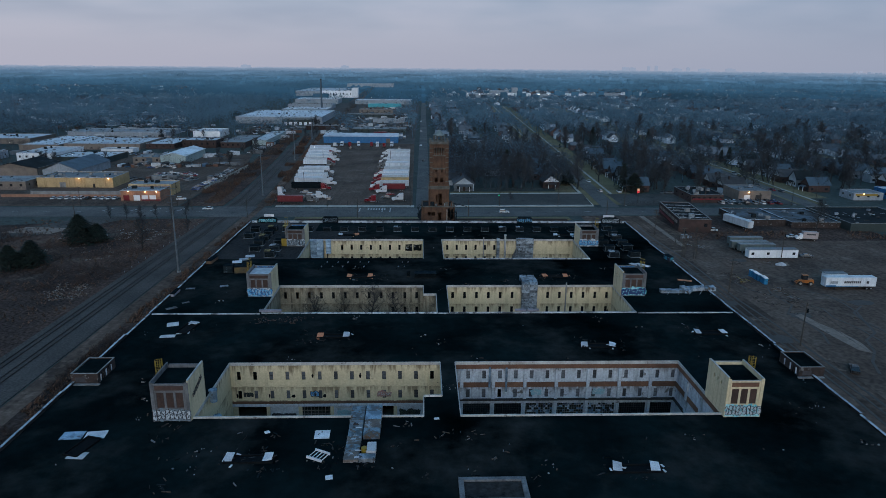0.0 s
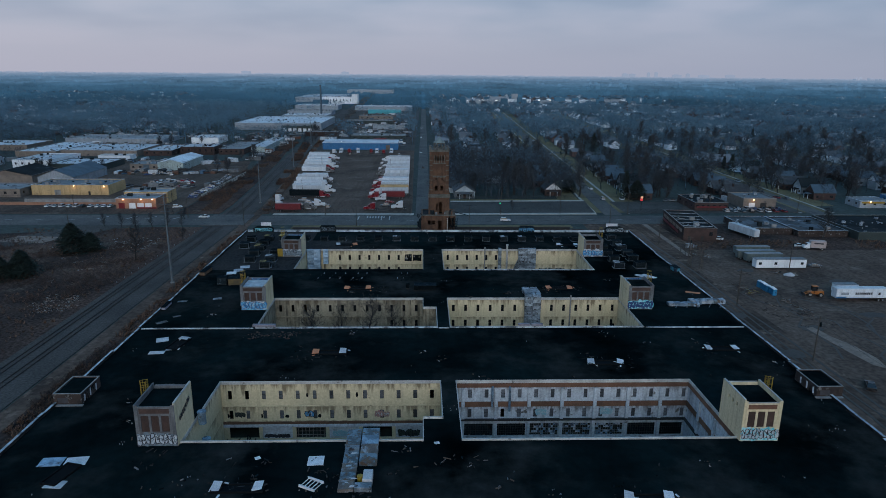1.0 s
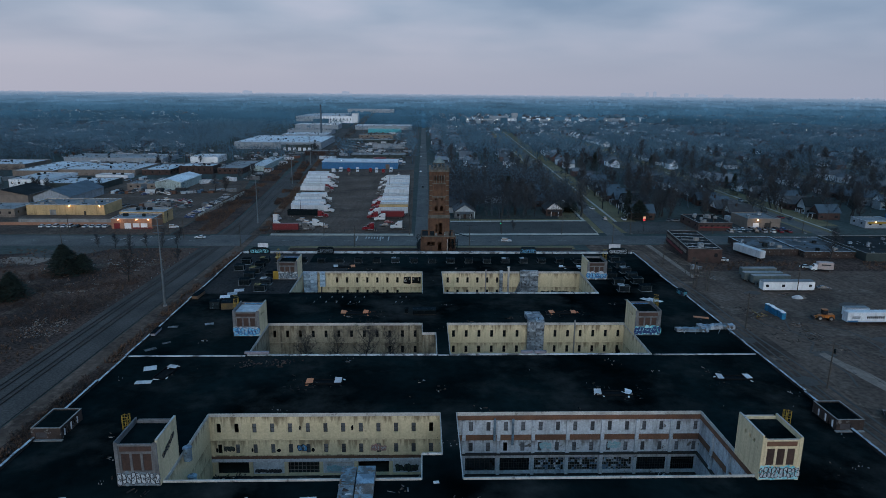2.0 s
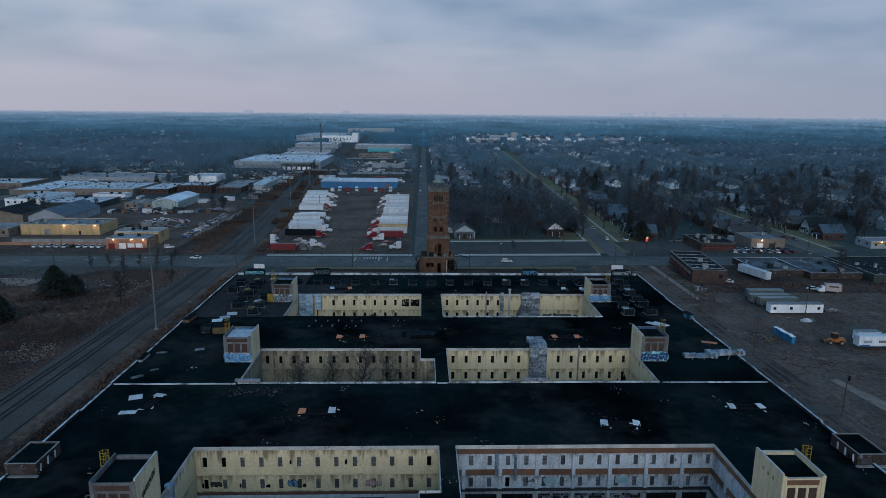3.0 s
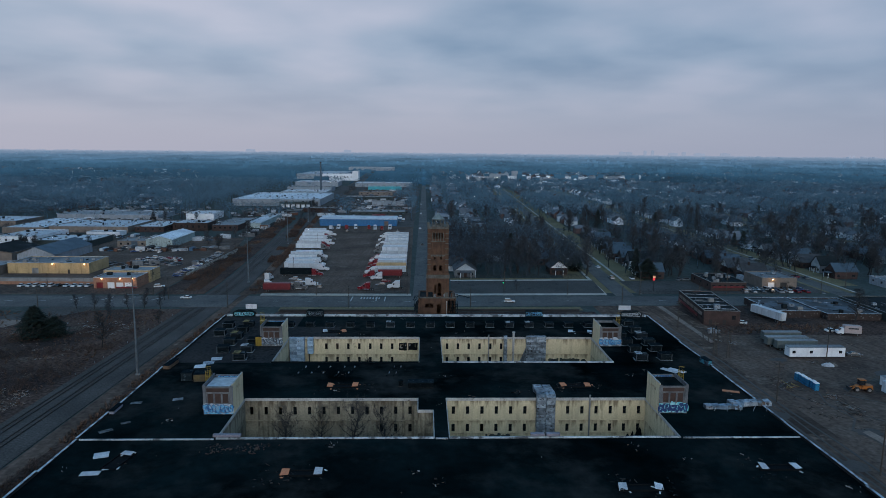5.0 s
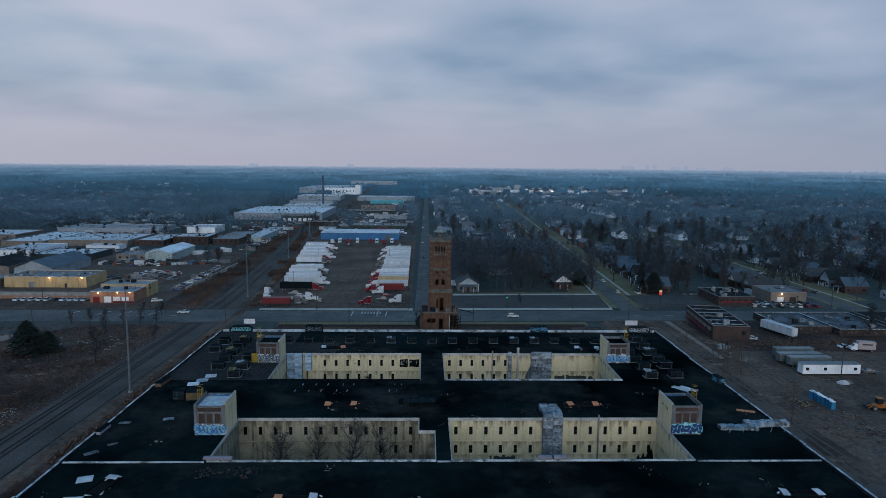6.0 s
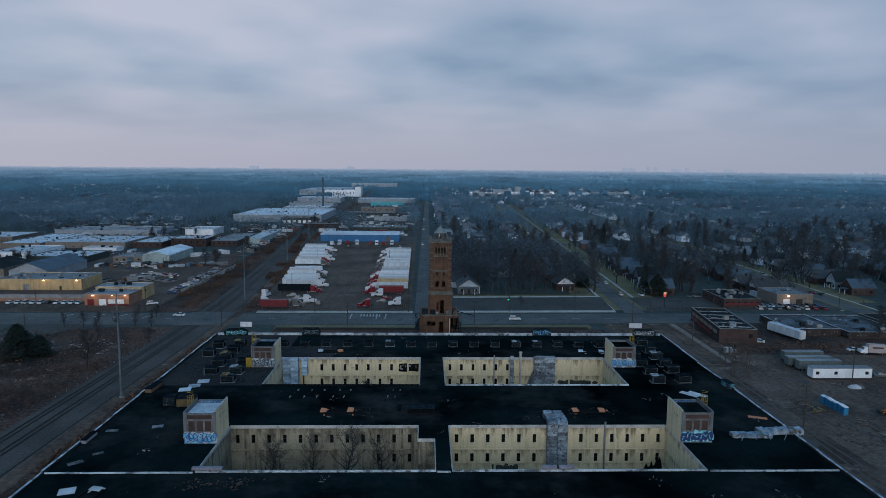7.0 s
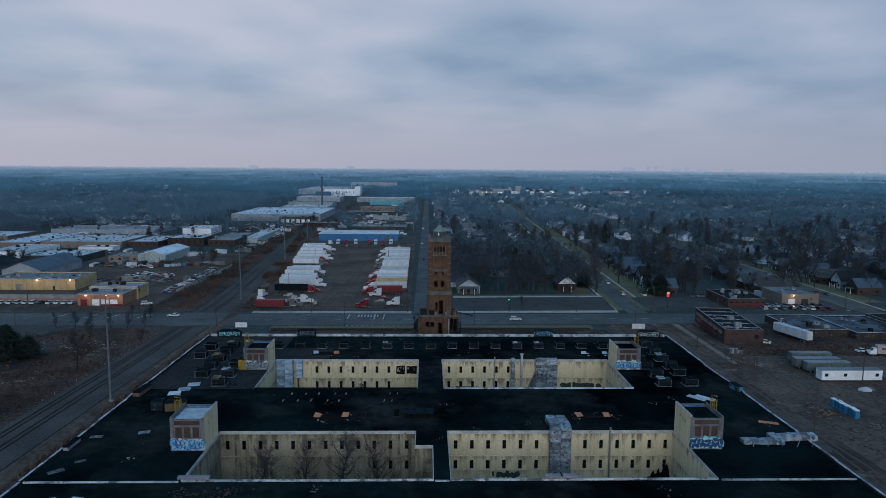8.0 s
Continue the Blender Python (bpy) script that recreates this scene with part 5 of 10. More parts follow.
# parking apron across the road from the tower, verge and kerbs
sheet("car_park", [(13, 314.0), (84, 316.0), (86, 346.0), (14, 343.0)], 0.07, LOTASPHALT, "empty grey asphalt lot", "lot")
sheet("sidewalk", [(13, 310.8), (84, 312.6), (84, 315.8), (13, 313.8)], 0.14, PAVING, "pale concrete sidewalk", "sidewalk")
sheet("sidewalk", [(14, 343.2), (86, 346.2), (86, 348.6), (14, 345.6)], 0.14, PAVING, "pale concrete edging", "sidewalk")
sheet("verge", [(14, 345.8), (84, 348.8), (84, 352), (14, 350)], 0.10, LAWN, "dormant grass strip", "verge")
sheet("sidewalk", [(-72, 309.6), (-5, 309.8), (-5, 313.4), (-72, 313.0)], 0.14, PAVING, "pale concrete sidewalk", "sidewalk")
sheet("verge", [(-58, 281.5), (66, 283.5), (66, 289.0), (-58, 287.2)], 0.10, LAWN, "olive dormant grass strip", "verge")
sheet("forecourt", [(-58, 228), (70, 228), (70, 281), (-58, 280)], 0.05, BRUSH, "brown bare forecourt", "forecourt")
part("kerb_wall", Geo().box(-57, 280.4, 0, -2, 280.9, 0.9), CHASSIS, thing("low_wall", (-30, 280.6, 0), "low black forecourt wall", "wall", kind="structure"), world=True)
part("kerb_wall", Geo().box(12, 281.6, 0, 64, 282.1, 0.9), CHASSIS, thing("low_wall", (38, 281.8, 0), "low black forecourt wall", "wall", kind="structure"), world=True)
# road markings
marks = Geo()
for x in range(-400, 420, 14):
    if -100 < x < -76:
        continue
    yc = 298 + (0.03 * x if x > 0 else 0.0)
    marks.box(x, yc + 0.4, 0.05, x + 3.2, yc + 0.62, 0.066)
for x in (-16.5, -20.2, -31):
    marks.box(x, 299, 0.05, x + 0.5, 307.5, 0.067)
for i in range(7):
    marks.box(-27 + i * 1.3, 303, 0.05, -26.4 + i * 1.3, 307, 0.067)
for i in range(18):
    marks.box(-30 + i * 2.0, 286.9, 0.05, -29 + i * 2.0, 288.2, 0.107)
for x in (-116, -128, -137, -150):
    marks.extrude_z([(x, 300), (x + 0.7, 300), (x + 3.5, 306), (x + 2.8, 306)], 0.05, 0.067)
solo("road_markings", marks, PAINTLINE, "worn white painted lines on the road", "markings", kind="structure")

# railway corridor: level crossing at the road, then bending west
LINE = [(-92.5, -200), (-91.5, 120), (-90.2, 205), (-88.6, 280), (-88.6, 330), (-92.0, 385), (-96.0, 440), (-104.0, 557), (-114.0, 782), (-134, 1350), (-162, 2200)]


def along(line, off):
    pts = []
    for i, (x, y) in enumerate(line):
        a, b = line[max(i - 1, 0)], line[min(i + 1, len(line) - 1)]
        dx, dy = b[0] - a[0], b[1] - a[1]
        d = math.hypot(dx, dy)
        pts.append((x + off * dy / d, y - off * dx / d))
    return pts


def ribbon(line, o0, o1, z, thick=0.25, lift=True):
    """One continuous strip along a line, between two offsets, with its sides."""
    g = Geo()
    a, b = along(line, o0), along(line, o1)
    for (p, q) in zip(a, b):
        h = rise(*p) if lift else 0
        g.v += [(*p, z + h), (*q, z + h), (*q, z - thick + h), (*p, z - thick + h)]
    for i in range(len(a) - 1):
        for e in range(4):
            c, d = i * 4 + e, i * 4 + (e + 1) % 4
            g.f.append((c, d, d + 4, c + 4))
            g.m.append(0)
    g.f += [(3, 2, 1, 0), tuple(len(g.v) - 4 + e for e in range(4))]
    g.m += [0, 0]
    return g


far_street()
solo("rail_bed", ribbon(LINE, -7.5, 6.5, 0.15), BALLAST, "grey-brown ballast rail bed", "rail bed", kind="structure")
solo("service_track", ribbon(LINE, 7.0, 11.5, 0.135), DIRT, "dirt service track beside the railway", "track", kind="structure")
for off in (-4.6, -0.2):
    tr = thing("railway_track", (-91, 100, 0), "single railway track with dull steel rails and timber sleepers", "railway", "tracks beside the factory")
    for r in (-0.72, 0.72):
        part("rail", ribbon(LINE[:8], off + r - 0.06, off + r + 0.06, 0.34, 0.16), RAIL, tr, world=True)
    g = Geo()
    pts = along(LINE[:7], off)
    for (x0, y0), (x1, y1) in zip(pts, pts[1:]):
        n = int((y1 - y0) / (0.75 if y1 < 340 else 1.5))
        for i in range(n):
            x, y = x0 + (x1 - x0) * i / n, y0 + (y1 - y0) * i / n
            if 284 < y < 312:
                continue
            g.box(x - 1.3, y - 0.12, 0.05, x + 1.3, y + 0.12, 0.18)
    part("sleepers", g, SLEEPER, tr, "dark timber sleepers", kind="stuff", world=True)
sheet("level_crossing", [(-99, 286.5), (-80, 287.2), (-80, 309), (-99, 308.5)], 0.30, ASPHALT, "grey asphalt level crossing", "crossing")

# land west of the railway
sheet("brush_field", [(-250, -100), (-98.6, -100), (-98.2, 120), (-97.2, 215), (-95.7, 284), (-118, 284), (-250, 255)], 0.04, BRUSH, "rust-brown overgrown field", "field")
sheet("brush_strip", [(-80.2, -100), (-62.6, -100), (-62.6, 230), (-77.5, 284), (-81, 284)], 0.04, BRUSH, "brushy strip beside the factory", "field")
sheet("access_road", [(-150, 286.5), (-128, 286.8), (-150, 258), (-180, 236), (-195, 240), (-168, 262)], 0.065, LOTASPHALT, "cracked asphalt access road", "road")
sheet("concrete_pad", [(-170, 258), (-150, 256), (-146, 266), (-166, 268)], 0.075, OLDPAVING, "broken pale concrete pad", "pad")
# yards north of the road, west of the line
sheet("yard", [(-250, 310), (-119, 311), (-119, 430), (-130, 500), (-260, 500)], 0.05, LOTDIRT, "grey-brown storage yard", "yard")
sheet("brush_strip", [(-118, 311), (-97.5, 312), (-97.5, 335), (-103, 420), (-109, 500), (-124, 640), (-134, 640), (-118.5, 430)], 0.06, BRUSH, "rust-brown brushy railway edge", "field")
sheet("brush_strip", [(-77.5, 312), (-74.2, 312), (-81, 400), (-96, 540), (-100, 640), (-103, 640), (-97, 560), (-83, 400)], 0.06, BRUSH, "rust-brown brushy railway edge", "field")
sheet("industrial_land", [(-420, 500), (-135, 500), (-125, 700), (-150, 1500), (-420, 1500)], 0.03, GROUND, "grey industrial land", "yard")
sheet("truck_yard", [(-74, 313.5), (-5.8, 314), (-8, 575), (-97, 572), (-81, 400)], 0.05, LOTDIRT, "dark brown dirt truck yard", "yard")
sheet("industrial_land", [(-110, 576), (-8, 576), (-6, 1200), (-150, 1200)], 0.045, LOTASPHALT, "grey yards behind the truck lot", "yard")
# land east of the factory
sheet("side_road", [(72, 60), (95, 60), (96, 150), (95, 230), (98.6, 234), (107, 247), (106.5, 291), (72, 291), (72, 230), (72, 150)], 0.05, DIRT, "muddy unpaved side road", "road")
sheet("storage_yard", [(93.5, 60), (260, 60), (260, 252), (104, 250), (93.5, 234)], 0.045, LOTDIRT, "brown-grey bare storage yard", "yard")
sheet("sidewalk", [(98.8, 238), (100.6, 238), (101.4, 291), (99.2, 291)], 0.13, OLDPAVING, "cracked concrete sidewalk", "sidewalk")
sheet("brush_field", [(107, 247), (190, 247), (190, 292), (106, 292)], 0.05, BRUSH, "brown weedy back lots", "field")
sheet("concrete_pad", [(103.0, 166), (105.3, 167), (106.4, 160), (108.6, 154), (109.4, 147), (108.2, 141), (105.9, 143), (104.8, 150), (103.9, 158)], 0.1, OLDPAVING, "pale broken concrete strip", "pad")
sheet("car_park", [(99, 315), (190, 318), (190, 345), (99, 345)], 0.06, LOTASPHALT, "dark asphalt parking lot", "lot")
# ruts in the muddy side road and the storage yard
MUD = mat("wet_dark_mud", (0.040, 0.032, 0.028), (0.075, 0.060, 0.052), 0.3, 2.0, 0.7, 0.2, spec=0.3)
rt = random.Random(14)
for i in range(7):
    x, g = rt.uniform(79, 93), []
    for y in range(64, 292, 19):
        x = min(94, max(79.5, x + rt.uniform(-1.3, 1.3)))
        g.append((x, y))
    w = rt.uniform(0.2, 0.5)
    solo("wheel_rut", ribbon(g, -w, w, 0.15 + 0.0015 * i, 0.1), MUD, "dark wheel rut in a dirt road", "rut", kind="structure")
for i in range(5):
    x0, y0, a = rt.uniform(100, 118), rt.uniform(110, 200), rt.uniform(0.9, 2.2)
    g = []
    for k in range(9):
        g.append((x0 + math.cos(a) * 7 * k, y0 + math.sin(a) * 7 * k))
        a += rt.uniform(-0.18, 0.18)
    w = rt.uniform(0.2, 0.45)
    solo("wheel_rut", ribbon([p for p in g if p[1] < 244], -w, w, 0.152 + 0.0015 * i, 0.1), MUD, "dark wheel rut in a dirt yard", "rut", kind="structure")


# ---- vehicles ----
def wheel(parent, x, y, r=0.33, w=0.24, name="wheel"):
    """A tyre with its rim, axle along y."""
    t, n = Geo(), 12
    ring = lambda rr, yy: [(x + rr * math.cos(2 * math.pi * i / n), yy, r + rr * math.sin(2 * math.pi * i / n)) for i in range(n)]
    t.solid(ring(r, y + w / 2), ring(r, y - w / 2), 0)
    t.solid(ring(r * 0.55, y + w / 2 + 0.015), ring(r * 0.55, y - w / 2 - 0.015), 1)
    return part(name, t, [RUBBER, CHROME], parent)


def build_car(paint, kind, label):
    """A parked car, nose along +x: body drawn from its side profile, glazed cabin, wheels."""
    car = thing("parked_car", (0, 0, 0), label, "car", "parked cars")
    ln, wd = (4.7, 1.8) if kind == "sedan" else (4.8, 1.9)
    h = 1.42 if kind == "sedan" else 1.72
    b = Geo()
    low = [(-ln / 2, 0.32), (ln / 2, 0.30), (ln / 2 - 0.03, 0.66), (ln / 2 - 0.25, 0.76), (0.85, 0.92), (-1.45, 0.95), (-ln / 2 + 0.06, 0.9 if kind != "sedan" else 0.88)]
    b.extrude_y(low, -wd / 2, wd / 2)
    body = part("body", b, paint, car)
    k = wd / 2
    x0, x1 = (-1.75, 1.0) if kind == "sedan" else (-2.2, 0.95)
    t0, t1 = (x0 + 0.6, x1 - 0.85) if kind == "sedan" else (x0 + 0.2, x1 - 0.7)
    part("cabin_glass", Geo().solid([(x0, -k + 0.06, 0.9), (x1, -k + 0.06, 0.88), (x1, k - 0.06, 0.88), (x0, k - 0.06, 0.9)], [(t0, -k + 0.24, h - 0.05), (t1, -k + 0.24, h - 0.05), (t1, k - 0.24, h - 0.05), (t0, k - 0.24, h - 0.05)]), CARGLASS, car, "dark glazing")
    part("roof", Geo().solid([(t0 - 0.02, -k + 0.22, h - 0.05), (t1 + 0.02, -k + 0.22, h - 0.05), (t1 + 0.02, k - 0.22, h - 0.05), (t0 - 0.02, k - 0.22, h - 0.05)], [(t0 + 0.1, -k + 0.3, h), (t1 - 0.1, -k + 0.3, h), (t1 - 0.1, k - 0.3, h), (t0 + 0.1, k - 0.3, h)]), paint, car)
    for x in (-ln * 0.3, ln * 0.3):
        for y in (-k + 0.1, k - 0.1):
            wheel(car, x, y)
    return car


CARS = [build_car(p, k, f"{nm} {'saloon car' if k == 'sedan' else 'tall estate car'} parked on the ground") for (p, nm) in zip(PAINTS, PAINT_NAMES) for k in ("sedan", "suv")]
USED = set()


def put(proto, x, y, turn, z=0.06, group=""):
    """Sets the prototype itself down first, then copies of it."""
    m = pose(x, y, z, 0, 0, turn)
    if proto.name in USED:
        ob = copy_thing(proto, m)
    else:
        USED.add(proto.name)
        proto.matrix_basis = m
        ob = proto
    if group:
        ob["group"] = group
    return ob


rng = random.Random(21)


def park(x, y, turn, pick=None, z=0.06):
    i = rng.choice((0, 1, 2, 3, 4, 5, 6, 7, 8, 10)) if pick is None else pick
    put(CARS[i], x, y, turn + rng.uniform(-3, 3), z)


def build_trailer(mt, label, ln=16.0):
    """A box semi-trailer, front along +x."""
    tr = thing("semi_trailer", (0, 0, 0), label, "trailer", "trailers in the truck yard")
    g = Geo().cbox(-ln / 2, -1.3, 1.15, ln / 2, 1.3, 4.1, 0.06)
    body = part("body", g, mt, tr)
    ribs = Geo()
    for i in range(13):
        x = -ln / 2 + 0.4 + i * (ln - 0.8) / 12
        for s in (-1, 1):
            ribs.box(x - 0.04, s * 1.3 if s > 0 else -1.33, 1.2, x + 0.04, 1.33 if s > 0 else -1.3, 4.0)
    part("side_ribs", ribs, mt, tr, kind="stuff")
    part("roof_sheet", Geo().box(-ln / 2 + 0.1, -1.2, 4.1, ln / 2 - 0.1, 1.2, 4.13), mt, tr)
    part("bottom_rail", Geo().box(-ln / 2, -1.32, 1.0, ln / 2, -1.2, 1.2).box(-ln / 2, 1.2, 1.0, ln / 2, 1.32, 1.2), CHASSIS, tr)
    for s in (-1, 1):
        part("rear_door", Geo().cbox(-ln / 2 - 0.05, s * 0.64 - 0.6, 1.25, -ln / 2, s * 0.64 + 0.6, 4.0, 0.02), mt, tr)
        part("landing_leg", Geo().box(ln / 2 - 3.4, s * 0.8 - 0.08, 0.02, ln / 2 - 3.2, s * 0.8 + 0.08, 1.1), CHASSIS, tr)
    part("bogie", Geo().box(-ln / 2 + 0.6, -0.5, 0.6, -ln / 2 + 3.6, 0.5, 1.1), CHASSIS, tr)
    for x in (-ln / 2 + 1.3, -ln / 2 + 2.6):
        for y in (-1.0, 1.0):
            wheel(tr, x, y, 0.5, 0.5)
    return tr


def build_tractor(mt, label):
    """A long-nosed tractor unit with a sleeper, nose along +x."""
    tk = thing("truck_tractor", (0, 0, 0), label, "truck", "tractor units in the truck yard")
    part("chassis", Geo().box(-4.0, -0.45, 0.7, 3.2, 0.45, 1.0), CHASSIS, tk)
    part("hood", Geo().extrude_y([(1.2, 0.8), (3.4, 0.6), (3.45, 1.5), (3.2, 1.75), (1.2, 2.1)], -0.95, 0.95), mt, tk)
    part("cab", Geo().extrude_y([(-0.6, 0.9), (1.3, 0.9), (1.3, 2.0), (0.9, 2.95), (-0.6, 3.0)], -1.15, 1.15), mt, tk)
    part("windscreen", Geo().solid([(1.33, -1.0, 2.1), (1.36, -1.0, 2.1), (1.36, 1.0, 2.1), (1.33, 1.0, 2.1)], [(0.97, -0.95, 2.88), (1.02, -0.95, 2.88), (1.02, 0.95, 2.88), (0.97, 0.95, 2.88)]), CARGLASS, tk, "dark windscreen")
    part("sleeper", Geo().extrude_y([(-2.4, 0.9), (-0.6, 0.9), (-0.6, 3.0), (0.5, 3.0), (-0.4, 3.75), (-2.4, 3.95)], -1.2, 1.2), mt, tk)
    for s in (-1, 1):
        part("side_window", Geo().box(0.05, s * 1.16 - 0.01, 2.0, 0.85, s * 1.16 + 0.01, 2.7), CARGLASS, tk)
        part("fuel_tank", Geo().tube((-1.9, s * 0.95, 0.75), (0.6, s * 0.95, 0.75), 0.32, n=10), CHROME, tk)
        part("fender", Geo().extrude_y([(1.9, 0.6), (2.1, 1.15), (2.6, 1.3), (3.1, 1.1), (3.3, 0.6)], s * 1.1 - 0.15, s * 1.1 + 0.15), mt, tk)
        wheel(tk, 2.5, s * 1.02, 0.5, 0.32)
        for x in (-2.9, -3.9):
            wheel(tk, x + 0.3, s * 0.95, 0.5, 0.5)
    part("grille", Geo().box(3.43, -0.6, 0.75, 3.5, 0.6, 1.45), CHROME, tk)
    return tk


T_WHITE = build_trailer(TRAILERWHITE, "white box semi-trailer parked in a truck yard")
T_BLACK = build_trailer(DARKBOX, "black box semi-trailer parked in a truck yard")
T_RED = build_trailer(REDPAINT, "red box semi-trailer parked in a truck yard", 12.2)
T_AMBER = build_trailer(YELLOWWALL, "amber flat-sided semi-trailer in a truck yard")
K_WHITE = build_tractor(PAINTS[0], "white truck tractor with tall sleeper cab")
K_RED = build_tractor(PAINTS[4], "red truck tractor with tall sleeper cab")
K_GREY = build_tractor(PAINTS[3], "dark grey truck tractor with sleeper cab")


def rig(x, y, face, trailer, cab, gap=2.2, tilt=0.0):
    """A trailer centred at x with its tractor ahead of it; face +1: nose to the east."""
    turn = (0 if face > 0 else 180) + tilt
    put(trailer, x, y, turn)
    if cab:
        d = 8.0 + gap
        put(cab, x + face * d * math.cos(radians(tilt)), y + face * d * math.sin(radians(tilt)), turn)


edge = lambda y: -72.0 - 0.105 * (y - 345)
for i, (y, tr, cb) in enumerate(((355, T_BLACK, K_RED), (370, T_WHITE, K_WHITE), (374.5, T_WHITE, None), (384, T_WHITE, K_WHITE), (388.5, T_WHITE, None), (400, T_WHITE, K_GREY), (411, T_WHITE, K_WHITE), (415.5, T_WHITE, None), (445, T_WHITE, K_GREY), (456, T_WHITE, K_RED), (467, T_WHITE, K_WHITE), (471, T_WHITE, None), (482, T_WHITE, K_WHITE), (487, T_WHITE, K_GREY), (498, T_WHITE, K_RED), (505, T_WHITE, None), (514, T_WHITE, K_WHITE), (520, T_WHITE, None), (527, T_WHITE, None))):
    rig(edge(y) + 8.5 + (2.5 if i % 3 == 1 else 0), y, 1, tr, cb, tilt=rng.uniform(-1.5, 1.5))
for i, (y, tr, cb) in enumerate(((352, T_RED, K_RED), (362, T_WHITE, K_WHITE), (372, T_AMBER, K_RED), (382, T_WHITE, None), (387, T_WHITE, K_RED), (398, T_WHITE, K_WHITE), (403, T_WHITE, K_RED), (414, T_WHITE, None), (432, T_WHITE, K_GREY), (438, T_WHITE, None), (450, T_WHITE, K_GREY), (459, T_WHITE, K_WHITE), (464, T_WHITE, None), (476, T_WHITE, K_GREY), (486, T_WHITE, K_WHITE), (497, T_WHITE, None), (506, T_WHITE, K_WHITE))):
    rig(-16.5 - 0.012 * (y - 350), y, -1, tr, cb, tilt=rng.uniform(-1.5, 1.5))
put(T_RED, -66, 317.5, 0)
put(K_RED, -26.5, 321, 180)
put(K_WHITE, -13.0, 325, 180)
put(K_WHITE, -22.5, 346, 180)
put(K_WHITE, -71.5, 326, 15)
put(K_GREY, -56.5, 322, 5)
put(K_WHITE, -53.0, 330, 4)
put(K_WHITE, -76.0, 344, 80)
for i, k in enumerate((K_WHITE, K_WHITE, K_RED, K_WHITE, K_RED, K_WHITE, K_RED, K_WHITE)):
    put(k, (-74, -69, -62, -55, -44, -39, -33, -27)[i], 553 + rng.uniform(-4, 4), 90 * (-1) ** i + rng.uniform(-8, 8))
for x, y in ((-66, 321), (-62, 331), (-48, 327), (-59, 338), (-20, 331), (-18, 340), (-64, 345), (-72, 430), (-70, 437), (-24, 423), (-60, 540), (-20, 540), (-15, 528)):
    park(x, y, rng.choice((0, 90, 180)))
# white cars in front of the garages
for i in range(10):
    park(-186 + i * 3.4 + rng.uniform(-0.4, 0.4), 327.5, 88, rng.choice((0, 1, 0, 2, 4, 0)))
park(-122.5, 326, 20, 1)
# wrecks in the yard
for i in range(24):
    park(-164 + rng.uniform(0, 24), 396 + rng.uniform(0, 12), rng.uniform(0, 180))
for i in range(16):
    park(-123.6 - rng.uniform(0, 1.8), 352 + i * 4.9, rng.uniform(-20, 20))
for i in range(10):
    park(-190 + rng.uniform(0, 30), 430 + rng.uniform(0, 6), rng.uniform(0, 180))
# east side: cars behind the tan building, along the streets, on the road
for i in range(16):
    park(151 + (i % 8) * 4.2, 319.5 + 5.4 * (i // 8) * 1.0, 90 + rng.uniform(-6, 6))
for x, y, a, p in ((37.5, 297.5, 0, 1), (-102.0, 303, 178, 0), (97.6, 132, 62, 4), (121.5, 263, 150, 0), (139.5, 223.5, -10, 6), (150, 252, 0, 0), (196.8, 357, 92, 8), (195.5, 372, 90, 4), (-0.4, 468, 90, 4), (-2.3, 690, 90, 0), (-2.3, 560, 90, 0), (-2.4, 810, 90, 1)):
    park(x, y, a, p)
for (sx, sy, sl, se) in STREETS:
    y = sy + 40
    while y < 720:
        park(sx + sl * (y - sy) + rng.choice((-3.3, 3.3)), y, 90 + rng.choice((0, 180)))
        y += rng.uniform(24, 70)


# ---- other buildings ----
FOOT, BUILT = [], []


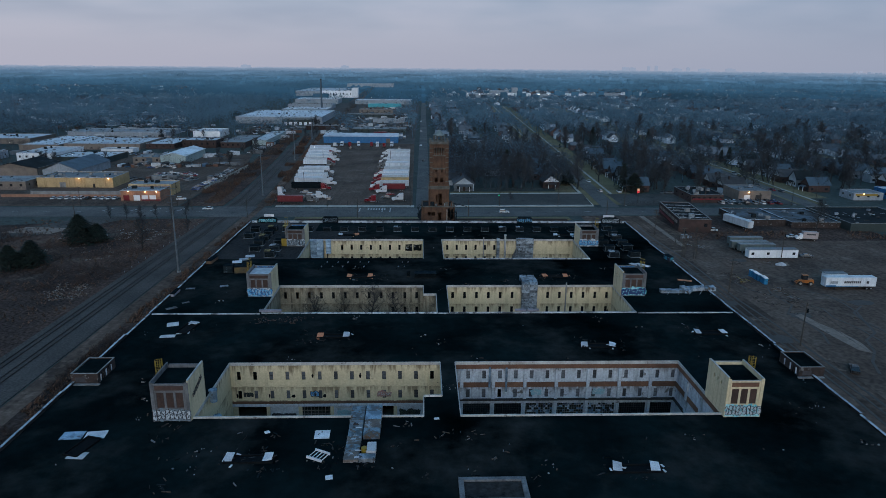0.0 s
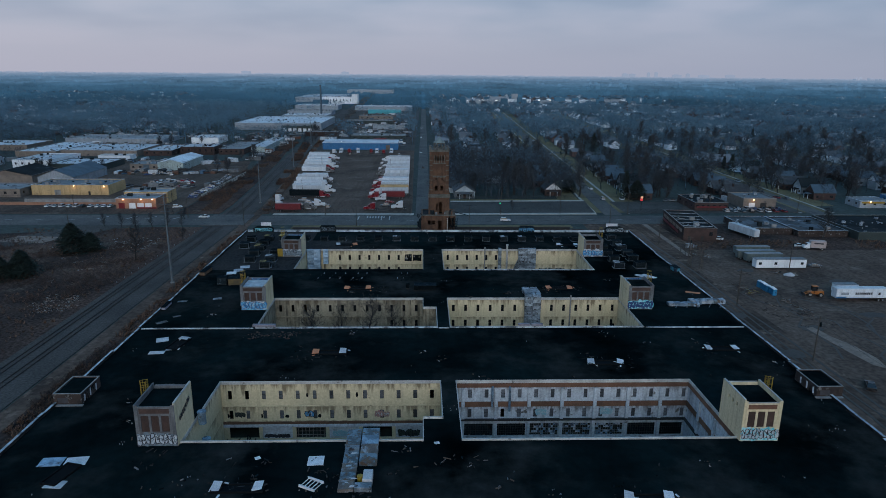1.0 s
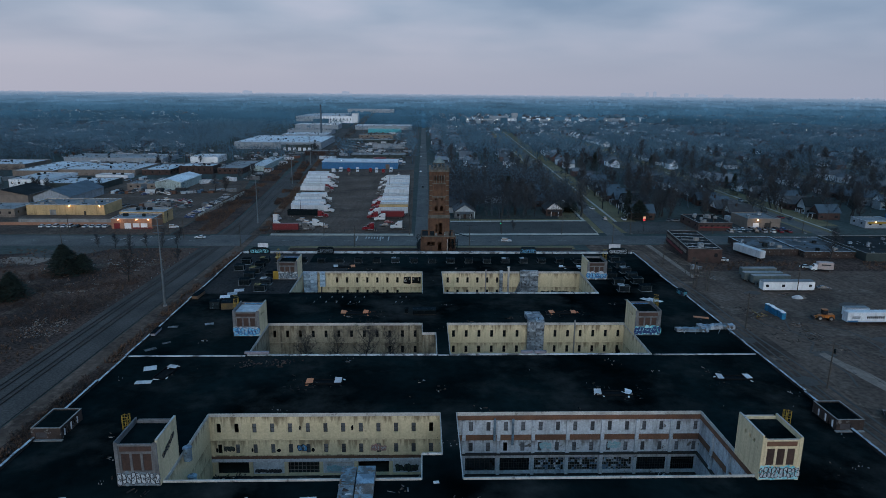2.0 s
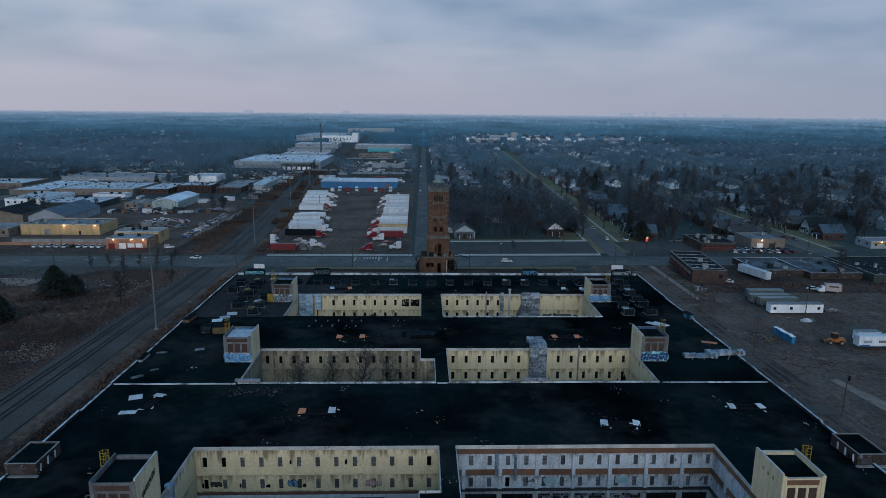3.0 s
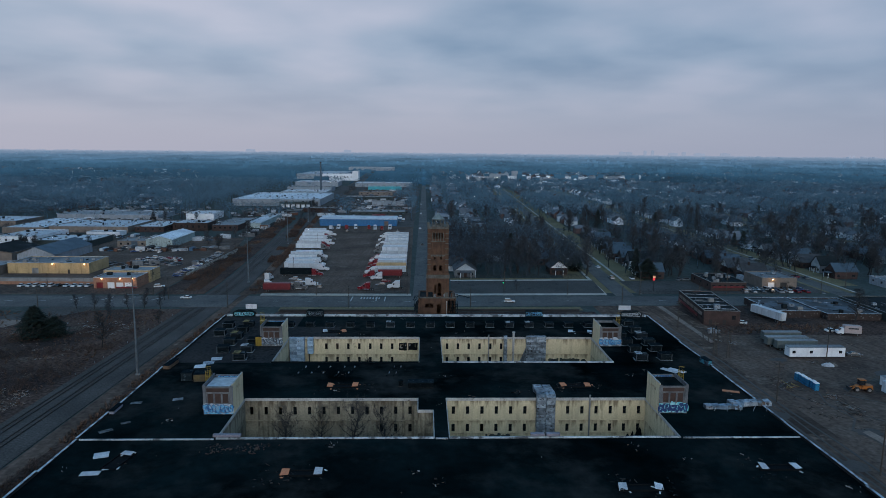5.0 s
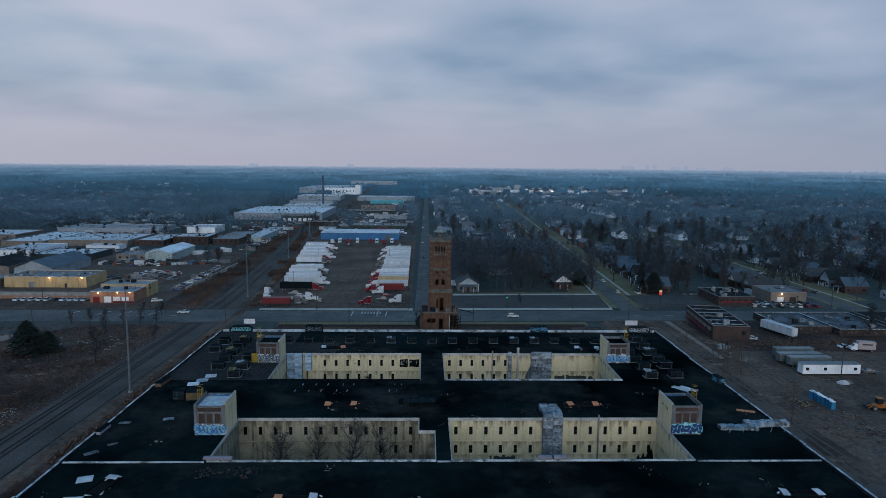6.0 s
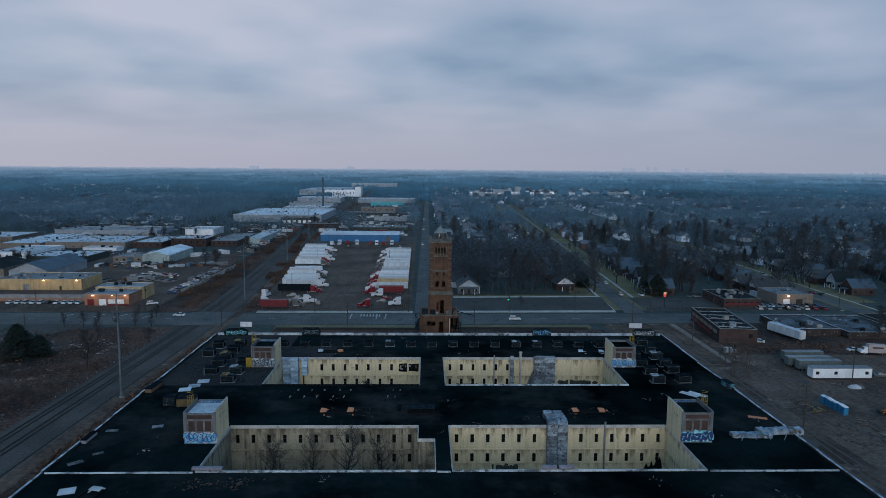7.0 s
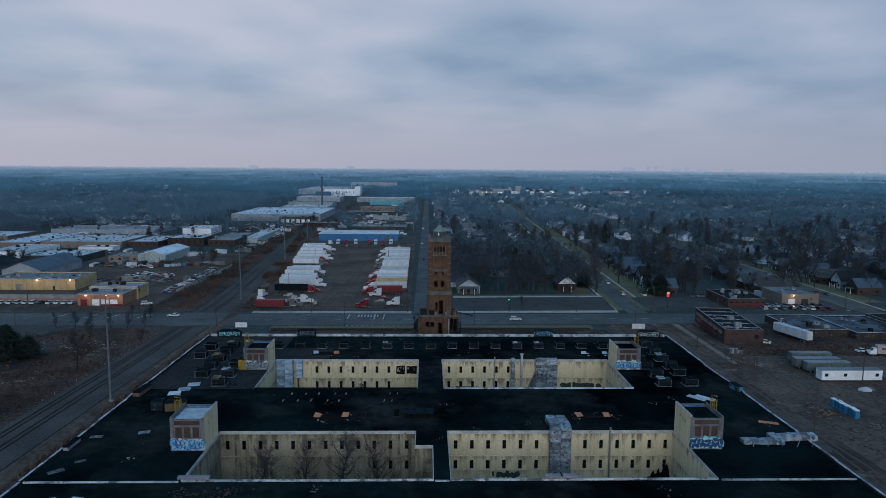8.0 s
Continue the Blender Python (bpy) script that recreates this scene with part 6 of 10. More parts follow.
def flat_building(x0, y0, x1, y1, h, wall, roof, label, category="warehouse", doors=(), wins=0, units=0, seed=0, bays=0, group="", sides=True):
    """A flat-roofed block with parapet, doors and windows in its south and side walls, plant on the roof. doors: (u, width, height, material)."""
    r = random.Random(seed or int(abs(x0) * 7 + y0))
    h *= 0.72 if x1 < -125 and 430 < y0 < 700 else 1.0
    FOOT.append((x0 - 5, y0 - (26 if y0 < 600 else 75), x1 + 5, y1 + 3))
    b = thing("commercial_building" if category != "warehouse" else "warehouse", ((x0 + x1) / 2, (y0 + y1) / 2, 0), label, category, group)
    holes = [(x0 + u, x0 + u + w, 0.0, hh) for u, w, hh, _ in doors]
    ws = []
    if wins:
        for i in range(wins):
            c = x0 + (i + 0.5) * (x1 - x0) / wins
            if all(c + 0.9 < a or c - 0.9 > e for a, e, _, _ in holes):
                ws.append((c - 0.7, c + 0.7, h * 0.42, h * 0.7))
    part("front_wall", pierced(Geo(), "x", x0, x1, 0, h, y0, y0 + 0.3, holes + ws), wall, b, world=True)
    part("back_wall", Geo().box(x0, y1 - 0.3, 0, x1, y1, h), wall, b, world=True)
    for a in (x0, x1 - 0.3):
        sw = []
        if sides and wins:
            n = max(2, int((y1 - y0) / 6))
            sw = [(y0 + (i + 0.5) * (y1 - y0) / n - 0.7, y0 + (i + 0.5) * (y1 - y0) / n + 0.7, h * 0.42, h * 0.7) for i in range(n)]
        part("side_wall", pierced(Geo(), "y", y0 + 0.3, y1 - 0.3, 0, h, a, a + 0.3, sw), wall, b, world=True)
        for w in sw:
            part("window", Geo().box(a + 0.1, w[0], w[2], a + 0.18, w[1], w[3]), CARGLASS, b, world=True)
    for (u, w, hh, mt) in doors:
        part("door", Geo().box(x0 + u, y0 + 0.1, 0, x0 + u + w, y0 + 0.2, hh), mt, b, world=True)
    for w in ws:
        part("window", Geo().box(w[0], y0 + 0.1, w[2], w[1], y0 + 0.2, w[3]), CARGLASS, b, world=True)
    part("roof", Geo().box(x0 + 0.3, y0 + 0.3, h - 0.5, x1 - 0.3, y1 - 0.3, h - 0.3), roof, b, world=True)
    cp = Geo()
    for q in ((x0 - 0.06, y0 - 0.06, x1 + 0.06, y0 + 0.36), (x0 - 0.06, y1 - 0.36, x1 + 0.06, y1 + 0.06), (x0 - 0.06, y0 + 0.36, x0 + 0.36, y1 - 0.36), (x1 - 0.36, y0 + 0.36, x1 + 0.06, y1 - 0.36)):
        cp.box(q[0], q[1], h, q[2], q[3], h + 0.12)
    part("coping", cp, GREYCONC if wall in (REDBRICK, TANBRICK, GREENWALL) else COPING, b, world=True)
    for i in range(bays):
        x = x0 + (i + 0.5) * (x1 - x0) / bays
        part("pilaster", Geo().box(x - 0.25, y0 - 0.12, 0, x + 0.25, y0, h), wall, b, world=True)
    if (x1 - x0) * (y1 - y0) > 300:
        bits = Geo()
        for i in range(min(160, int((x1 - x0) * (y1 - y0) / (45 if y0 < 700 else 28)))):
            x, y = r.uniform(x0 + 1, x1 - 3.5), r.uniform(y0 + 1, y1 - 3)
            sx, sy = r.choice(((0.3, 0.3), (0.5, 0.5), (1.0, 0.7), (0.2, 2.2), (2.4, 0.2)))
            bits.box(x, y, h - 0.3, x + sx, y + sy, h + r.uniform(-0.15, 0.3), r.randrange(4))
        part("roof_clutter", bits, [GREYCONC, ROOFDARK, STEEL, CHASSIS], b, "small vents, pipes and hatches", kind="stuff", world=True)
    BUILT.append((x0, y0, x1, y1))
    for i in range(units):
        x, y = r.uniform(x0 + 2, x1 - 4), r.uniform(y0 + 2, y1 - 3)
        s = r.uniform(1.0, 2.2)
        part("roof_unit", Geo().cbox(x, y, h - 0.3, x + s, y + s * 0.8, h + r.uniform(0.5, 1.3), 0.06), r.choice((GREYCONC, STEEL, ROOFDARK)), b, world=True)
    return b


def gable_building(x0, y0, x1, y1, h, ridge, wall, roof, label, along="y", category="warehouse"):
    b = thing("gabled_shed", ((x0 + x1) / 2, (y0 + y1) / 2, 0), label, category)
    part("body", Geo().box(x0, y0, 0, x1, y1, h), wall, b, world=True)
    if along == "y":
        xm = (x0 + x1) / 2
        part("gable_end", Geo().extrude_y([(x0, h), (x1, h), (xm, ridge)], y0, y0 + 0.3), wall, b, world=True)
        part("gable_end", Geo().extrude_y([(x0, h), (x1, h), (xm, ridge)], y1 - 0.3, y1), wall, b, world=True)
        part("roof", Geo().extrude_y([(x0 - 0.5, h - 0.2), (x0 - 0.4, h - 0.05 - 0.2), (xm, ridge), (x1 + 0.4, h - 0.25), (x1 + 0.5, h - 0.2), (xm, ridge + 0.25)], y0 - 0.4, y1 + 0.4), roof, b, world=True)
    else:
        ym = (y0 + y1) / 2
        for a in (x0, x1 - 0.3):
            part("gable_end", Geo().extrude_x([(y0, h), (y1, h), (ym, ridge)], a, a + 0.3), wall, b, world=True)
        part("roof", Geo().extrude_x([(y0 - 0.5, h - 0.2), (y0 - 0.4, h - 0.25), (ym, ridge), (y1 + 0.4, h - 0.25), (y1 + 0.5, h - 0.2), (ym, ridge + 0.25)], x0 - 0.4, x1 + 0.4), roof, b, world=True)
    n = int((y1 - y0) / 4)
    for i in range(n):
        y = y0 + (i + 0.5) * (y1 - y0) / n
        part("post", Geo().box(x1, y - 0.12, 0, x1 + 0.1, y + 0.12, h - 0.3), wall, b, world=True)
    return b


def wall_lamp(x, y, z, power=75, mt=LAMP_WARM, colour=(1.0, 0.6, 0.28)):
    lp = thing("wall_lamp", (x, y, z - 0.3), "lit warm wall lamp on a building", "lamp", "wall lamps")
    part("bracket", Geo().box(-0.08, -0.1, 0.2, 0.08, 0.6, 0.3), CHASSIS, lp)
    part("lens", Geo().cbox(-0.28, -0.35, 0.05, 0.28, -0.05, 0.35, 0.05), mt, lp, "glowing lens")
    ld = bpy.data.lights.new("wall_light", "POINT")
    ld.energy, ld.color, ld.shadow_soft_size = power, colour, 0.3
    lo = new("light", ld)
    lo.parent = lp
    lo.location = (0, -0.7, 0.1)


# west of the railway
flat_building(-151, 323, -131.5, 336, 5.2, ORANGEWALL, ROOFGREY, "salmon-painted garage with red and white roller doors", "garage", ((1.2, 3.0, 2.9, REDPAINT), (6.2, 3.2, 3.0, WHITEMETAL), (10.2, 3.2, 2.9, WHITEMETAL), (14.0, 3.2, 2.9, WHITEMETAL)), seed=2, units=3)
part("red_skirt", Geo().box(-141, 322.93, 0, -131.6, 322.99, 0.9), REDPAINT, thing("painted_band", (-135, 323, 0), "red painted band on a garage wall", "band", kind="structure"), world=True)
for x in (-147, -138.5, -133):
    wall_lamp(x, 322.5, 4.9)
flat_building(-153, 337, -131, 349, 6.0, YELLOWWALL, ROOFGREY, "ochre block garage wing with grey roof", "garage", units=4, seed=3)
flat_building(-212, 359, -171, 380, 5.6, YELLOWWALL, ROOFGREY, "long ochre-painted block building with grey roof", "warehouse", ((12, 3.4, 3.0, GREYCONC), (30, 1.2, 2.2, CHASSIS)), units=6, seed=4)
wall_lamp(-189, 358.5, 5.3, 90)
wall_lamp(-173, 358.5, 5.3, 80)
flat_building(-240, 352, -214, 372, 4.5, TANBRICK, ROOFGREY, "tan brick block with flat roof", wins=5, seed=5)
b_wall = thing("yard_wall", (-172, 330, 0), "long ochre and grey yard wall", "wall", kind="structure")
part("wall", Geo().cbox(-215, 331.5, 0, -151.2, 332.0, 1.6, 0.03), ORANGEWALL, b_wall, world=True)
part("wall_top", Geo().cbox(-200, 331.45, 1.6, -151.2, 332.05, 3.3, 0.03), GREYCONC, b_wall, world=True)
gable_building(-226, 390, -205.5, 432, 5.0, 9.0, GREYWALL, SLATE, "long grey shed with slate-blue gabled roof")
gable_building(-262, 395, -232, 425, 5.0, 8.0, TANBRICK, ROOFDARK, "tan brick shed with dark gabled roof")
flat_building(-199, 451, -180.5, 470, 6.0, TANBRICK, ROOFGREY, "beige block building with grey roof", doors=((9, 4, 4, SLATE),), wins=4, seed=6, units=2)
gable_building(-180, 450, -163, 492, 5.6, 7.4, MINTWALL, ROOFWHITE, "pale mint metal building with white low-gabled roof")
flat_building(-254, 452, -216, 482, 5.8, GREENWALL, ROOFWHITE, "dark green warehouse with pale roof", doors=((18, 4, 4, WHITEMETAL),), units=5, seed=7)
flat_building(-283, 461, -256, 500, 7.5, WHITEMETAL, ROOFWHITE, "white two-storey industrial block", wins=6, units=4, seed=8)
flat_building(-316, 520, -285, 590, 6.0, TANBRICK, ROOFWHITE, "wide tan warehouse with pale roof", bays=6, units=6, seed=9)
flat_building(-284, 525, -225, 575, 6.5, TANBRICK, ROOFWHITE, "wide brick warehouse with pale roof", bays=10, units=8, seed=10)
flat_building(-246, 505, -222, 516, 4.5, WHITEMETAL, ROOFWHITE, "low white flat-roofed building", units=2, seed=11)
flat_building(-222, 530, -200, 575, 6.0, REDBRICK, ROOFWHITE, "dark brick plant with pale roof", wins=4, units=4, seed=12)
flat_building(-196, 538, -169, 560, 9.0, REDBRICK, ROOFWHITE, "red brick industrial block", wins=6, units=5, seed=13, bays=5)
flat_building(-166, 540, -146, 600, 6.5, REDBRICK, ROOFGREY, "brick workshop with large windows", wins=5, units=4, seed=14)
flat_building(-145, 560, -133, 640, 6.0, MINTWALL, ROOFWHITE, "long mint-grey shed beside the railway", units=3, seed=15)
flat_building(-215, 620, -190, 650, 8.0, WHITEMETAL, ROOFWHITE, "white flat-roofed industrial building", units=3, seed=16)
flat_building(-340, 440, -300, 480, 6.0, GREYWALL, ROOFGREY, "grey flat-roofed metal warehouse", wins=6, units=4, seed=17)
flat_building(-330, 620, -240, 660, 6.0, GREYWALL, ROOFGREY, "low grey factory hall", bays=12, units=8, seed=18)
flat_building(-400, 560, -330, 600, 6.5, TANBRICK, ROOFWHITE, "tan factory hall with pale roof", bays=9, units=6, seed=19)
# big pale warehouses along the railway
flat_building(-217, 772, -118, 892, 8.0, GREYWALL, ROOFWHITE, "very large pale grey warehouse with white roof", units=14, bays=16, seed=20)
flat_building(-160, 754, -128, 771.5, 6.5, GREENWALL, ROOFGREY, "dark loading dock wing", doors=tuple((2 + i * 5.6, 3.6, 3.6, WHITEMETAL) for i in range(6)), seed=21)
flat_building(-196, 930, -134, 985, 7.0, GREYWALL, ROOFWHITE, "large pale warehouse among trees", units=10, seed=22)
flat_building(-210, 1040, -142, 1085, 7.0, GREYWALL, ROOFGREY, "large grey warehouse among trees", units=8, seed=23)
flat_building(-225, 1180, -150, 1240, 8.2, GREYWALL, ROOFWHITE, "large pale factory hall", units=6, seed=24)
flat_building(-214, 1420, -150, 1450, 14.0, WHITEMETAL, ROOFWHITE, "tall white factory block with window bands", wins=9, units=4, seed=25)
flat_building(-150, 1415, -138, 1450, 20.0, WHITEMETAL, ROOFWHITE, "white stair tower of the factory", seed=26)
flat_building(-280, 1480, -180, 1700, 11.0, GREYWALL, ROOFWHITE, "distant pale factory hall", units=10, seed=27)
flat_building(-230, 2050, -90, 2120, 12.0, GREYWALL, ROOFWHITE, "distant long factory hall", units=6, seed=28)
stack = thing("smokestack", (-146, 962, 0), "tall grey steel smokestack", "chimney")
part("shaft", Geo().cyl(0, 0, 0, 46, 1.5, 1.1, 12), SLATE, stack)
part("rim", Geo().cyl(0, 0, 46, 47, 1.35, 1.35, 12), CHASSIS, stack)
# behind the truck yard
blue = thing("blue_shed", (-55, 590, 0), "long blue corrugated shed with pale roof edge", "shed")
part("wall", pierced(Geo(), "x", -88, -22.5, 0, 5.8, 580, 580.3, [(-33, -29.5, 0, 4.2)]), BLUEMETAL, blue, world=True)
ribs = Geo()
for x in range(-87, -23, 1):
    if not -33.4 < x < -29.2:
        ribs.box(x, 579.9, 0, x + 0.25, 580.0, 5.8)
part("corrugation", ribs, BLUEMETAL, blue, kind="stuff", world=True)
part("side_wall", Geo().box(-88, 580.3, 0, -87.7, 600, 5.8), BLUEMETAL, blue, world=True)
part("side_wall", Geo().box(-22.8, 580.3, 0, -22.5, 600, 5.8), BLUEMETAL, blue, world=True)
part("roof", Geo().extrude_x([(579.6, 5.8), (600.4, 6.6), (600.4, 7.0), (579.6, 6.1)], -88.4, -22.1), ROOFWHITE, blue, world=True)
part("door", Geo().box(-33, 580.1, 0, -29.5, 580.2, 4.2), TANBRICK, blue, "tan roller door", world=True)
flat_building(-72, 664, -18, 690, 4.5, GREENWALL, ROOFGREY, "grey flat-roofed metal workshop", wins=8, units=6, seed=30)
flat_building(-60, 790, -22, 806, 4.5, GREYWALL, ROOFGREY, "long grey low building", bays=8, units=4, seed=31)
flat_building(-100, 870, -40, 892, 4.5, GREENWALL, ROOFGREY, "grey low works beside the railway", wins=6, units=6, seed=32)
flat_building(-90, 1090, -36, 1112, 6.0, TEALMETAL, TEALMETAL, "teal-clad long metal building", seed=33)
flat_building(-124, 700, -90, 716, 4.5, REDBRICK, ROOFGREY, "tan works beside the railway", bays=6, units=4, seed=34)
flat_building(-92, 960, -44, 982, 5.0, TANBRICK, ROOFGREY, "tan works with pale roof", wins=6, units=4, seed=35)
flat_building(-120, 1180, -20, 1230, 7.0, GREYWALL, ROOFWHITE, "grey low works with pale roof", units=6, seed=36)

# east of the factory
mb = flat_building(106.8, 260, 120.0, 296, 5.6, REDBRICK, ROOFDARK, "brown brick shop building with red-painted band", "shop", ((2, 1.2, 2.2, CHASSIS), (7, 1.2, 2.2, CHASSIS)), wins=3, units=2, seed=40)
part("painted_band", Geo().box(106.66, 268, 1.3, 106.79, 295.5, 2.4), REDPAINT, mb, "red painted band", world=True)
for i in range(6):
    part("wall_panel", Geo().box(106.7, 262.5 + i * 5.5, 3.0, 106.79, 267 + i * 5.5, 4.3), TANBRICK, mb, "tan brick infill", world=True)
for i in range(5):
    part("roof_joist", Geo().box(107.5, 264 + i * 6.4, 5.3, 119.4, 264.25 + i * 6.4, 5.62), STEEL, mb, "exposed roof joist", world=True)
mb.matrix_basis = pose(115.2, 278.5, 0, 0, 0, -7)
flat_building(136, 322, 153, 345, 4.2, REDBRICK, ROOFDARK, "low dark diner with roof plant", "diner", wins=6, units=13, seed=41)
part("lit_strip", Geo().box(137, 321.9, 1.6, 152, 321.98, 2.3), REDPAINT, thing("shop_window_strip", (144, 322, 0), "dull red diner fascia strip", "shop window"), world=True)
flat_building(163, 327, 180, 345, 5.4, TANBRICK, ROOFGREY, "tan brick garage with roller doors", "garage", ((3, 3.2, 3.2, WHITEMETAL), (9, 3.2, 3.2, CHASSIS)), seed=42, units=2)
wall_lamp(168, 326.6, 4.9, 130)
flat_building(139, 272, 158, 296, 2.9, SHEDBRICK, WETROOF, "derelict low block with wet dark roof", wins=0, units=3, seed=43)
flat_building(158.4, 268, 180, 296, 2.7, SHEDBRICK, WETROOF, "derelict low block with patched roof", units=4, seed=44)
flat_building(180.5, 262, 215, 296, 3.6, GREENWALL, ROOFDARK, "dark green low workshop", units=4, seed=45)
flat_building(226, 330, 242, 342, 3.8, GREYWALL, ROOFGREY, "pale shop with a yellow fascia and grey roof", "shop", wins=3, seed=46)
flat_building(246, 324, 275, 344, 5.0, BLUEMETAL, ROOFWHITE, "blue-fronted shop with pale roof", "shop", wins=4, seed=47)
part("fascia", Geo().box(227, 329.85, 2.4, 239, 329.95, 3.3), YELLOW, thing("shop_fascia", (233, 329.9, 2.4), "yellow painted shop fascia board", "fascia", kind="structure"), world=True)
wall_lamp(231, 329.5, 3.5, 30)
flat_building(225, 262, 262, 292, 5.0, TANBRICK, ROOFGREY, "tan low brick workshop", wins=4, units=3, seed=48)
# a strip of far shops with lights
for i, (x, w, y, hgt) in enumerate(((60, 46, 1520, 6.0), (118, 58, 1505, 7.0), (182, 66, 1530, 8.0), (254, 48, 1512, 6.5), (330, 60, 1560, 6.0), (396, 74, 1575, 7.0), (476, 52, 1600, 6.0), (150, 80, 1640, 9.0))):
    flat_building(x, y, x + w, y + 30, hgt, (WHITEMETAL, GREYWALL)[i % 2], (ROOFWHITE, ROOFGREY)[i % 3 == 2], "distant long pale retail building", "shop", seed=60 + i, units=3)
sheet("car_park", [(95, 1340), (300, 1340), (520, 1440), (530, 1512), (95, 1512)], 0.4, PAVING, "distant pale parking lot", "lot")
flat_building(208, 1560, 222, 1575, 19, GREYWALL, ROOFWHITE, "distant white slab block", "block", seed=80)
far_lights = Geo()
r = random.Random(77)
for i in range(26):
    x, y = r.uniform(90, 480), r.uniform(1490, 1512)
    far_lights.cbox(x, y, 6.2, x + 0.8, y + 0.5, 6.9, 0.1)
solo("shop_lights", far_lights, LAMP_WHITE, "distant warm shop and lot lamps", "lamps", kind="stuff")
town_lights = Geo()
for i in range(90):
    y = r.uniform(420, 1900)
    x = r.uniform(-0.65, 0.7) * y
    if abs(x) < 30:
        continue
    z, s = rise(x, y) + r.uniform(4, 9), 0.1 + y * 0.00012
    town_lights.cbox(x, y, z, x + s, y + s, z + s, s * 0.2)
solo("town_lights", town_lights, LAMP_WHITE, "scattered small lit lamps of the town", "lamps", kind="stuff")


# ---- houses ----
def build_house(v):
    """A small gabled house, front to the west: walls, roof, porch, windows, chimney."""
    wall, roof, label = ((SIDING, SHINGLE, "pale-sided bungalow with dark shingle roof"), (REDBRICK, SHINGLE, "dark brick bungalow with gabled shingle roof"), (SIDING, SLATE, "grey clapboard house with blue-grey roof"), (REDBRICK, SLATE, "brown brick house with blue-grey roof"), (SIDING, ROOFDARK, "pale house with dark steep roof"))[v]
    h = thing("house", (0, 0, 0), label, "house", "houses of the neighbourhood")
    L, Wd, H, R = ((12, 8, 3.4, 6.6), (13, 9, 3.6, 7.4), (11, 8, 5.2, 8.6), (12, 9, 4.0, 7.6), (10, 8, 4.6, 8.8))[v]
    holes = [(-L / 2 + 1.2, -L / 2 + 2.6, 1.0, 2.3), (L / 2 - 3.0, L / 2 - 1.2, 1.0, 2.3)]
    part("front_wall", pierced(Geo(), "y", -Wd / 2 + 0.2, Wd / 2 - 0.2, 0, H, -L / 2, -L / 2 + 0.2, [(-0.5, 0.5, 0, 2.1), (-Wd / 2 + 1, -Wd / 2 + 2.4, 1, 2.3), (Wd / 2 - 2.4, Wd / 2 - 1, 1, 2.3)]), wall, h)
    part("back_wall", Geo().box(L / 2 - 0.2, -Wd / 2 + 0.2, 0, L / 2, Wd / 2 - 0.2, H), wall, h)
    for s in (-1, 1):
        y = -Wd / 2 if s < 0 else Wd / 2 - 0.2
        part("side_wall", pierced(Geo(), "x", -L / 2, L / 2, 0, H, y, y + 0.2, holes), wall, h)
        for q in holes:
            part("window", Geo().box(q[0], y + 0.06, q[2], q[1], y + 0.12, q[3]), CARGLASS, h)
        part("gable", Geo().extrude_x([(-Wd / 2, H), (Wd / 2, H), (0, R)], -L / 2 if s < 0 else L / 2 - 0.2, -L / 2 + 0.2 if s < 0 else L / 2), WHITEMETAL if v in (1, 2) else wall, h)
    k = 0.5
    sl = (R - H) / (Wd / 2)
    part("roof", Geo().extrude_x([(-Wd / 2 - k, H - k * sl), (0, R), (Wd / 2 + k, H - k * sl), (Wd / 2 + k, H - k * sl + 0.25), (0, R + 0.28), (-Wd / 2 - k, H - k * sl + 0.25)], -L / 2 - 0.45, L / 2 + 0.45), roof, h)
    for y in (-Wd / 2 + 1, Wd / 2 - 2.4):
        part("window", Geo().box(-L / 2 + 0.06, y, 1, -L / 2 + 0.12, y + 1.4, 2.3), CARGLASS, h)
    part("door", Geo().box(-L / 2 + 0.05, -0.5, 0, -L / 2 + 0.12, 0.5, 2.1), BOARD, h)
    part("porch_roof", Geo().extrude_y([(-L / 2 - 2.2, 2.5), (-L / 2, 2.9), (-L / 2, 3.1), (-L / 2 - 2.3, 2.7)], -2.2, 2.2), roof, h)
    for y in (-2.0, 2.0):
        part("porch_post", Geo().box(-L / 2 - 2.1, y - 0.1, 0, -L / 2 - 1.9, y + 0.1, 2.55), WHITEMETAL, h)
    part("chimney", Geo().cbox(1.5, 0.6, H, 2.3, 1.4, R + 0.9, 0.04), REDBRICK, h)
    return h


HOUSES = [build_house(v) for v in range(5)]
hr = random.Random(9)
spots = []
for si, (sx, sy, sl, se) in enumerate(STREETS):
    for side in (-1, 1):
        y = sy + (52 if side < 0 and si == 0 else 44)
        while y < se:
            if not (550 < y < 592 or 790 < y < 830):
                spots.append((sx + sl * (y - sy) + side * hr.uniform(24, 27), y, 180 if side < 0 else 0))
            y += hr.uniform(13.5, 17)
for sx in (18, 44):
    y = 374
    while y < 1150:
        spots.append((sx + hr.uniform(-2, 2), y, 0 if sx < 30 else 180))
        y += hr.uniform(15, 19)
spots.sort(key=lambda s: s[1] + abs(s[0]) * 0.3)
near_spots, far_spots = spots[:72], spots[72:]
near_spots = [s for s in near_spots if not (30 < s[0] < 62 and s[1] < 395) and math.hypot(s[0] - 72, s[1] - 368) > 14 and math.hypot(s[0] - 22, s[1] - 361) > 14]
for x, y, a in near_spots:
    put(HOUSES[hr.choice((0, 1, 1, 1, 2, 3, 3, 4))], x, y, a + hr.uniform(-1.5, 1.5), 0.05)
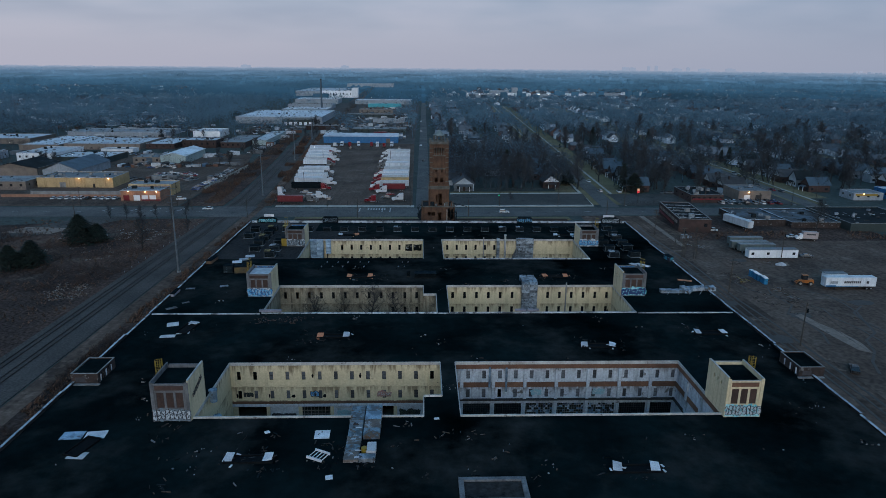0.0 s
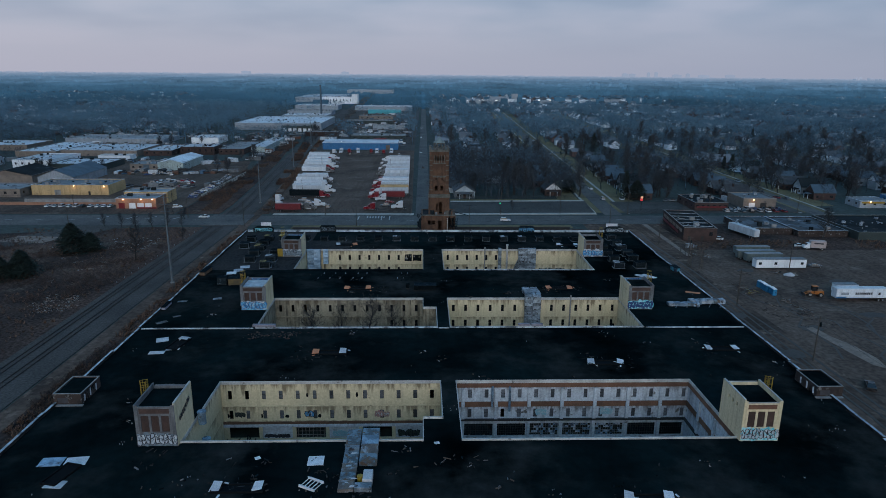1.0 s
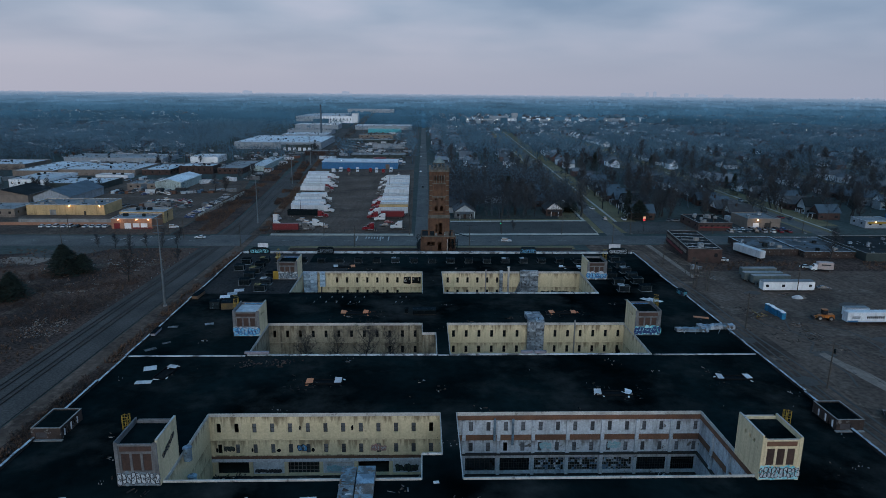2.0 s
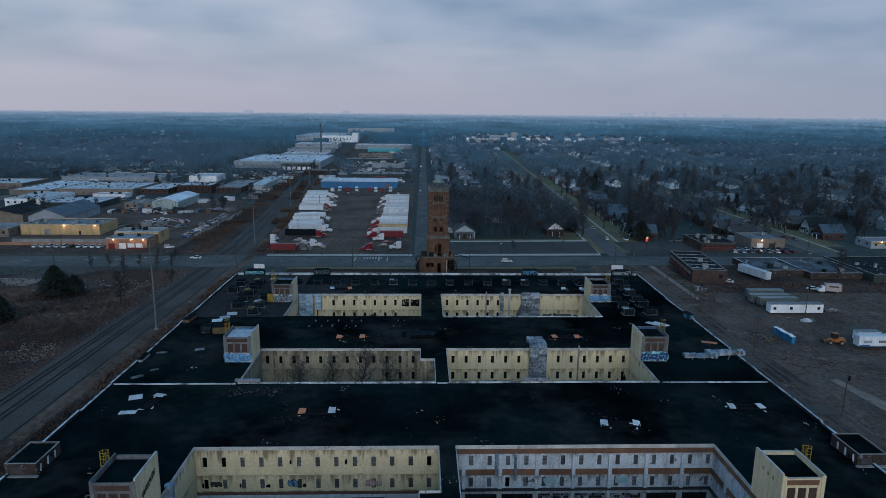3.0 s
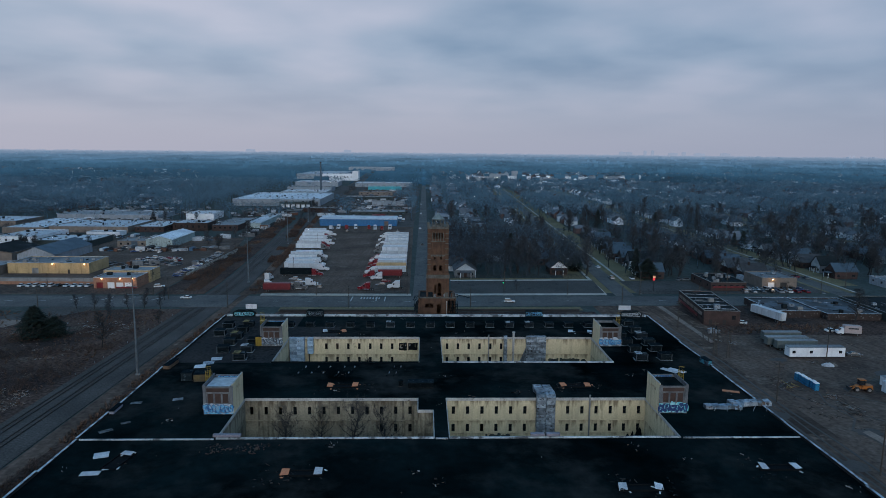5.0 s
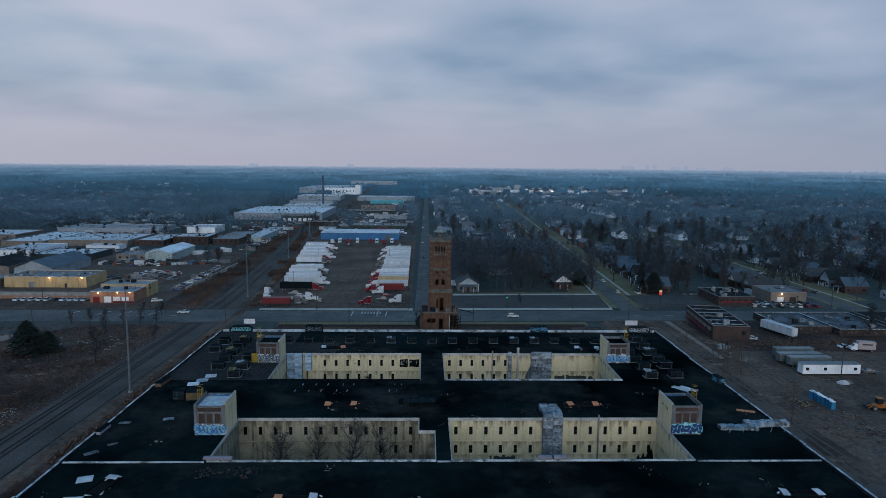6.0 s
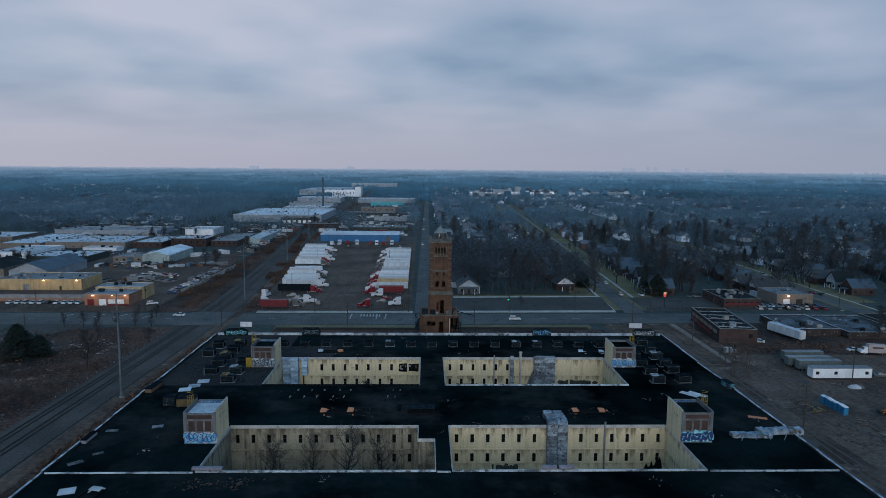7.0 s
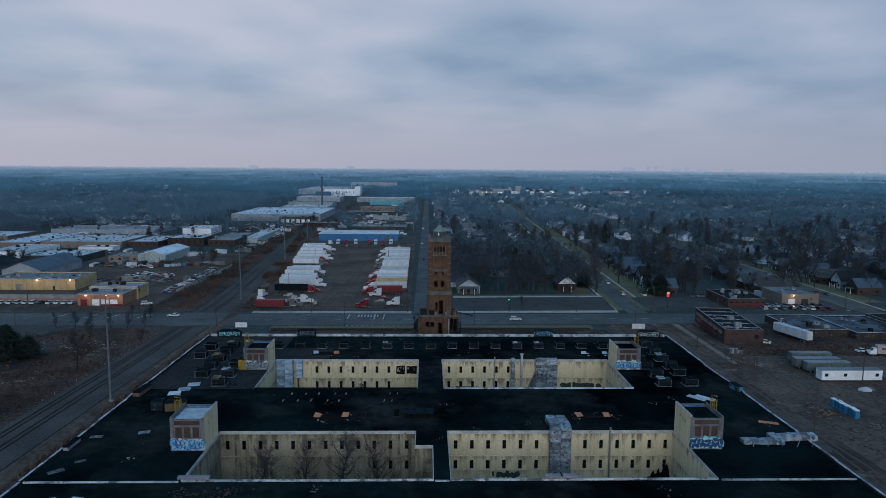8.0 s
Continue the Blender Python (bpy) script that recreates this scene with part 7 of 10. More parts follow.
# landmark houses facing the apron
put(HOUSES[1], 72, 368, 90, 0.05)
grey_house = put(HOUSES[0], 22, 361, 90, 0.05)
grey_house.scale = (1.35, 1.35, 1.1)


HOUSE_AT = set()


def far_houses():
    """Far roofs in one sheet of small gabled blocks."""
    r = random.Random(31)
    g = Geo()
    pts = [(x, y) for x, y, _ in far_spots]
    taken = set()
    for i in range(2600):
        y = 560 + 1340 * r.random() ** 0.8
        x = r.uniform(0.02, 0.80) * y if r.random() < 0.70 else r.uniform(-0.80, -0.34) * y
        x, y = round(x / 26) * 26 + r.uniform(-3, 3), round(y / 15) * 15 + r.uniform(-1.5, 1.5)
        if (x < -0.36 * y and y > 720 or x > 560 or y > 1150) and not any(a < x < c and b - 4 < y < d for a, b, c, d in FOOT) and (round(x / 13), round(y / 15)) not in taken:
            taken.add((round(x / 13), round(y / 15)))
            pts.append((x, y))
    for x, y in pts:
        HOUSE_AT.add((int(x // 9), int(y // 9)))
        z = rise(x, y)
        L, Wd, H, R = r.uniform(9, 13), r.uniform(7.5, 9.5), r.uniform(3.2, 5), r.uniform(6.3, 8.4)
        m = r.choice((0, 0, 0, 1, 1, 1, 1, 2))
        x0, x1, y0, y1 = x - L / 2, x + L / 2, y - Wd / 2, y + Wd / 2
        if r.random() < 0.5:
            g.box(x0, y0, z, x1, y1, z + H, m)
            g.extrude_x([(y0 - 0.4, z + H - 0.3), (y1 + 0.4, z + H - 0.3), (y, z + R)], x0 - 0.3, x1 + 0.3, 3)
        else:
            x0, x1, y0, y1 = x - Wd / 2, x + Wd / 2, y - L / 2, y + L / 2
            g.box(x0, y0, z, x1, y1, z + H, m)
            g.extrude_y([(x0, z + H), (x1, z + H), (x, z + R - 0.15)], y0 - 0.02, y0, m)
            g.extrude_y([(x0 - 0.4, z + H - 0.3), (x, z + R - 0.3), (x1 + 0.4, z + H - 0.3), (x, z + R)], y0 - 0.3, y1 + 0.3, 3)
    sd = mat("far_house_siding", (0.68, 0.74, 0.80), (0.44, 0.49, 0.55), 0.01, 0.3, 0.8, 0.0, rand=0.5, island=True)
    rb = mat("far_house_brick", (0.11, 0.068, 0.062), (0.08, 0.053, 0.05), 0.01, 0.3, 0.85, 0.0, rand=0.4, island=True)
    sh = mat("far_house_roofs", (0.150, 0.170, 0.195), (0.060, 0.070, 0.084), 0.01, 0.3, 0.9, 0.0, rand=0.75, island=True)
    solo("distant_houses", g, [sd, rb, WHITEMETAL, sh], "distant small houses among bare trees", "houses", kind="stuff")


far_houses()


# ---- trees ----
def bare_tree(seed, height, spread, levels=4, dens=1.0, thin=1.0):
    """A leafless tree: a leader that wanders upwards, limbs along it, branches along the limbs, twigs along those."""
    r = random.Random(seed)
    wood, tw = Geo(), Geo()
    jit = lambda k: Vector((r.uniform(-k, k), r.uniform(-k, k), r.uniform(-k, k)))
    pts = [Vector((0, 0, -0.2))]
    for i in range(7):
        pts.append(pts[-1] + Vector((r.uniform(-0.05, 0.05) * height, r.uniform(-0.05, 0.05) * height, height * 0.125)))
    rad = height * 0.022
    for i in range(7):
        wood.tube(pts[i], pts[i + 1], rad * (1 - i / 7.6), rad * (1 - (i + 1) / 7.6), n=6)

    def twigs(p, q, n, ln):
        d = (q - p)
        for _ in range(max(1, int(n * dens))):
            m = p + d * r.uniform(0.1, 1.0)
            e = (d.normalized() * 0.7 + jit(0.9) + Vector((0, 0, 0.25))).normalized() * ln * r.uniform(0.5, 1.2)
            s = e.orthogonal().normalized() * 0.05 * thin
            tw.face([tuple(m - s), tuple(m + s), tuple(m + e)])

    n = 22
    for i in range(n):
        f = 0.24 + 0.74 * (i + r.random()) / n
        k = min(6, int(f * 7))
        p = pts[k].lerp(pts[k + 1], f * 7 - k)
        a = i * 2.4 + r.uniform(-0.5, 0.5)
        ln = height * spread * 0.52 * (1.05 - f) ** 0.45 * r.uniform(0.65, 1.1) * min(1.0, 0.45 + f)
        d = Vector((math.cos(a), math.sin(a), 0.35 + 0.9 * f)).normalized()
        lr = rad * (1.1 - f) * 0.55
        for sgm in range(3):
            q = p + (d + jit(0.18)).normalized() * ln / 3
            wood.tube(p, q, lr, lr * 0.66, n=5)
            for _ in range(3):
                st = p.lerp(q, r.uniform(0.2, 1.0))
                bd = (d * 0.7 + jit(0.9) + Vector((0, 0, 0.2))).normalized()
                en = st + bd * ln * r.uniform(0.22, 0.4)
                tw.tube(st, en, max(0.03, lr * 0.4) * thin, 0.02 * thin, n=3)
                twigs(st, en, 7, height * 0.085)
            twigs(p, q, 4, height * 0.08)
            p, lr, d = q, lr * 0.66, (d + Vector((0, 0, 0.12))).normalized()
    return wood, tw


def make_tree(seed, height, spread, label, levels=4, name="bare_tree"):
    t = thing(name, (0, 0, 0), label, "tree", "bare trees")
    wood, tw = bare_tree(seed, height, spread, levels)
    part("trunk", wood, BARK, t)
    part("crown", tw, TWIGS, t, "fine bare twigs")
    return t


def make_conifer(seed, height, width, label):
    r = random.Random(seed)
    t = thing("conifer", (0, 0, 0), label, "tree", "conifers")
    part("trunk", Geo().cyl(0, 0, -0.2, height * 0.95, 0.22, 0.03, 7), BARK, t)
    g = Geo()
    n = 3000 if width > 5 else 1500
    for i in range(n):
        f = (i / n) ** 0.7
        z = height * (0.06 + 0.94 * f)
        rad = width * ((1 - f ** 1.9) * 0.92 if width > 5 else (1 - f) ** 0.8) * r.uniform(0.55, 1.0) * (0.85 + 0.3 * math.sin(i * 0.35))
        a = r.uniform(0, 6.283)
        c = Vector((rad * math.cos(a), rad * math.sin(a), z - 0.12 * rad))
        o = Vector((math.cos(a + r.uniform(-0.5, 0.5)), math.sin(a + r.uniform(-0.5, 0.5)), r.uniform(-0.5, 0.3))) * r.uniform(0.5, 1.1)
        s = Vector((-math.sin(a), math.cos(a), r.uniform(-0.4, 0.4))) * r.uniform(0.2, 0.45)
        g.face([tuple(c - s), tuple(c + s), tuple(c + o)])
    part("crown", g, NEEDLES, t, "dark needle clumps")
    return t


TREES = [make_tree(3 + i, (14, 17, 12, 19, 10)[i], (0.75, 0.65, 0.9, 0.6, 0.95)[i], "tall leafless street tree with fine dark twigs") for i in range(5)]
PINES = [make_conifer(40 + i, (8, 13, 16)[i], (5.2, 3.4, 3.6)[i], "dark green conifer with needle clumps") for i in range(3)]
tr = random.Random(12)


def plant(i, x, y, s=1.0, pine=False):
    ob = put((PINES if pine else TREES)[i], x, y, tr.uniform(0, 360), rise(x, y))
    ob.scale = (s, s, s * tr.uniform(0.92, 1.08))


# trees that stand clear
for x, y, i, s, p in ((-131, 243, 0, 1.35, True), (-125.5, 245, 0, 0.95, True), (-132, 213, 0, 1.15, True), (-137, 209, 0, 1.0, True), (-103.5, 232, 2, 1.1, False), (-97.5, 262, 4, 0.5, False), (-118, 268, 4, 0.7, False), (111, 356, 1, 1.1, True), (116, 352, 0, 1.25, True), (118, 357, 0, 1.1, True), (137, 362, 0, 1.25, False), (131, 368, 2, 1.3, False), (88, 366, 3, 0.85, False), (168, 266, 0, 1.1, False), (44, 322, 4, 0.5, False), (34, 430, 3, 1.15, False), (42, 436, 3, 1.1, False), (-110, 300, 4, 0.6, False), (-118, 302, 4, 0.55, False)):
    plant(i, x, y, s, p)
for i in range(6):
    plant(1, -138 + i * 6.5, 284 + tr.uniform(-1, 1), 0.4)
# street and garden trees of the near neighbourhood
n = 0
while n < 210:
    y = 352 + 330 * tr.random() ** 1.2
    x = tr.uniform(8, 0.74 * y)
    if any(abs(x - (sx + sl * (y - sy))) < 8 for sx, sy, sl, se in STREETS) or (x < 90 and y < 356) or (99 < x < 280 and y < 350):
        continue
    if any(abs(x - hx) < 6 and abs(y - hy) < 6 for hx, hy, _ in near_spots):
        continue
    pine = tr.random() < 0.07
    plant(tr.randrange(3) if pine else tr.choice((0, 1, 1, 2, 3)), x, y, tr.uniform(0.75, 1.2), pine)
    n += 1


def clear(x, y):
    """Where no tree of the far woods may stand."""
    if y < 345 or -8 < x < 8:
        return True
    line = -95 - 0.05 * (y - 400)
    if any(a < x < c and b < y < d for a, b, c, d in FOOT):
        return True
    if 620 < y < 1900 and (line + 16 < x < -9 or line - 125 < x < line - 10):
        return tr.random() < 0.6
    if y < 2000 and line - (125 if y < 900 else 60) * min(1, (y - 200) / 400) < x < 10 and not (y > 1300 and x > -80):
        return True
    if x > 0 and y < 1150 and any(abs(x - (sx + sl * (y - sy))) < 7.5 for sx, sy, sl, se in STREETS):
        return True
    if x > 90 and y < 620 and tr.random() < 0.5:
        return True
    if 85 < x < 540 and 1300 + max(0, x - 230) * 0.4 < y < 1640:
        return True
    if any((int(x // 9) + i, int(y // 9) + j) in HOUSE_AT for i, j in ((0, 0), (0, 1), (0, 2))):
        return tr.random() < 0.93
    if x < 0 and y < 680 and x > -340:
        return True
    return False


def far_woods():
    """Bare canopies out to the horizon, each a spray of thin branches and twig blades."""
    nr = np.random.RandomState(5)
    spots = []
    while len(spots) < 150:
        x, y = nr.uniform(8, 90), 358 + 200 * nr.rand() ** 1.3
        if x < 0.75 * y and not clear(x, y) and not (x < 90 and y < 358):
            spots.append((x, y, nr.uniform(8, 16), 34, 0.30))
    while len(spots) < 12500:
        y = 345 + 1350 * nr.rand() ** 0.7
        x = (nr.rand() * 1.64 - 0.82) * y
        if not clear(x, y) and noise.noise(Vector((x * 0.006, y * 0.006, 3))) > -0.32:
            spots.append((x, y, nr.uniform(9, 17), 34, 0.30))
    while len(spots) < 15500:
        y = 1600 + 600 * nr.rand() ** 0.85
        x = (nr.rand() * 1.64 - 0.82) * y
        if not clear(x, y) and noise.noise(Vector((x * 0.003, y * 0.003, 3))) > -0.4:
            spots.append((x, y, nr.uniform(10, 17), 18, 0.9))
    vs, fs = [], []
    base = 0
    for x, y, h, n, w in spots:
        z = rise(x, y)
        far = y > 900
        n = (30 if y < 1600 else 16) if far else (290 if y < 620 else 130)
        rad, top = h * nr.uniform(0.46, 0.68) * (1.1 if far else 1.0), h * nr.uniform(0.55, 0.68)
        # points through an uneven crown, each a small twig blade that leans outwards
        a, q, u = nr.uniform(0, 2 * np.pi, n), nr.uniform(0.25, 1.0, n) ** 0.5, nr.uniform(-0.5, 1.0, n)
        lump = 0.78 + 0.3 * np.sin(a * 3 + x) * np.cos(u * 4 + y)
        r = rad * q * np.sqrt(np.maximum(0.05, 1 - u * np.abs(u))) * lump
        c = np.stack([x + np.cos(a) * r, y + np.sin(a) * r, z + top + u * h * 0.36 * lump], 1)
        d = np.stack([np.cos(a) * 0.7, np.sin(a) * 0.7, 0.35 + u * 0.6], 1) + nr.uniform(-0.6, 0.6, (n, 3))
        d *= (nr.uniform(0.10, 0.20, n) * h * (1.2 if far else 1.0))[:, None]
        s = np.cross(d, nr.uniform(-1, 1, (n, 3)))
        s *= ((0.34 if far else 0.075 if y < 620 else 0.13) * nr.uniform(0.5, 1.4, n) * (1.8 if y > 1600 else 1.0) / np.maximum(0.01, np.linalg.norm(s, axis=1)))[:, None]
        vs.append(np.concatenate([c - s, c + s, c + d]))
        idx = np.arange(n) + base
        fs.append(np.stack([idx, idx + n, idx + 2 * n], 1))
        base += 3 * n
        for k in range(3 if not far else 1):
            e = (nr.uniform(-0.5, 0.5, 2) * rad) if k else (0, 0)
            vs.append(np.array([[x - 0.13, y, z], [x + 0.13, y, z], [x + e[0], y + e[1], z + top + h * 0.2]]))
            fs.append(np.array([[base, base + 1, base + 2]]))
            base += 3
    v, f = np.concatenate(vs), np.concatenate(fs)
    # Materials step paler and bluer with depth, haze carried by their colours.
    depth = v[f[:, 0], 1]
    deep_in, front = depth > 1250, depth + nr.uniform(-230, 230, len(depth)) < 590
    for name, pick, mt, label, kind in (("near_woods", front, NEARWOODS, "bare dark trees between the houses", "stuff"), ("far_woods", ~deep_in & ~front, WOODS, "endless bare winter trees over the town, tinted with painted haze", "stuff"), ("backdrop_woods", deep_in, DISTANCE, "hazy blue-grey woods in the distance", "structure")):
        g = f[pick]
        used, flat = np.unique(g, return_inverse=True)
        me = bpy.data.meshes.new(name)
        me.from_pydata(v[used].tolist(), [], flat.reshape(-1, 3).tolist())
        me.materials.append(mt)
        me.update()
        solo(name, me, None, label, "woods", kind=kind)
    g = Geo()
    r = random.Random(6)
    for i in range(420):
        y = 380 + 1900 * r.random()
        x = r.uniform(-0.8, 0.8) * y
        if clear(x, y):
            continue
        z, h = rise(x, y), r.uniform(9, 18)
        for k in range(14):
            f0 = k / 14
            a = r.uniform(0, 6.28)
            w = (1 - f0) * h * 0.22
            c = (x + 0.3 * math.cos(a), y + 0.3 * math.sin(a), z + h * (0.1 + 0.85 * f0) + 0.6)
            g.face([c, (x + w * math.cos(a - 0.5), y + w * math.sin(a - 0.5), z + h * (0.05 + 0.85 * f0)), (x + w * math.cos(a + 0.5), y + w * math.sin(a + 0.5), z + h * (0.05 + 0.85 * f0))])
    solo("far_conifers", g, NEEDLES, "scattered dark conifers among the woods", "conifers", kind="stuff")


far_woods()


def backdrop_woods():
    """The wooded distance past two kilometres, with a low skyline on it."""
    nr = np.random.RandomState(15)
    vs, fs, base = [], [], 0
    for i in range(9000):
        y = 1950 + 2850 * nr.rand() ** 0.8
        x = (nr.rand() * 1.6 - 0.8) * y
        if -0.05 * y - 60 < x < 20 and y < 2300:
            continue
        if math.hypot(x, y) > 4800:
            continue
        z, n, R = rise(x, y), 9, nr.uniform(9, 16)
        a = nr.uniform(0, 2 * np.pi, n)
        hh = nr.uniform(0.5, 1.0, n) * nr.uniform(5, 10)
        c = np.stack([x + np.cos(a) * R, y + np.sin(a) * R, np.full(n, z)], 1)
        s = np.stack([nr.uniform(6, 12, n), np.zeros(n), np.zeros(n)], 1)
        t = c + np.stack([nr.uniform(-3, 3, n), np.zeros(n), hh], 1)
        vs.append(np.concatenate([c - s, c + s, t]))
        idx = np.arange(n) + base
        fs.append(np.stack([idx, idx + n, idx + 2 * n], 1))
        base += 3 * n
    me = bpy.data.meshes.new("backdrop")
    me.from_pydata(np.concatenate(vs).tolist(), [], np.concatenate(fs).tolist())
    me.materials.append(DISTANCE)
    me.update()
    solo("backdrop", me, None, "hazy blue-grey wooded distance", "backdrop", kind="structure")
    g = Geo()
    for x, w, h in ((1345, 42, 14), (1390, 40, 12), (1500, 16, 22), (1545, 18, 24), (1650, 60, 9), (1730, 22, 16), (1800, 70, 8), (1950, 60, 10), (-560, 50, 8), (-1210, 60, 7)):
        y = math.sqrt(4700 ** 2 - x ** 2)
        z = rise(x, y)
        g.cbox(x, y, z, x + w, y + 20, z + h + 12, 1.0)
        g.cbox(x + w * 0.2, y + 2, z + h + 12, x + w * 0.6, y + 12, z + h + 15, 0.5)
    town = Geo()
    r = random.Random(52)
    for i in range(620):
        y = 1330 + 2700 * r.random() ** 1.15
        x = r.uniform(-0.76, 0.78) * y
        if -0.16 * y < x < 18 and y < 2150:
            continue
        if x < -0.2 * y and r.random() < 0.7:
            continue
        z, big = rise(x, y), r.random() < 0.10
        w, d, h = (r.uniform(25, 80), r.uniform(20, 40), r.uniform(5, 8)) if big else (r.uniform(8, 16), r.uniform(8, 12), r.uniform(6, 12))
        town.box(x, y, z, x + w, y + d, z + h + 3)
    # These roofs glow with painted haze; no lamps stand among them.
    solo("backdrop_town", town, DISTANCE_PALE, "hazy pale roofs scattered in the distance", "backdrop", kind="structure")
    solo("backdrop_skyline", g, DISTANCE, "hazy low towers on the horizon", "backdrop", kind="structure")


backdrop_woods()


def brush(name, spots, label, size=1.2, mt=SHRUB):
    r = random.Random(len(spots))
    g = Geo()
    for x, y in spots:
        for _ in range(9):
            a, l = r.uniform(0, 6.28), size * r.uniform(0.5, 1.3)
            d = (math.cos(a) * l * 0.6, math.sin(a) * l * 0.6, l * r.uniform(0.4, 1.0))
            s = (-math.sin(a) * 0.14, math.cos(a) * 0.14)
            g.face([(x - s[0], y - s[1], 0), (x + s[0], y + s[1], 0), (x + d[0], y + d[1], d[2])])
    solo(name, g, mt, label, "brush", kind="stuff")


br = random.Random(17)
pts = []
while len(pts) < 13000:
    k = br.random()
    if k < 0.36:
        x, y = br.uniform(-79.5, -63.5), br.uniform(80, 276)
    elif k < 0.52:
        x, y = br.uniform(-170, -100), br.uniform(100, 280)
    elif k < 0.96:
        y = br.uniform(318, 700)
        x = -93.5 - 0.072 * (y - 400) + br.choice((-1.6, 1)) * br.uniform(8.5, 13)
    else:
        x, y = br.uniform(108, 190), br.uniform(249, 262)
    if noise.noise(Vector((x * 0.05, y * 0.05, 0))) > -0.15:
        pts.append((x, y))
brush("dry_brush", pts[:7500], "rust-brown leafless brush along the railway", 0.9)
brush("tall_brush", pts[11500:], "tall brown leafless brush in the fields", 1.4)


# ---- things on the factory roof ----
VENTKERB = mat("dull_vent_kerb_metal", (0.16, 0.19, 0.21), (0.05, 0.06, 0.07), 0.6, 5.0, 0.8, 0.1, rand=0.6, sharp=0.12, spec=0.1)
VENTRIM = mat("worn_grey_vent_edges", (0.075, 0.092, 0.104), (0.010, 0.014, 0.016), 0.7, 5.0, 0.8, 0.1, rand=0.4, sharp=0.12, spec=0.1)


def build_vent(mt, label, patch=None):
    """A square roof ventilator: pale kerb, dark housing with louvres, lid."""
    v = thing("roof_ventilator", (0, 0, 0), label, "ventilator", "ventilators on the factory roof")
    part("kerb", Geo().cbox(-1.34, -1.14, 0, 1.34, 1.14, 0.10, 0.02), VENTKERB, v, "dull metal kerb")
    part("housing", Geo().cbox(-1.2, -1.0, 0.12, 1.2, 1.0, 1.35, 0.05), mt, v)
    for i in (0, 1, 2, 3):
        part("louvre", Geo().extrude_x([(-1.14, 0.3 + i * 0.24), (-1.0, 0.36 + i * 0.24), (-1.0, 0.42 + i * 0.24), (-1.14, 0.36 + i * 0.24)], -1.0, 1.0), mt, v, "sooty louvre")
    for s in (-1, 1):
        part("corner_post", Geo().cbox(s * 1.16 - 0.09, -1.1, 0.1, s * 1.16 + 0.09, -0.98, 1.36, 0.02), VENTRIM, v)
    part("lid_rim", Geo().cbox(-1.32, -1.12, 1.33, 1.32, 1.12, 1.40, 0.02), VENTRIM, v, "worn grey lid rim")
    part("lid", Geo().cbox(-1.22, -1.02, 1.40, 1.22, 1.02, 1.46, 0.03).solid([(-1.2, -1.0, 1.45), (1.2, -1.0, 1.45), (1.2, 1.0, 1.45), (-1.2, 1.0, 1.45)], [(-1.0, -0.7, 1.5), (1.0, -0.7, 1.5), (1.0, 0.7, 1.5), (-1.0, 0.7, 1.5)]), mt, v)
    if patch:
        part("lid_sheet", Geo().solid([(-1.25, -1.05, 1.505), (0.1, -0.9, 1.505), (0.2, 0.8, 1.505), (-1.2, 1.0, 1.505)], [(-1.25, -1.05, 1.54), (0.1, -0.9, 1.56), (0.2, 0.8, 1.58), (-1.2, 1.0, 1.55)]), patch, v, "pale torn sheet on the lid")
        part("lid_sheet", Geo().solid([(0.35, -0.6, 1.505), (1.1, -0.5, 1.505), (1.0, 0.3, 1.505), (0.4, 0.2, 1.505)], [(0.35, -0.6, 1.55), (1.1, -0.5, 1.54), (1.0, 0.3, 1.56), (0.4, 0.2, 1.55)]), VENTRIM, v, "worn scrap on the lid")
    return v


V_DARK = build_vent(DARKBOX, "sooty black roof ventilator on a pale kerb")
V_PALE = build_vent(mat("faded_grey_ventilator_paint", (0.024, 0.034, 0.042), (0.008, 0.012, 0.015), 0.8, 5.0, 0.9, 0.1, rand=0.4, spec=0.0), "black roof ventilator with a torn pale lid", mat("pale_vent_lid_sheet", (0.34, 0.36, 0.38), (0.10, 0.11, 0.12), 1.2, 5.0, 0.8, 0.1, sharp=0.08))
V_OCHRE = build_vent(DARKBOX, "sooty roof ventilator with an ochre lid", mat("ochre_ventilator_paint", (0.38, 0.29, 0.13), (0.12, 0.10, 0.06), 1.2, 5.0, 0.9, 0.1, rand=0.3, spec=0.0, sharp=0.08))
vr = random.Random(2)
for i in range(16):
    put(vr.choice((V_DARK, V_DARK, V_PALE)), -39.2 + i * 5.96, 214.9 + vr.uniform(-0.2, 0.2), vr.uniform(-2, 2), ROOF)
for x, y, v in ((-51.3, 214.5, V_OCHRE), (-51.5, 208.6, V_DARK), (-51.4, 202.4, V_OCHRE), (-51.7, 196.6, V_DARK), (-51.4, 190.0, V_DARK), (-45.4, 190.4, V_PALE), (-45.6, 184.1, V_OCHRE), (-45.5, 197.0, V_DARK), (-57.0, 205.5, V_DARK), (-56.8, 213.0, V_DARK), (-46.5, 215, V_OCHRE),
                (62.8, 216.4, V_DARK), (62.5, 209.1, V_DARK), (62.3, 203.0, V_PALE), (62.3, 196.6, V_DARK), (56.1, 196.6, V_DARK), (56.4, 190.3, V_DARK), (62.3, 191.5, V_DARK), (55.9, 183.6, V_PALE), (62.2, 184.0, V_DARK), (56.3, 203, V_DARK)):
    put(v, x, y, vr.uniform(-4, 4), ROOF).scale = (1.22, 1.15, 1.2)


OLDTIN = mat("weathered_felt_sheet", (0.15, 0.16, 0.17), (0.05, 0.055, 0.06), 0.9, 5.0, 0.85, 0.1, rand=0.3, sharp=0.1)


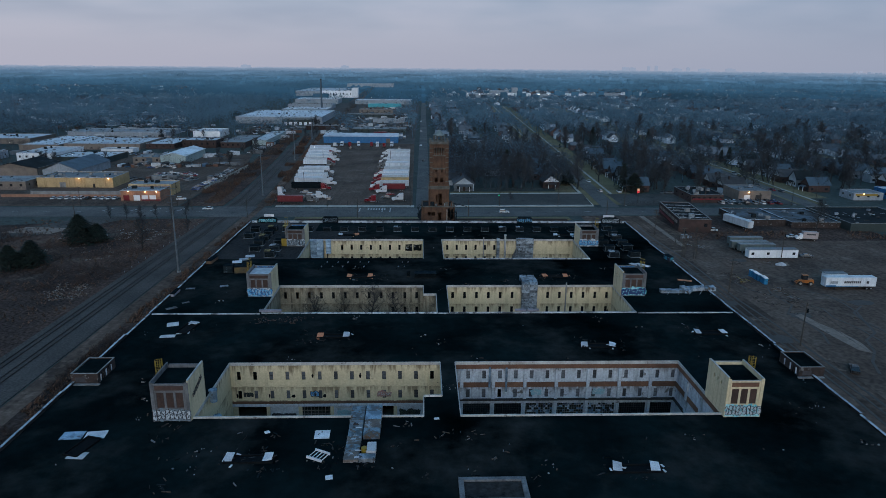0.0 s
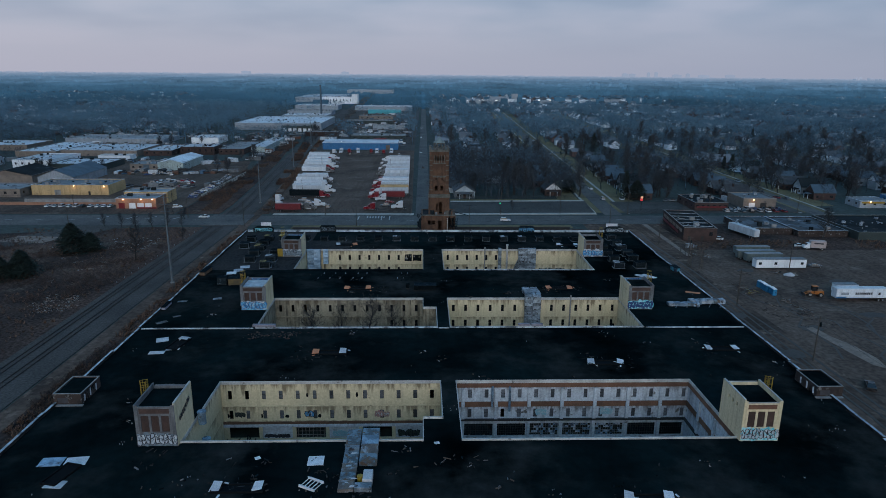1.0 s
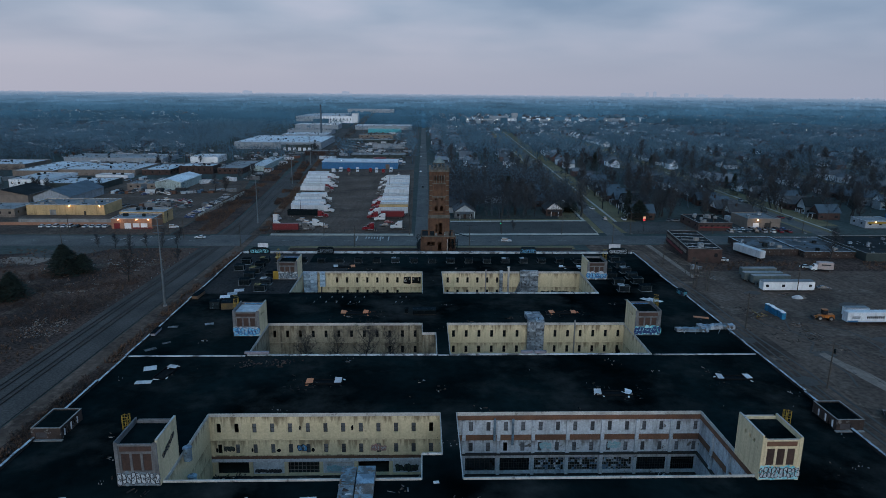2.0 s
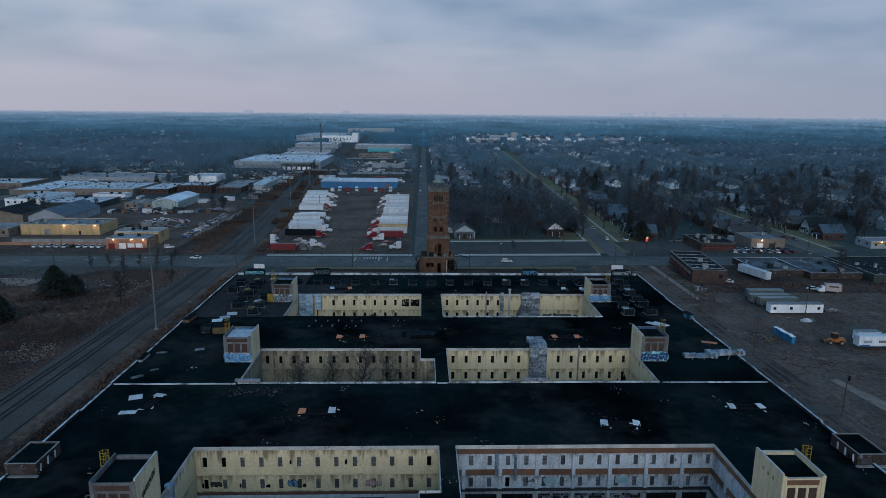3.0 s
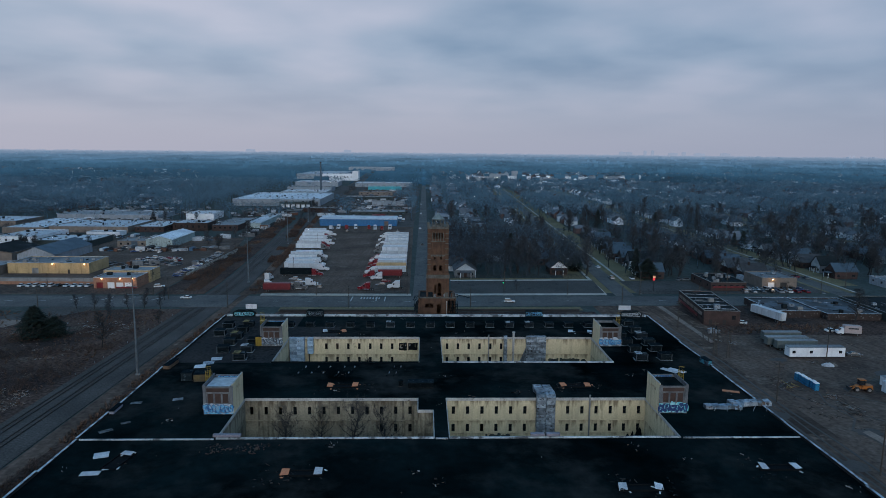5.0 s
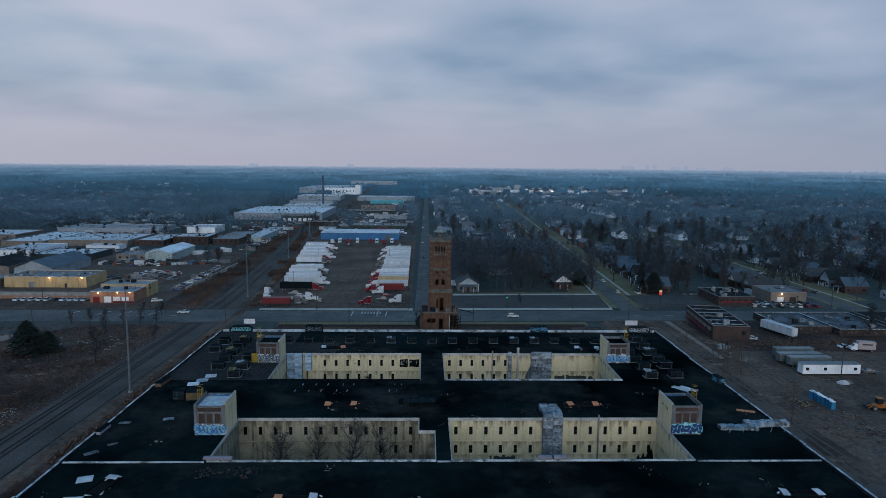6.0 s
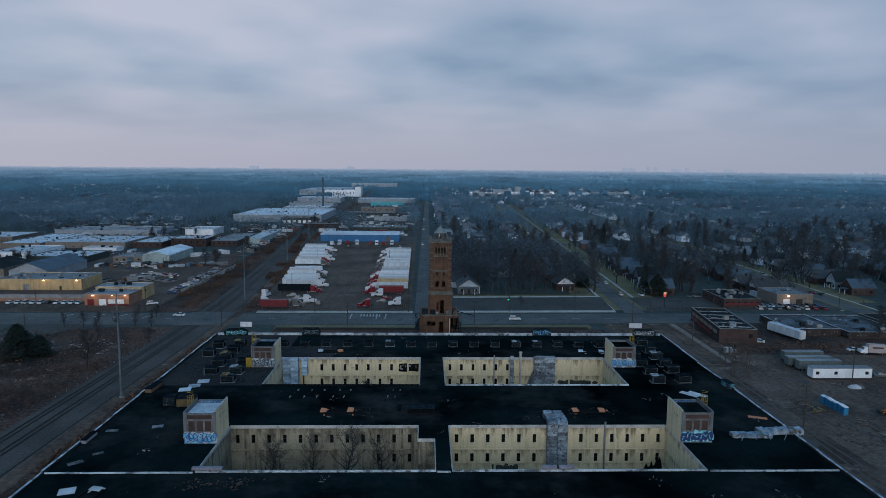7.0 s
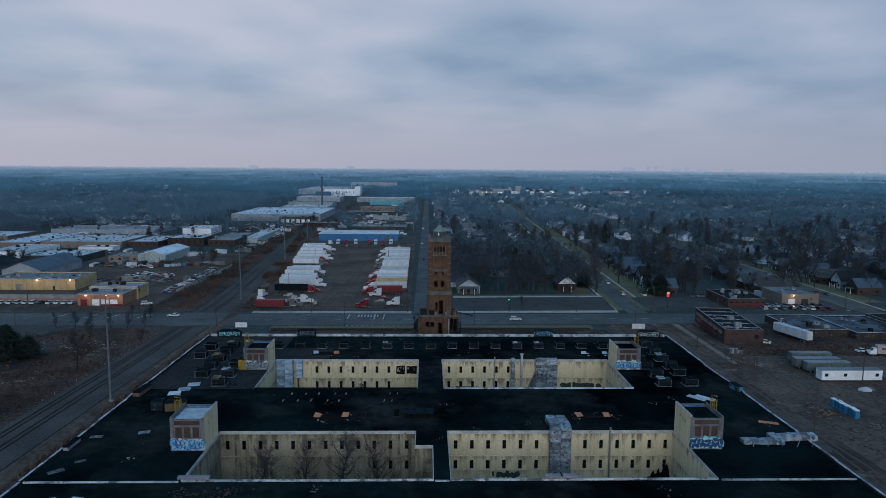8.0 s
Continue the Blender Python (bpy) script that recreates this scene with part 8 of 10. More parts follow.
def board(x, y, w, d, mt, label, turn=0.0, tip=0.0, z=ROOF, h=0.06):
    ob = solo("loose_board", Geo().cbox(-w / 2, -d / 2, 0, w / 2, d / 2, h, 0.02), mt, label, "board", group="boards on the roof")
    ob.matrix_basis = pose(x, y, z + 0.02 + abs(math.sin(radians(tip))) * d / 2, tip, 0, turn)
    return ob


def skylight(x, y, w, ends, turn=0.0, d=1.9):
    """A long flat skylight: black frame and sunken pane, boarded at its two ends."""
    s = thing("roof_skylight", (x, y, ROOF), "black-framed flat skylight with boarded ends", "skylight", "skylights on the factory roof", turn=turn)
    fr = Geo()
    for b in ((-w / 2, -d / 2, w / 2, -d / 2 + 0.2), (-w / 2, d / 2 - 0.2, w / 2, d / 2), (-w / 2, -d / 2 + 0.2, -w / 2 + 0.2, d / 2 - 0.2), (w / 2 - 0.2, -d / 2 + 0.2, w / 2, d / 2 - 0.2)):
        fr.cbox(b[0], b[1], 0, b[2], b[3], 0.3, 0.03)
    part("frame", fr, PANE, s)
    part("pane", Geo().box(-w / 2 + 0.2, -d / 2 + 0.2, 0.05, w / 2 - 0.2, d / 2 - 0.2, 0.1), PANE, s)
    for i, mt in enumerate(ends):
        if mt:
            c = (-w / 2 + 0.75, w / 2 - 0.75)[i]
            q = random.Random(int(abs(x) * 10 + y) + i)
            bd = part("cover_board", Geo().solid([(-0.7, -0.95, 0), (0.65, -0.85, 0), (0.7, 0.8, 0), (-0.55, 0.95, 0)], [(-0.7, -0.95, 0.05), (0.65, -0.85, 0.05), (0.7, 0.8, 0.05), (-0.55, 0.95, 0.05)]), mt, s, "weathered cover board")
            bd.matrix_basis = pose(c + q.uniform(-0.15, 0.15), q.uniform(-0.15, 0.2), 0.42, q.uniform(2, 12), q.uniform(-8, 8), q.uniform(-14, 14))
            for k in range(3):
                u, v = c + q.uniform(-1.1, 1.1), q.uniform(-1.8, 1.3)
                tn = part("torn_piece", Geo().cbox(-0.35, -0.14, 0, 0.35, 0.14, 0.05, 0.01), (mt, OLDTAR, mt)[k], s, "torn scrap")
                tn.matrix_basis = pose(u, v, 0.33 if abs(v) < d / 2 else 0.02, 0, 0, q.uniform(0, 180))
    return s


for x, y, w, e in ((-25.5, 81.2, 7.0, (WHITEBOARD, WHITEBOARD)), (29.1, 78.0, 7.0, (WHITEBOARD, WHITEBOARD)), (34.6, 119.7, 7.0, (WHITEBOARD, WHITEBOARD)), (60.2, 126.1, 7.0, (WHITEBOARD, WHITEBOARD)), (-19.3, 125.0, 7.0, (ORANGEBOARD, WHITEBOARD)), (-17.4, 164.7, 7.0, (ORANGEBOARD, ORANGEBOARD)), (34.8, 164.7, 7.0, (ORANGEBOARD, ORANGEBOARD)), (-25.3, 208.8, 7.0, (WHITEBOARD, ORANGEBOARD)), (46.2, 208.6, 7.0, (WHITEBOARD, WHITEBOARD))):
    skylight(x, y, w, e)
skylight(-50.6, 84.8, 5.0, (None, None), 75, 2.4)
skylight(-50.7, 129.6, 6.0, (None, WHITEBOARD), 80, 2.6)
for a in ((-53.6, 87.9, 3.2, 2.2, BLUESTEEL, "blue-grey sheet on a black roof", 4), (-50.2, 88.0, 3.0, 2.2, WHITEBOARD, "white board on a black roof", 8), (-50.3, 82.6, 2.6, 1.7, WHITEBOARD, "white board on a black roof", -4), (-54.7, 131.8, 2.4, 2.2, WHITEBOARD, "white board on a black roof", 20), (-53.4, 125.4, 3.0, 1.4, WHITEBOARD, "white board on a black roof", 6), (-50.9, 127.2, 2.6, 1.2, WHITEBOARD, "white board on a black roof", 8),
          (-16.1, 87.6, 2.3, 2.3, WHITEBOARD, "white square hatch lid on the roof", 3), (-13.6, 76.8, 1.0, 1.0, WHITEBOARD, "small white board on the roof", 12), (68.7, 161.3, 3.6, 1.2, ORANGEBOARD, "brown timber board on the roof", -20), (1.4, 92.0, 0.8, 0.6, WHITEBOARD, "small white scrap on the roof", 10), (-24.6, 88.4, 0.8, 0.7, WHITEBOARD, "small white scrap on the roof", 30), (-51.1, 157.2, 2.0, 1.4, STEEL, "grey metal sheet on the roof", 15), (-58.9, 155.3, 2.2, 1.1, OLDTIN, "pale felt sheet on the roof", 8), (-56.6, 145.3, 1.7, 0.9, OLDTIN, "pale felt sheet on the roof", 30), (-58.6, 141.6, 2.4, 1.2, OLDTIN, "pale felt sheet on the roof", 40)):
    board(*a[:6], turn=a[6])
# a broken skylight lantern
lan = thing("broken_roof_lantern", (-15.8, 81.9, ROOF), "toppled white roof lantern with glass bars", "lantern", turn=-28)
fr = Geo()
for i in range(5):
    fr.cbox(-1.7 + i * 0.8, -1.3, 0.1 + 0.0 * i, -1.55 + i * 0.8, 1.3, 0.25, 0.02)
part("bars", fr, WHITEBOARD, lan, "white glazing bars")
part("rim", Geo().cbox(-1.9, -1.6, 0, 1.8, -1.3, 0.5, 0.03).cbox(-1.9, 1.3, 0, 1.8, 1.6, 0.5, 0.03), WHITEBOARD, lan)
part("pane", Geo().box(-1.6, -1.3, 0.04, 1.6, 1.3, 0.09), PANE, lan)
lan.scale = (0.7, 0.7, 0.7)


RUSTY = mat("rust_patched_sheet", (0.16, 0.13, 0.11), (0.07, 0.065, 0.065), 0.7, 5.0, 0.75, 0.1, spots=(0.9, 0.52, 0.6, (0.22, 0.26, 0.30)))


PATCHED = mat("patched_blue_duct_sheet", (0.15, 0.22, 0.27), (0.075, 0.095, 0.11), 0.9, 5.0, 0.65, 0.15, metal=0.15, spots=(0.8, 0.52, 0.58, (0.12, 0.075, 0.05)), sharp=0.06)


def near_duct():
    """Two sheet-metal ducts that climb over the court's edge, with boxes on them."""
    d = thing("metal_duct", (-9.8, 87, ROOF), "twin patched blue-grey sheet-metal ducts crossing a court's edge", "duct")
    for i in range(7):
        y0, y1 = 80.2 + i * 2.0, 82.2 + i * 2.0
        z = lambda y: ROOF + 0.5 + 0.75 * max(0, min(1, (y - 87) / 5))
        part("left_panel", Geo().solid([(-12.1, y0, ROOF + (0.0 if y1 < 92 else 0.55)), (-10.0, y0, ROOF + (0.0 if y1 < 92 else 0.55)), (-10.0, y1 - 0.05, ROOF + (0.0 if y1 < 92 else 0.55)), (-12.1, y1 - 0.05, ROOF + (0.0 if y1 < 92 else 0.55))], [(-12.1, y0, z(y0)), (-10.0, y0, z(y0)), (-10.0, y1 - 0.05, z(y1)), (-12.1, y1 - 0.05, z(y1))]), (RUSTY, PATCHED, RUSTY, PATCHED, STEEL, PATCHED, PATCHED)[i], d, world=True)
        if i >= 3:
            part("right_panel", Geo().solid([(-9.8, y0, ROOF + (0.0 if y1 < 92 else 0.55)), (-7.3, y0, ROOF + (0.0 if y1 < 92 else 0.55)), (-7.3, y1 - 0.05, ROOF + (0.0 if y1 < 92 else 0.55)), (-9.8, y1 - 0.05, ROOF + (0.0 if y1 < 92 else 0.55))], [(-9.8, y0, z(y0) + 0.15), (-7.3, y0, z(y0) + 0.15), (-7.3, y1 - 0.05, z(y1) + 0.15), (-9.8, y1 - 0.05, z(y1) + 0.15)]), (PATCHED, RUSTY, BLUESTEEL)[i % 3], d, world=True)
    for y in (82.2, 86.2, 90.2):
        part("flange", Geo().box(-12.2, y - 0.09, ROOF + 0.4, -10.0, y, ROOF + 0.54 + 0.76 * max(0, min(1, (y - 87) / 5))), RUSTY, d, world=True)
    torn = random.Random(27)
    for k in range(16):
        x, y, w, h = torn.uniform(-12.0, -10.6), torn.uniform(80.4, 91.5), torn.uniform(0.3, 1.0), torn.uniform(0.2, 0.7)
        z = ROOF + 0.52 + 0.75 * max(0, min(1, (y + h - 87) / 5)) + 0.004 * k
        part("torn_sheet", Geo().solid([(x, y, z), (x + w, y + 0.1, z), (x + w * 0.8, y + h, z), (x + 0.1, y + h * 0.9, z)], [(x, y, z + 0.03), (x + w, y + 0.1, z + 0.03), (x + w * 0.8, y + h, z + 0.03), (x + 0.1, y + h * 0.9, z + 0.03)]), (WHITEBOARD, RUSTY, STEEL, BOARD, GREYCONC)[k % 5], d, "loose scrap of sheet", world=True)
    part("down_leg", Geo().cbox(-12.1, 93.2, 2.0, -7.3, 94.1, ROOF + 0.5, 0.05), STEEL, d, world=True)
    part("white_box", Geo().cbox(-8.9, 81.6, ROOF, -7.6, 84.0, ROOF + 1.0, 0.05), WHITEBOARD, d, world=True)
    part("steel_box", Geo().cbox(-9.9, 80.2, ROOF, -7.6, 81.5, ROOF + 0.7, 0.05), STEEL, d, world=True)
    part("yellow_drum", Geo().cyl(-9.3, 82.6, ROOF, ROOF + 0.95, 0.42, n=12), YELLOW, d, world=True)


near_duct()


def wall_duct(name, x0, x1, y, z0, z1, mt, over, label, cols=2):
    """A panelled sheet-metal shaft against a court wall, bending over the roof's edge."""
    d = thing(name, ((x0 + x1) / 2, y - 0.7, 0.08), label, "duct", "ducts on court walls")
    w, n = (x1 - x0) / cols, max(3, int((z1 - z0) / 0.75))
    for c in range(cols):
        for i in range(n):
            a, b = z0 + i * (z1 - z0) / n, z0 + (i + 1) * (z1 - z0) / n
            part("panel", Geo().cbox(x0 + c * w + 0.03, y - 1.35, a, x0 + (c + 1) * w - 0.03, y - 0.02, b - 0.03, 0.05), mt, d, world=True)
        part("foot", Geo().box(x0 + c * w + 0.3, y - 1.1, 0.08, x0 + c * w + 0.5, y - 0.3, z0), CHASSIS, d, world=True)
        if over:
            part("elbow", Geo().extrude_x([(y - 1.35, z1), (y + 0.4, z1), (y + over, ROOF + 0.25), (y + over, ROOF + 1.1), (y + 0.2, z1 + 0.75), (y - 0.9, z1 + 0.55)], x0 + c * w + 0.03, x0 + (c + 1) * w - 0.03), mt, d, world=True)
            part("roof_leg", Geo().cbox(x0 + c * w + 0.1, y + over, ROOF, x0 + (c + 1) * w - 0.1, y + over + 1.6, ROOF + 1.2, 0.05), mt, d, world=True)
    return d


PALEDUCT = mat("pale_blue_duct_sheet", (0.36, 0.49, 0.62), (0.18, 0.27, 0.37), 0.7, 5.0, 0.6, 0.1, metal=0.15, spots=(1.0, 0.60, 0.66, (0.10, 0.09, 0.085)), rand=0.25, sharp=0.1)
wall_duct("wall_duct", 24.6, 28.6, 157.4, 4.2, 12.7, STEEL, 3.6, "panelled grey sheet-metal duct climbing a court wall", 2)
wall_duct("wall_duct", -37.0, -32.8, 203.4, 4.0, 12.1, PALEDUCT, 0, "pale blue panelled duct on a court wall")
wall_duct("wall_duct", -32.0, -30.4, 203.4, 7.6, 12.1, PALEDUCT, 0, "bent pale blue duct on a court wall", 1)
wall_duct("wall_duct", 29.6, 35.2, 203.4, 2.4, 12.6, STEEL, 0, "grey panelled sheet-metal duct on a court wall", 2)
wall_duct("wall_duct", 23.2, 24.2, 203.4, 2.0, 12.6, STEEL, 0, "narrow grey duct on a court wall", 1)
part("slanted_panel", Geo().extrude_y([(26.8, 2.4), (29.6, 2.4), (29.6, 9.0)], 202.4, 203.3), STEEL, thing("slanted_duct", (28.2, 203, 0.08), "slanted grey duct transition on a court wall", "duct"), world=True)
solo("vent_stack", Geo().cyl(0, 0, 0, 13.4, 0.32, n=12).cyl(0, 0, 13.4, 13.7, 0.45, n=12), CAPWHITE, "cream vertical vent stack on a court wall", "pipe", (26.0, 202.9, 0.08))
for dz, z1 in ((0.08, 7.5), (8.2, 13.6)):
    solo("vent_cylinder", Geo().cyl(0, 0, 0, z1 - dz if dz < 1 else 2.0, 0.62, n=14).cyl(0, 0, (z1 - dz if dz < 1 else 2.0), (z1 - dz if dz < 1 else 2.0) + 0.2, 0.72, n=14), BLUESTEEL, "blue-grey metal vent cylinder by the lift head", "pipe", (-36.3, 101.0 if dz < 1 else 100.0, dz if dz < 1 else 11.0))


def collapsed_duct():
    d = thing("collapsed_duct", (66, 151.5, ROOF), "long collapsed grey sheet-metal duct on the roof", "duct")
    rr = random.Random(3)
    for x0, n, ya, yb, h, lean in ((58.6, 5, 150.8, 152.4, 0.75, -0.03), (64.2, 6, 151.9, 153.7, 0.95, 0.06)):
        for i in range(n):
            x, z = x0 + i * 1.5, ROOF + 0.15 + rr.uniform(0, 0.15)
            y = ya + lean * i * 1.5
            w = yb - ya
            part("duct_length", Geo().solid([(x, y, z), (x + 1.45, y + lean * 1.5, z), (x + 1.45, y + w + lean * 1.5, z), (x, y + w, z)], [(x, y + 0.05, z + h), (x + 1.45, y + lean * 1.5 + 0.05, z + h - rr.uniform(0, 0.15)), (x + 1.45, y + w + lean * 1.5, z + h), (x, y + w, z + h - rr.uniform(0, 0.2))]), (PATCHED, BLUESTEEL, STEEL)[rr.randrange(3)], d, world=True)
            part("leg", Geo().tube((x + 0.7, y + 0.3, ROOF), (x + 0.7, y + 0.3, z), 0.05), CHASSIS, d, world=True)
    for i in range(5):
        x = 60 + i * 2.7
        part("strut", Geo().tube((x, 150.2, ROOF), (x + 0.6, 150.6, ROOF + 0.9), 0.06), STEEL, d, world=True)


collapsed_duct()


def tank_box(x, y, w, d, h, mt, label, turn=0.0):
    b = thing("plant_box", (x, y, ROOF), label, "plant box", turn=turn)
    part("body", Geo().cbox(-w / 2, -d / 2, 0.15, w / 2, d / 2, h, 0.08), mt, b)
    part("lid", Geo().cbox(-w / 2 - 0.08, -d / 2 - 0.08, h, w / 2 + 0.08, d / 2 + 0.08, h + 0.12, 0.03), DARKBOX, b)
    for s in (-1, 1):
        part("skid", Geo().box(-w / 2, s * d * 0.35 - 0.1, 0, w / 2, s * d * 0.35 + 0.1, 0.15), CHASSIS, b)
    return b


tank_box(-49.6, 168.8, 3.8, 2.6, 1.8, mat("ochre_and_soot_paint", (0.11, 0.08, 0.03), (0.02, 0.024, 0.034), 0.5, 5.0, 0.7, 0.1), "ochre and black plant box on the roof", 8)
tank_box(-53.2, 169.2, 2.4, 2.6, 1.9, DARKBOX, "sooty plant box on the roof", 4)
tank_box(-60.6, 178.5, 1.5, 5.4, 1.0, mat("rusty_ochre_sheet", (0.16, 0.10, 0.06), (0.08, 0.05, 0.035), 0.6, 5.0, 0.8, 0.1), "rusty ochre plant box at the parapet", -4)
tank_box(-0.1, 164.6, 5.6, 2.4, 1.2, DARKBOX, "long black plant box on the roof")
tank_box(-4.6, 165, 0.9, 0.9, 1.2, DARKBOX, "small black vent box on the roof")
tank_box(71.2, 180.2, 1.4, 3.4, 1.3, mat("teal_and_navy_spray_paint", (0.04, 0.20, 0.27), (0.015, 0.02, 0.04), 1.4, 5.0, 0.8, 0.05, sharp=0.05), "teal and dark blue spray-painted box at the parapet", 6)
tank_box(-61.1, 151.2, 0.9, 4.2, 0.75, mat("mauve_grey_sheet", (0.30, 0.30, 0.36), (0.18, 0.18, 0.22), 0.6, 5.0, 0.7, 0.1), "mauve-grey metal box along the parapet")
tank_box(-43.6, 195.6, 1.6, 1.8, 2.6, YELLOW, "yellow machine housing beside a lift head")
for k, (x, y) in enumerate(((-52.4, 181.0), (-51.4, 184.2), (-53.6, 178.4))):
    board(x, y, 2.6, 2.4, (STEEL, WHITEBOARD, WHITEBOARD)[k], "pale sheet leaning among roof vents", 12)
for x in (60.2, 62.0):
    board(x, 175.2, 1.6, 4.2, (WHITEBOARD, STEEL)[int(x) % 2], "pale sheet behind a lift head", 40)
for x in (-36.4, -33.9, 21.5, 24.4):
    board(x, 138.0, 2.5, 0.7, mat("mauve_grey_panel", (0.26, 0.25, 0.30), (0.17, 0.16, 0.19), 0.6, 5.0, 0.6, 0.05), "mauve-grey panel on a court's coping", 0, 0, ROOF + 0.5, 0.45)
# rows of small pipe stubs
for x in (-29.5, -26.4, -23.6, -20.1, -17.7, -8.1, -6.5):
    for i in range(4):
        solo("pipe_stub", Geo().cbox(-0.07, -0.4, 0, 0.07, 0.4, 0.22, 0.03).cyl(0, 0, 0.22, 0.35, 0.05, n=6), STEEL if i % 2 else DARKBOX, "small pale pipe stub on the roof", "pipe", (x + i * 0.5, 171.5 + i * 2.1, ROOF), -12, "pipe stubs on the roof")
# sunken kerb frame
kf = thing("roof_kerb_frame", (8.6, 73.6, ROOF), "pale concrete kerb round a filled opening", "kerb")
for b in ((-4.6, 1.9, 4.6, 2.6), (-4.6, -2.6, 4.6, -1.9), (-4.6, -1.9, -3.9, 1.9), (3.9, -1.9, 4.6, 1.9)):
    part("kerb", Geo().cbox(b[0], b[1], 0, b[2], b[3], 0.35, 0.03), GREYPAINT, kf)
part("fill", Geo().box(-3.9, -1.9, 0.0, 3.9, 1.9, 0.05), OLDTAR, kf)


def litter(name, n, area, z, mts, label, size=(0.15, 0.9), seed=1):
    r = random.Random(seed)
    g = Geo()
    x0, y0, x1, y1 = area
    for _ in range(n):
        cx, cy = r.uniform(x0, x1), r.uniform(y0, y1)
        if z > 5 and any(inside(cx + ox, cy + oy, p) for _, p in COURTS for ox in (-1, 1) for oy in (-1, 1)):
            continue
        for k in range(r.choice((1, 1, 3, 6, 9))):
            x, y = cx + r.gauss(0, 0.9) * (k > 0), cy + r.gauss(0, 0.7) * (k > 0)
            a, l, w = r.uniform(0, 3.14), r.uniform(*size) * r.choice((0.4, 0.7, 1.0)), r.uniform(0.025, 0.10)
            c, s = math.cos(a), math.sin(a)
            q = [(x + c * u - s * v, y + s * u + c * v) for u, v in ((-l / 2, -w), (l / 2, -w), (l / 2, w), (-l / 2, w))]
            g.solid([(*p, z) for p in q], [(p[0], p[1], z + 0.04 + r.uniform(0, 0.15)) for p in q], r.randrange(len(mts)))
    solo(name, g, mts, label, "litter", kind="stuff")


litter("roof_litter", 80, (-60, 66, 70, 225), ROOF, [GREYCONC, OLDTAR, DARKBOX, TIMBER, GREYPAINT, OLDTAR, DARKBOX], "scraps of board, felt and metal on the roof", seed=4)
litter("roof_litter", 26, (-50, 74, 40, 91), ROOF, [GREYPAINT, OLDTAR, TIMBER, DARKBOX, OLDTAR], "scattered scraps on the near roof", (0.15, 1.3), seed=5)
litter("roof_litter", 26, (-38, 132, -27, 136), ROOF, [BOARD, OLDTAR, DARKBOX, TIMBER], "heap of torn brown roofing", (0.2, 1.1), seed=6)
for k, (x, y) in enumerate(((-25.5, 81.2), (29.1, 78.0), (34.6, 119.7), (60.2, 126.1), (-19.3, 125.0), (-17.4, 164.7), (34.8, 164.7), (26.5, 163.0), (-9.6, 82.0))):
    litter("roof_litter", 13, (x - 6, y - 3.2, x + 6, y + 3.0), ROOF, [DARKBOX, DARKBOX, TAR, OLDTAR, CHASSIS], "torn felt and dark scraps round a skylight", (0.2, 1.1), seed=40 + k)
litter("roof_scraps", 60, (-60, 66, 70, 225), ROOF, [GREYCONC, GREYPAINT, STEEL, TIMBER], "small pale scraps strewn over the roof", (0.08, 0.35), seed=61)
litter("court_rubble", 220, (-37, 93, 48, 112), 0.08, [GREYCONC, DARKBOX, BOARD, WHITEBOARD], "rubble on a court floor", (0.3, 1.6), seed=7)


# spray paint on the court walls
def tag_marks(y, x0, x1, z0, z1, mt, label, seed, n=6):
    t = thing("wall_graffiti", ((x0 + x1) / 2, y, z0), label, "graffiti", "graffiti on court walls")
    fill, line, shine = lettering(x0, x1, z0, z1, y - 0.002, n, seed, 0.13)
    for g in fill:
        part("painted_letter", g, mt, t, world=True)
    part("paint_outline", line, G_BLACK if mt not in (CYAN_TAG, PINK_TAG) else mt, t, world=True)
    part("paint_highlight", shine, G_WHITE if mt not in (GREEN_TAG, TAG_DARK) else mt, t, world=True)


GREEN_TAG = mat("green_black_spray_paint", (0.05, 0.07, 0.05), (0.03, 0.04, 0.035), 1.0, 5.0, 0.7, 0.0)
PINK_TAG = mat("faded_pink_spray_paint", (0.36, 0.17, 0.17), (0.30, 0.22, 0.18), 1.0, 5.0, 0.7, 0.0)
CYAN_TAG = mat("faded_cyan_spray_paint", (0.20, 0.42, 0.48), (0.30, 0.42, 0.46), 1.0, 5.0, 0.7, 0.0)
BLUE_TAG = mat("bright_blue_spray_paint", (0.05, 0.20, 0.42), (0.08, 0.26, 0.45), 1.0, 5.0, 0.7, 0.0)
tag_marks(112.6, -22.2, -20.7, 4.7, 6.2, BLUE_TAG, "bright blue graffiti on a cream wall", 1, 2)
tag_marks(112.6, -9.6, -6.9, 4.7, 6.1, PINK_TAG, "faded pink graffiti on a cream wall", 2, 5)
tag_marks(112.6, -34.9, -33.2, 4.8, 6.0, GREEN_TAG, "dark green scrawl on a cream wall", 3, 4)
tag_marks(112.6, 20.1, 22.2, 4.9, 6.3, CYAN_TAG, "faded cyan graffiti on a white wall", 4, 4)
tag_marks(112.6, 32.2, 34.4, 4.9, 6.3, CYAN_TAG, "faded cyan graffiti on a white wall", 5, 4)
tag_marks(203.5, 36.5, 47.0, 4.0, 5.9, GREEN_TAG, "large black-green graffiti letters", 6, 8)
tag_marks(203.5, 7.5, 15.0, 3.8, 5.0, GREEN_TAG, "dark graffiti low on a cream wall", 7, 7)
tag_marks(157.5, 14.0, 19.0, 2.6, 4.0, GREEN_TAG, "dark graffiti low on a cream wall", 8, 6)
tag_marks(156.0, 24.3, 29.2, 1.2, 3.9, CYAN_TAG, "teal graffiti below a duct", 9, 5)
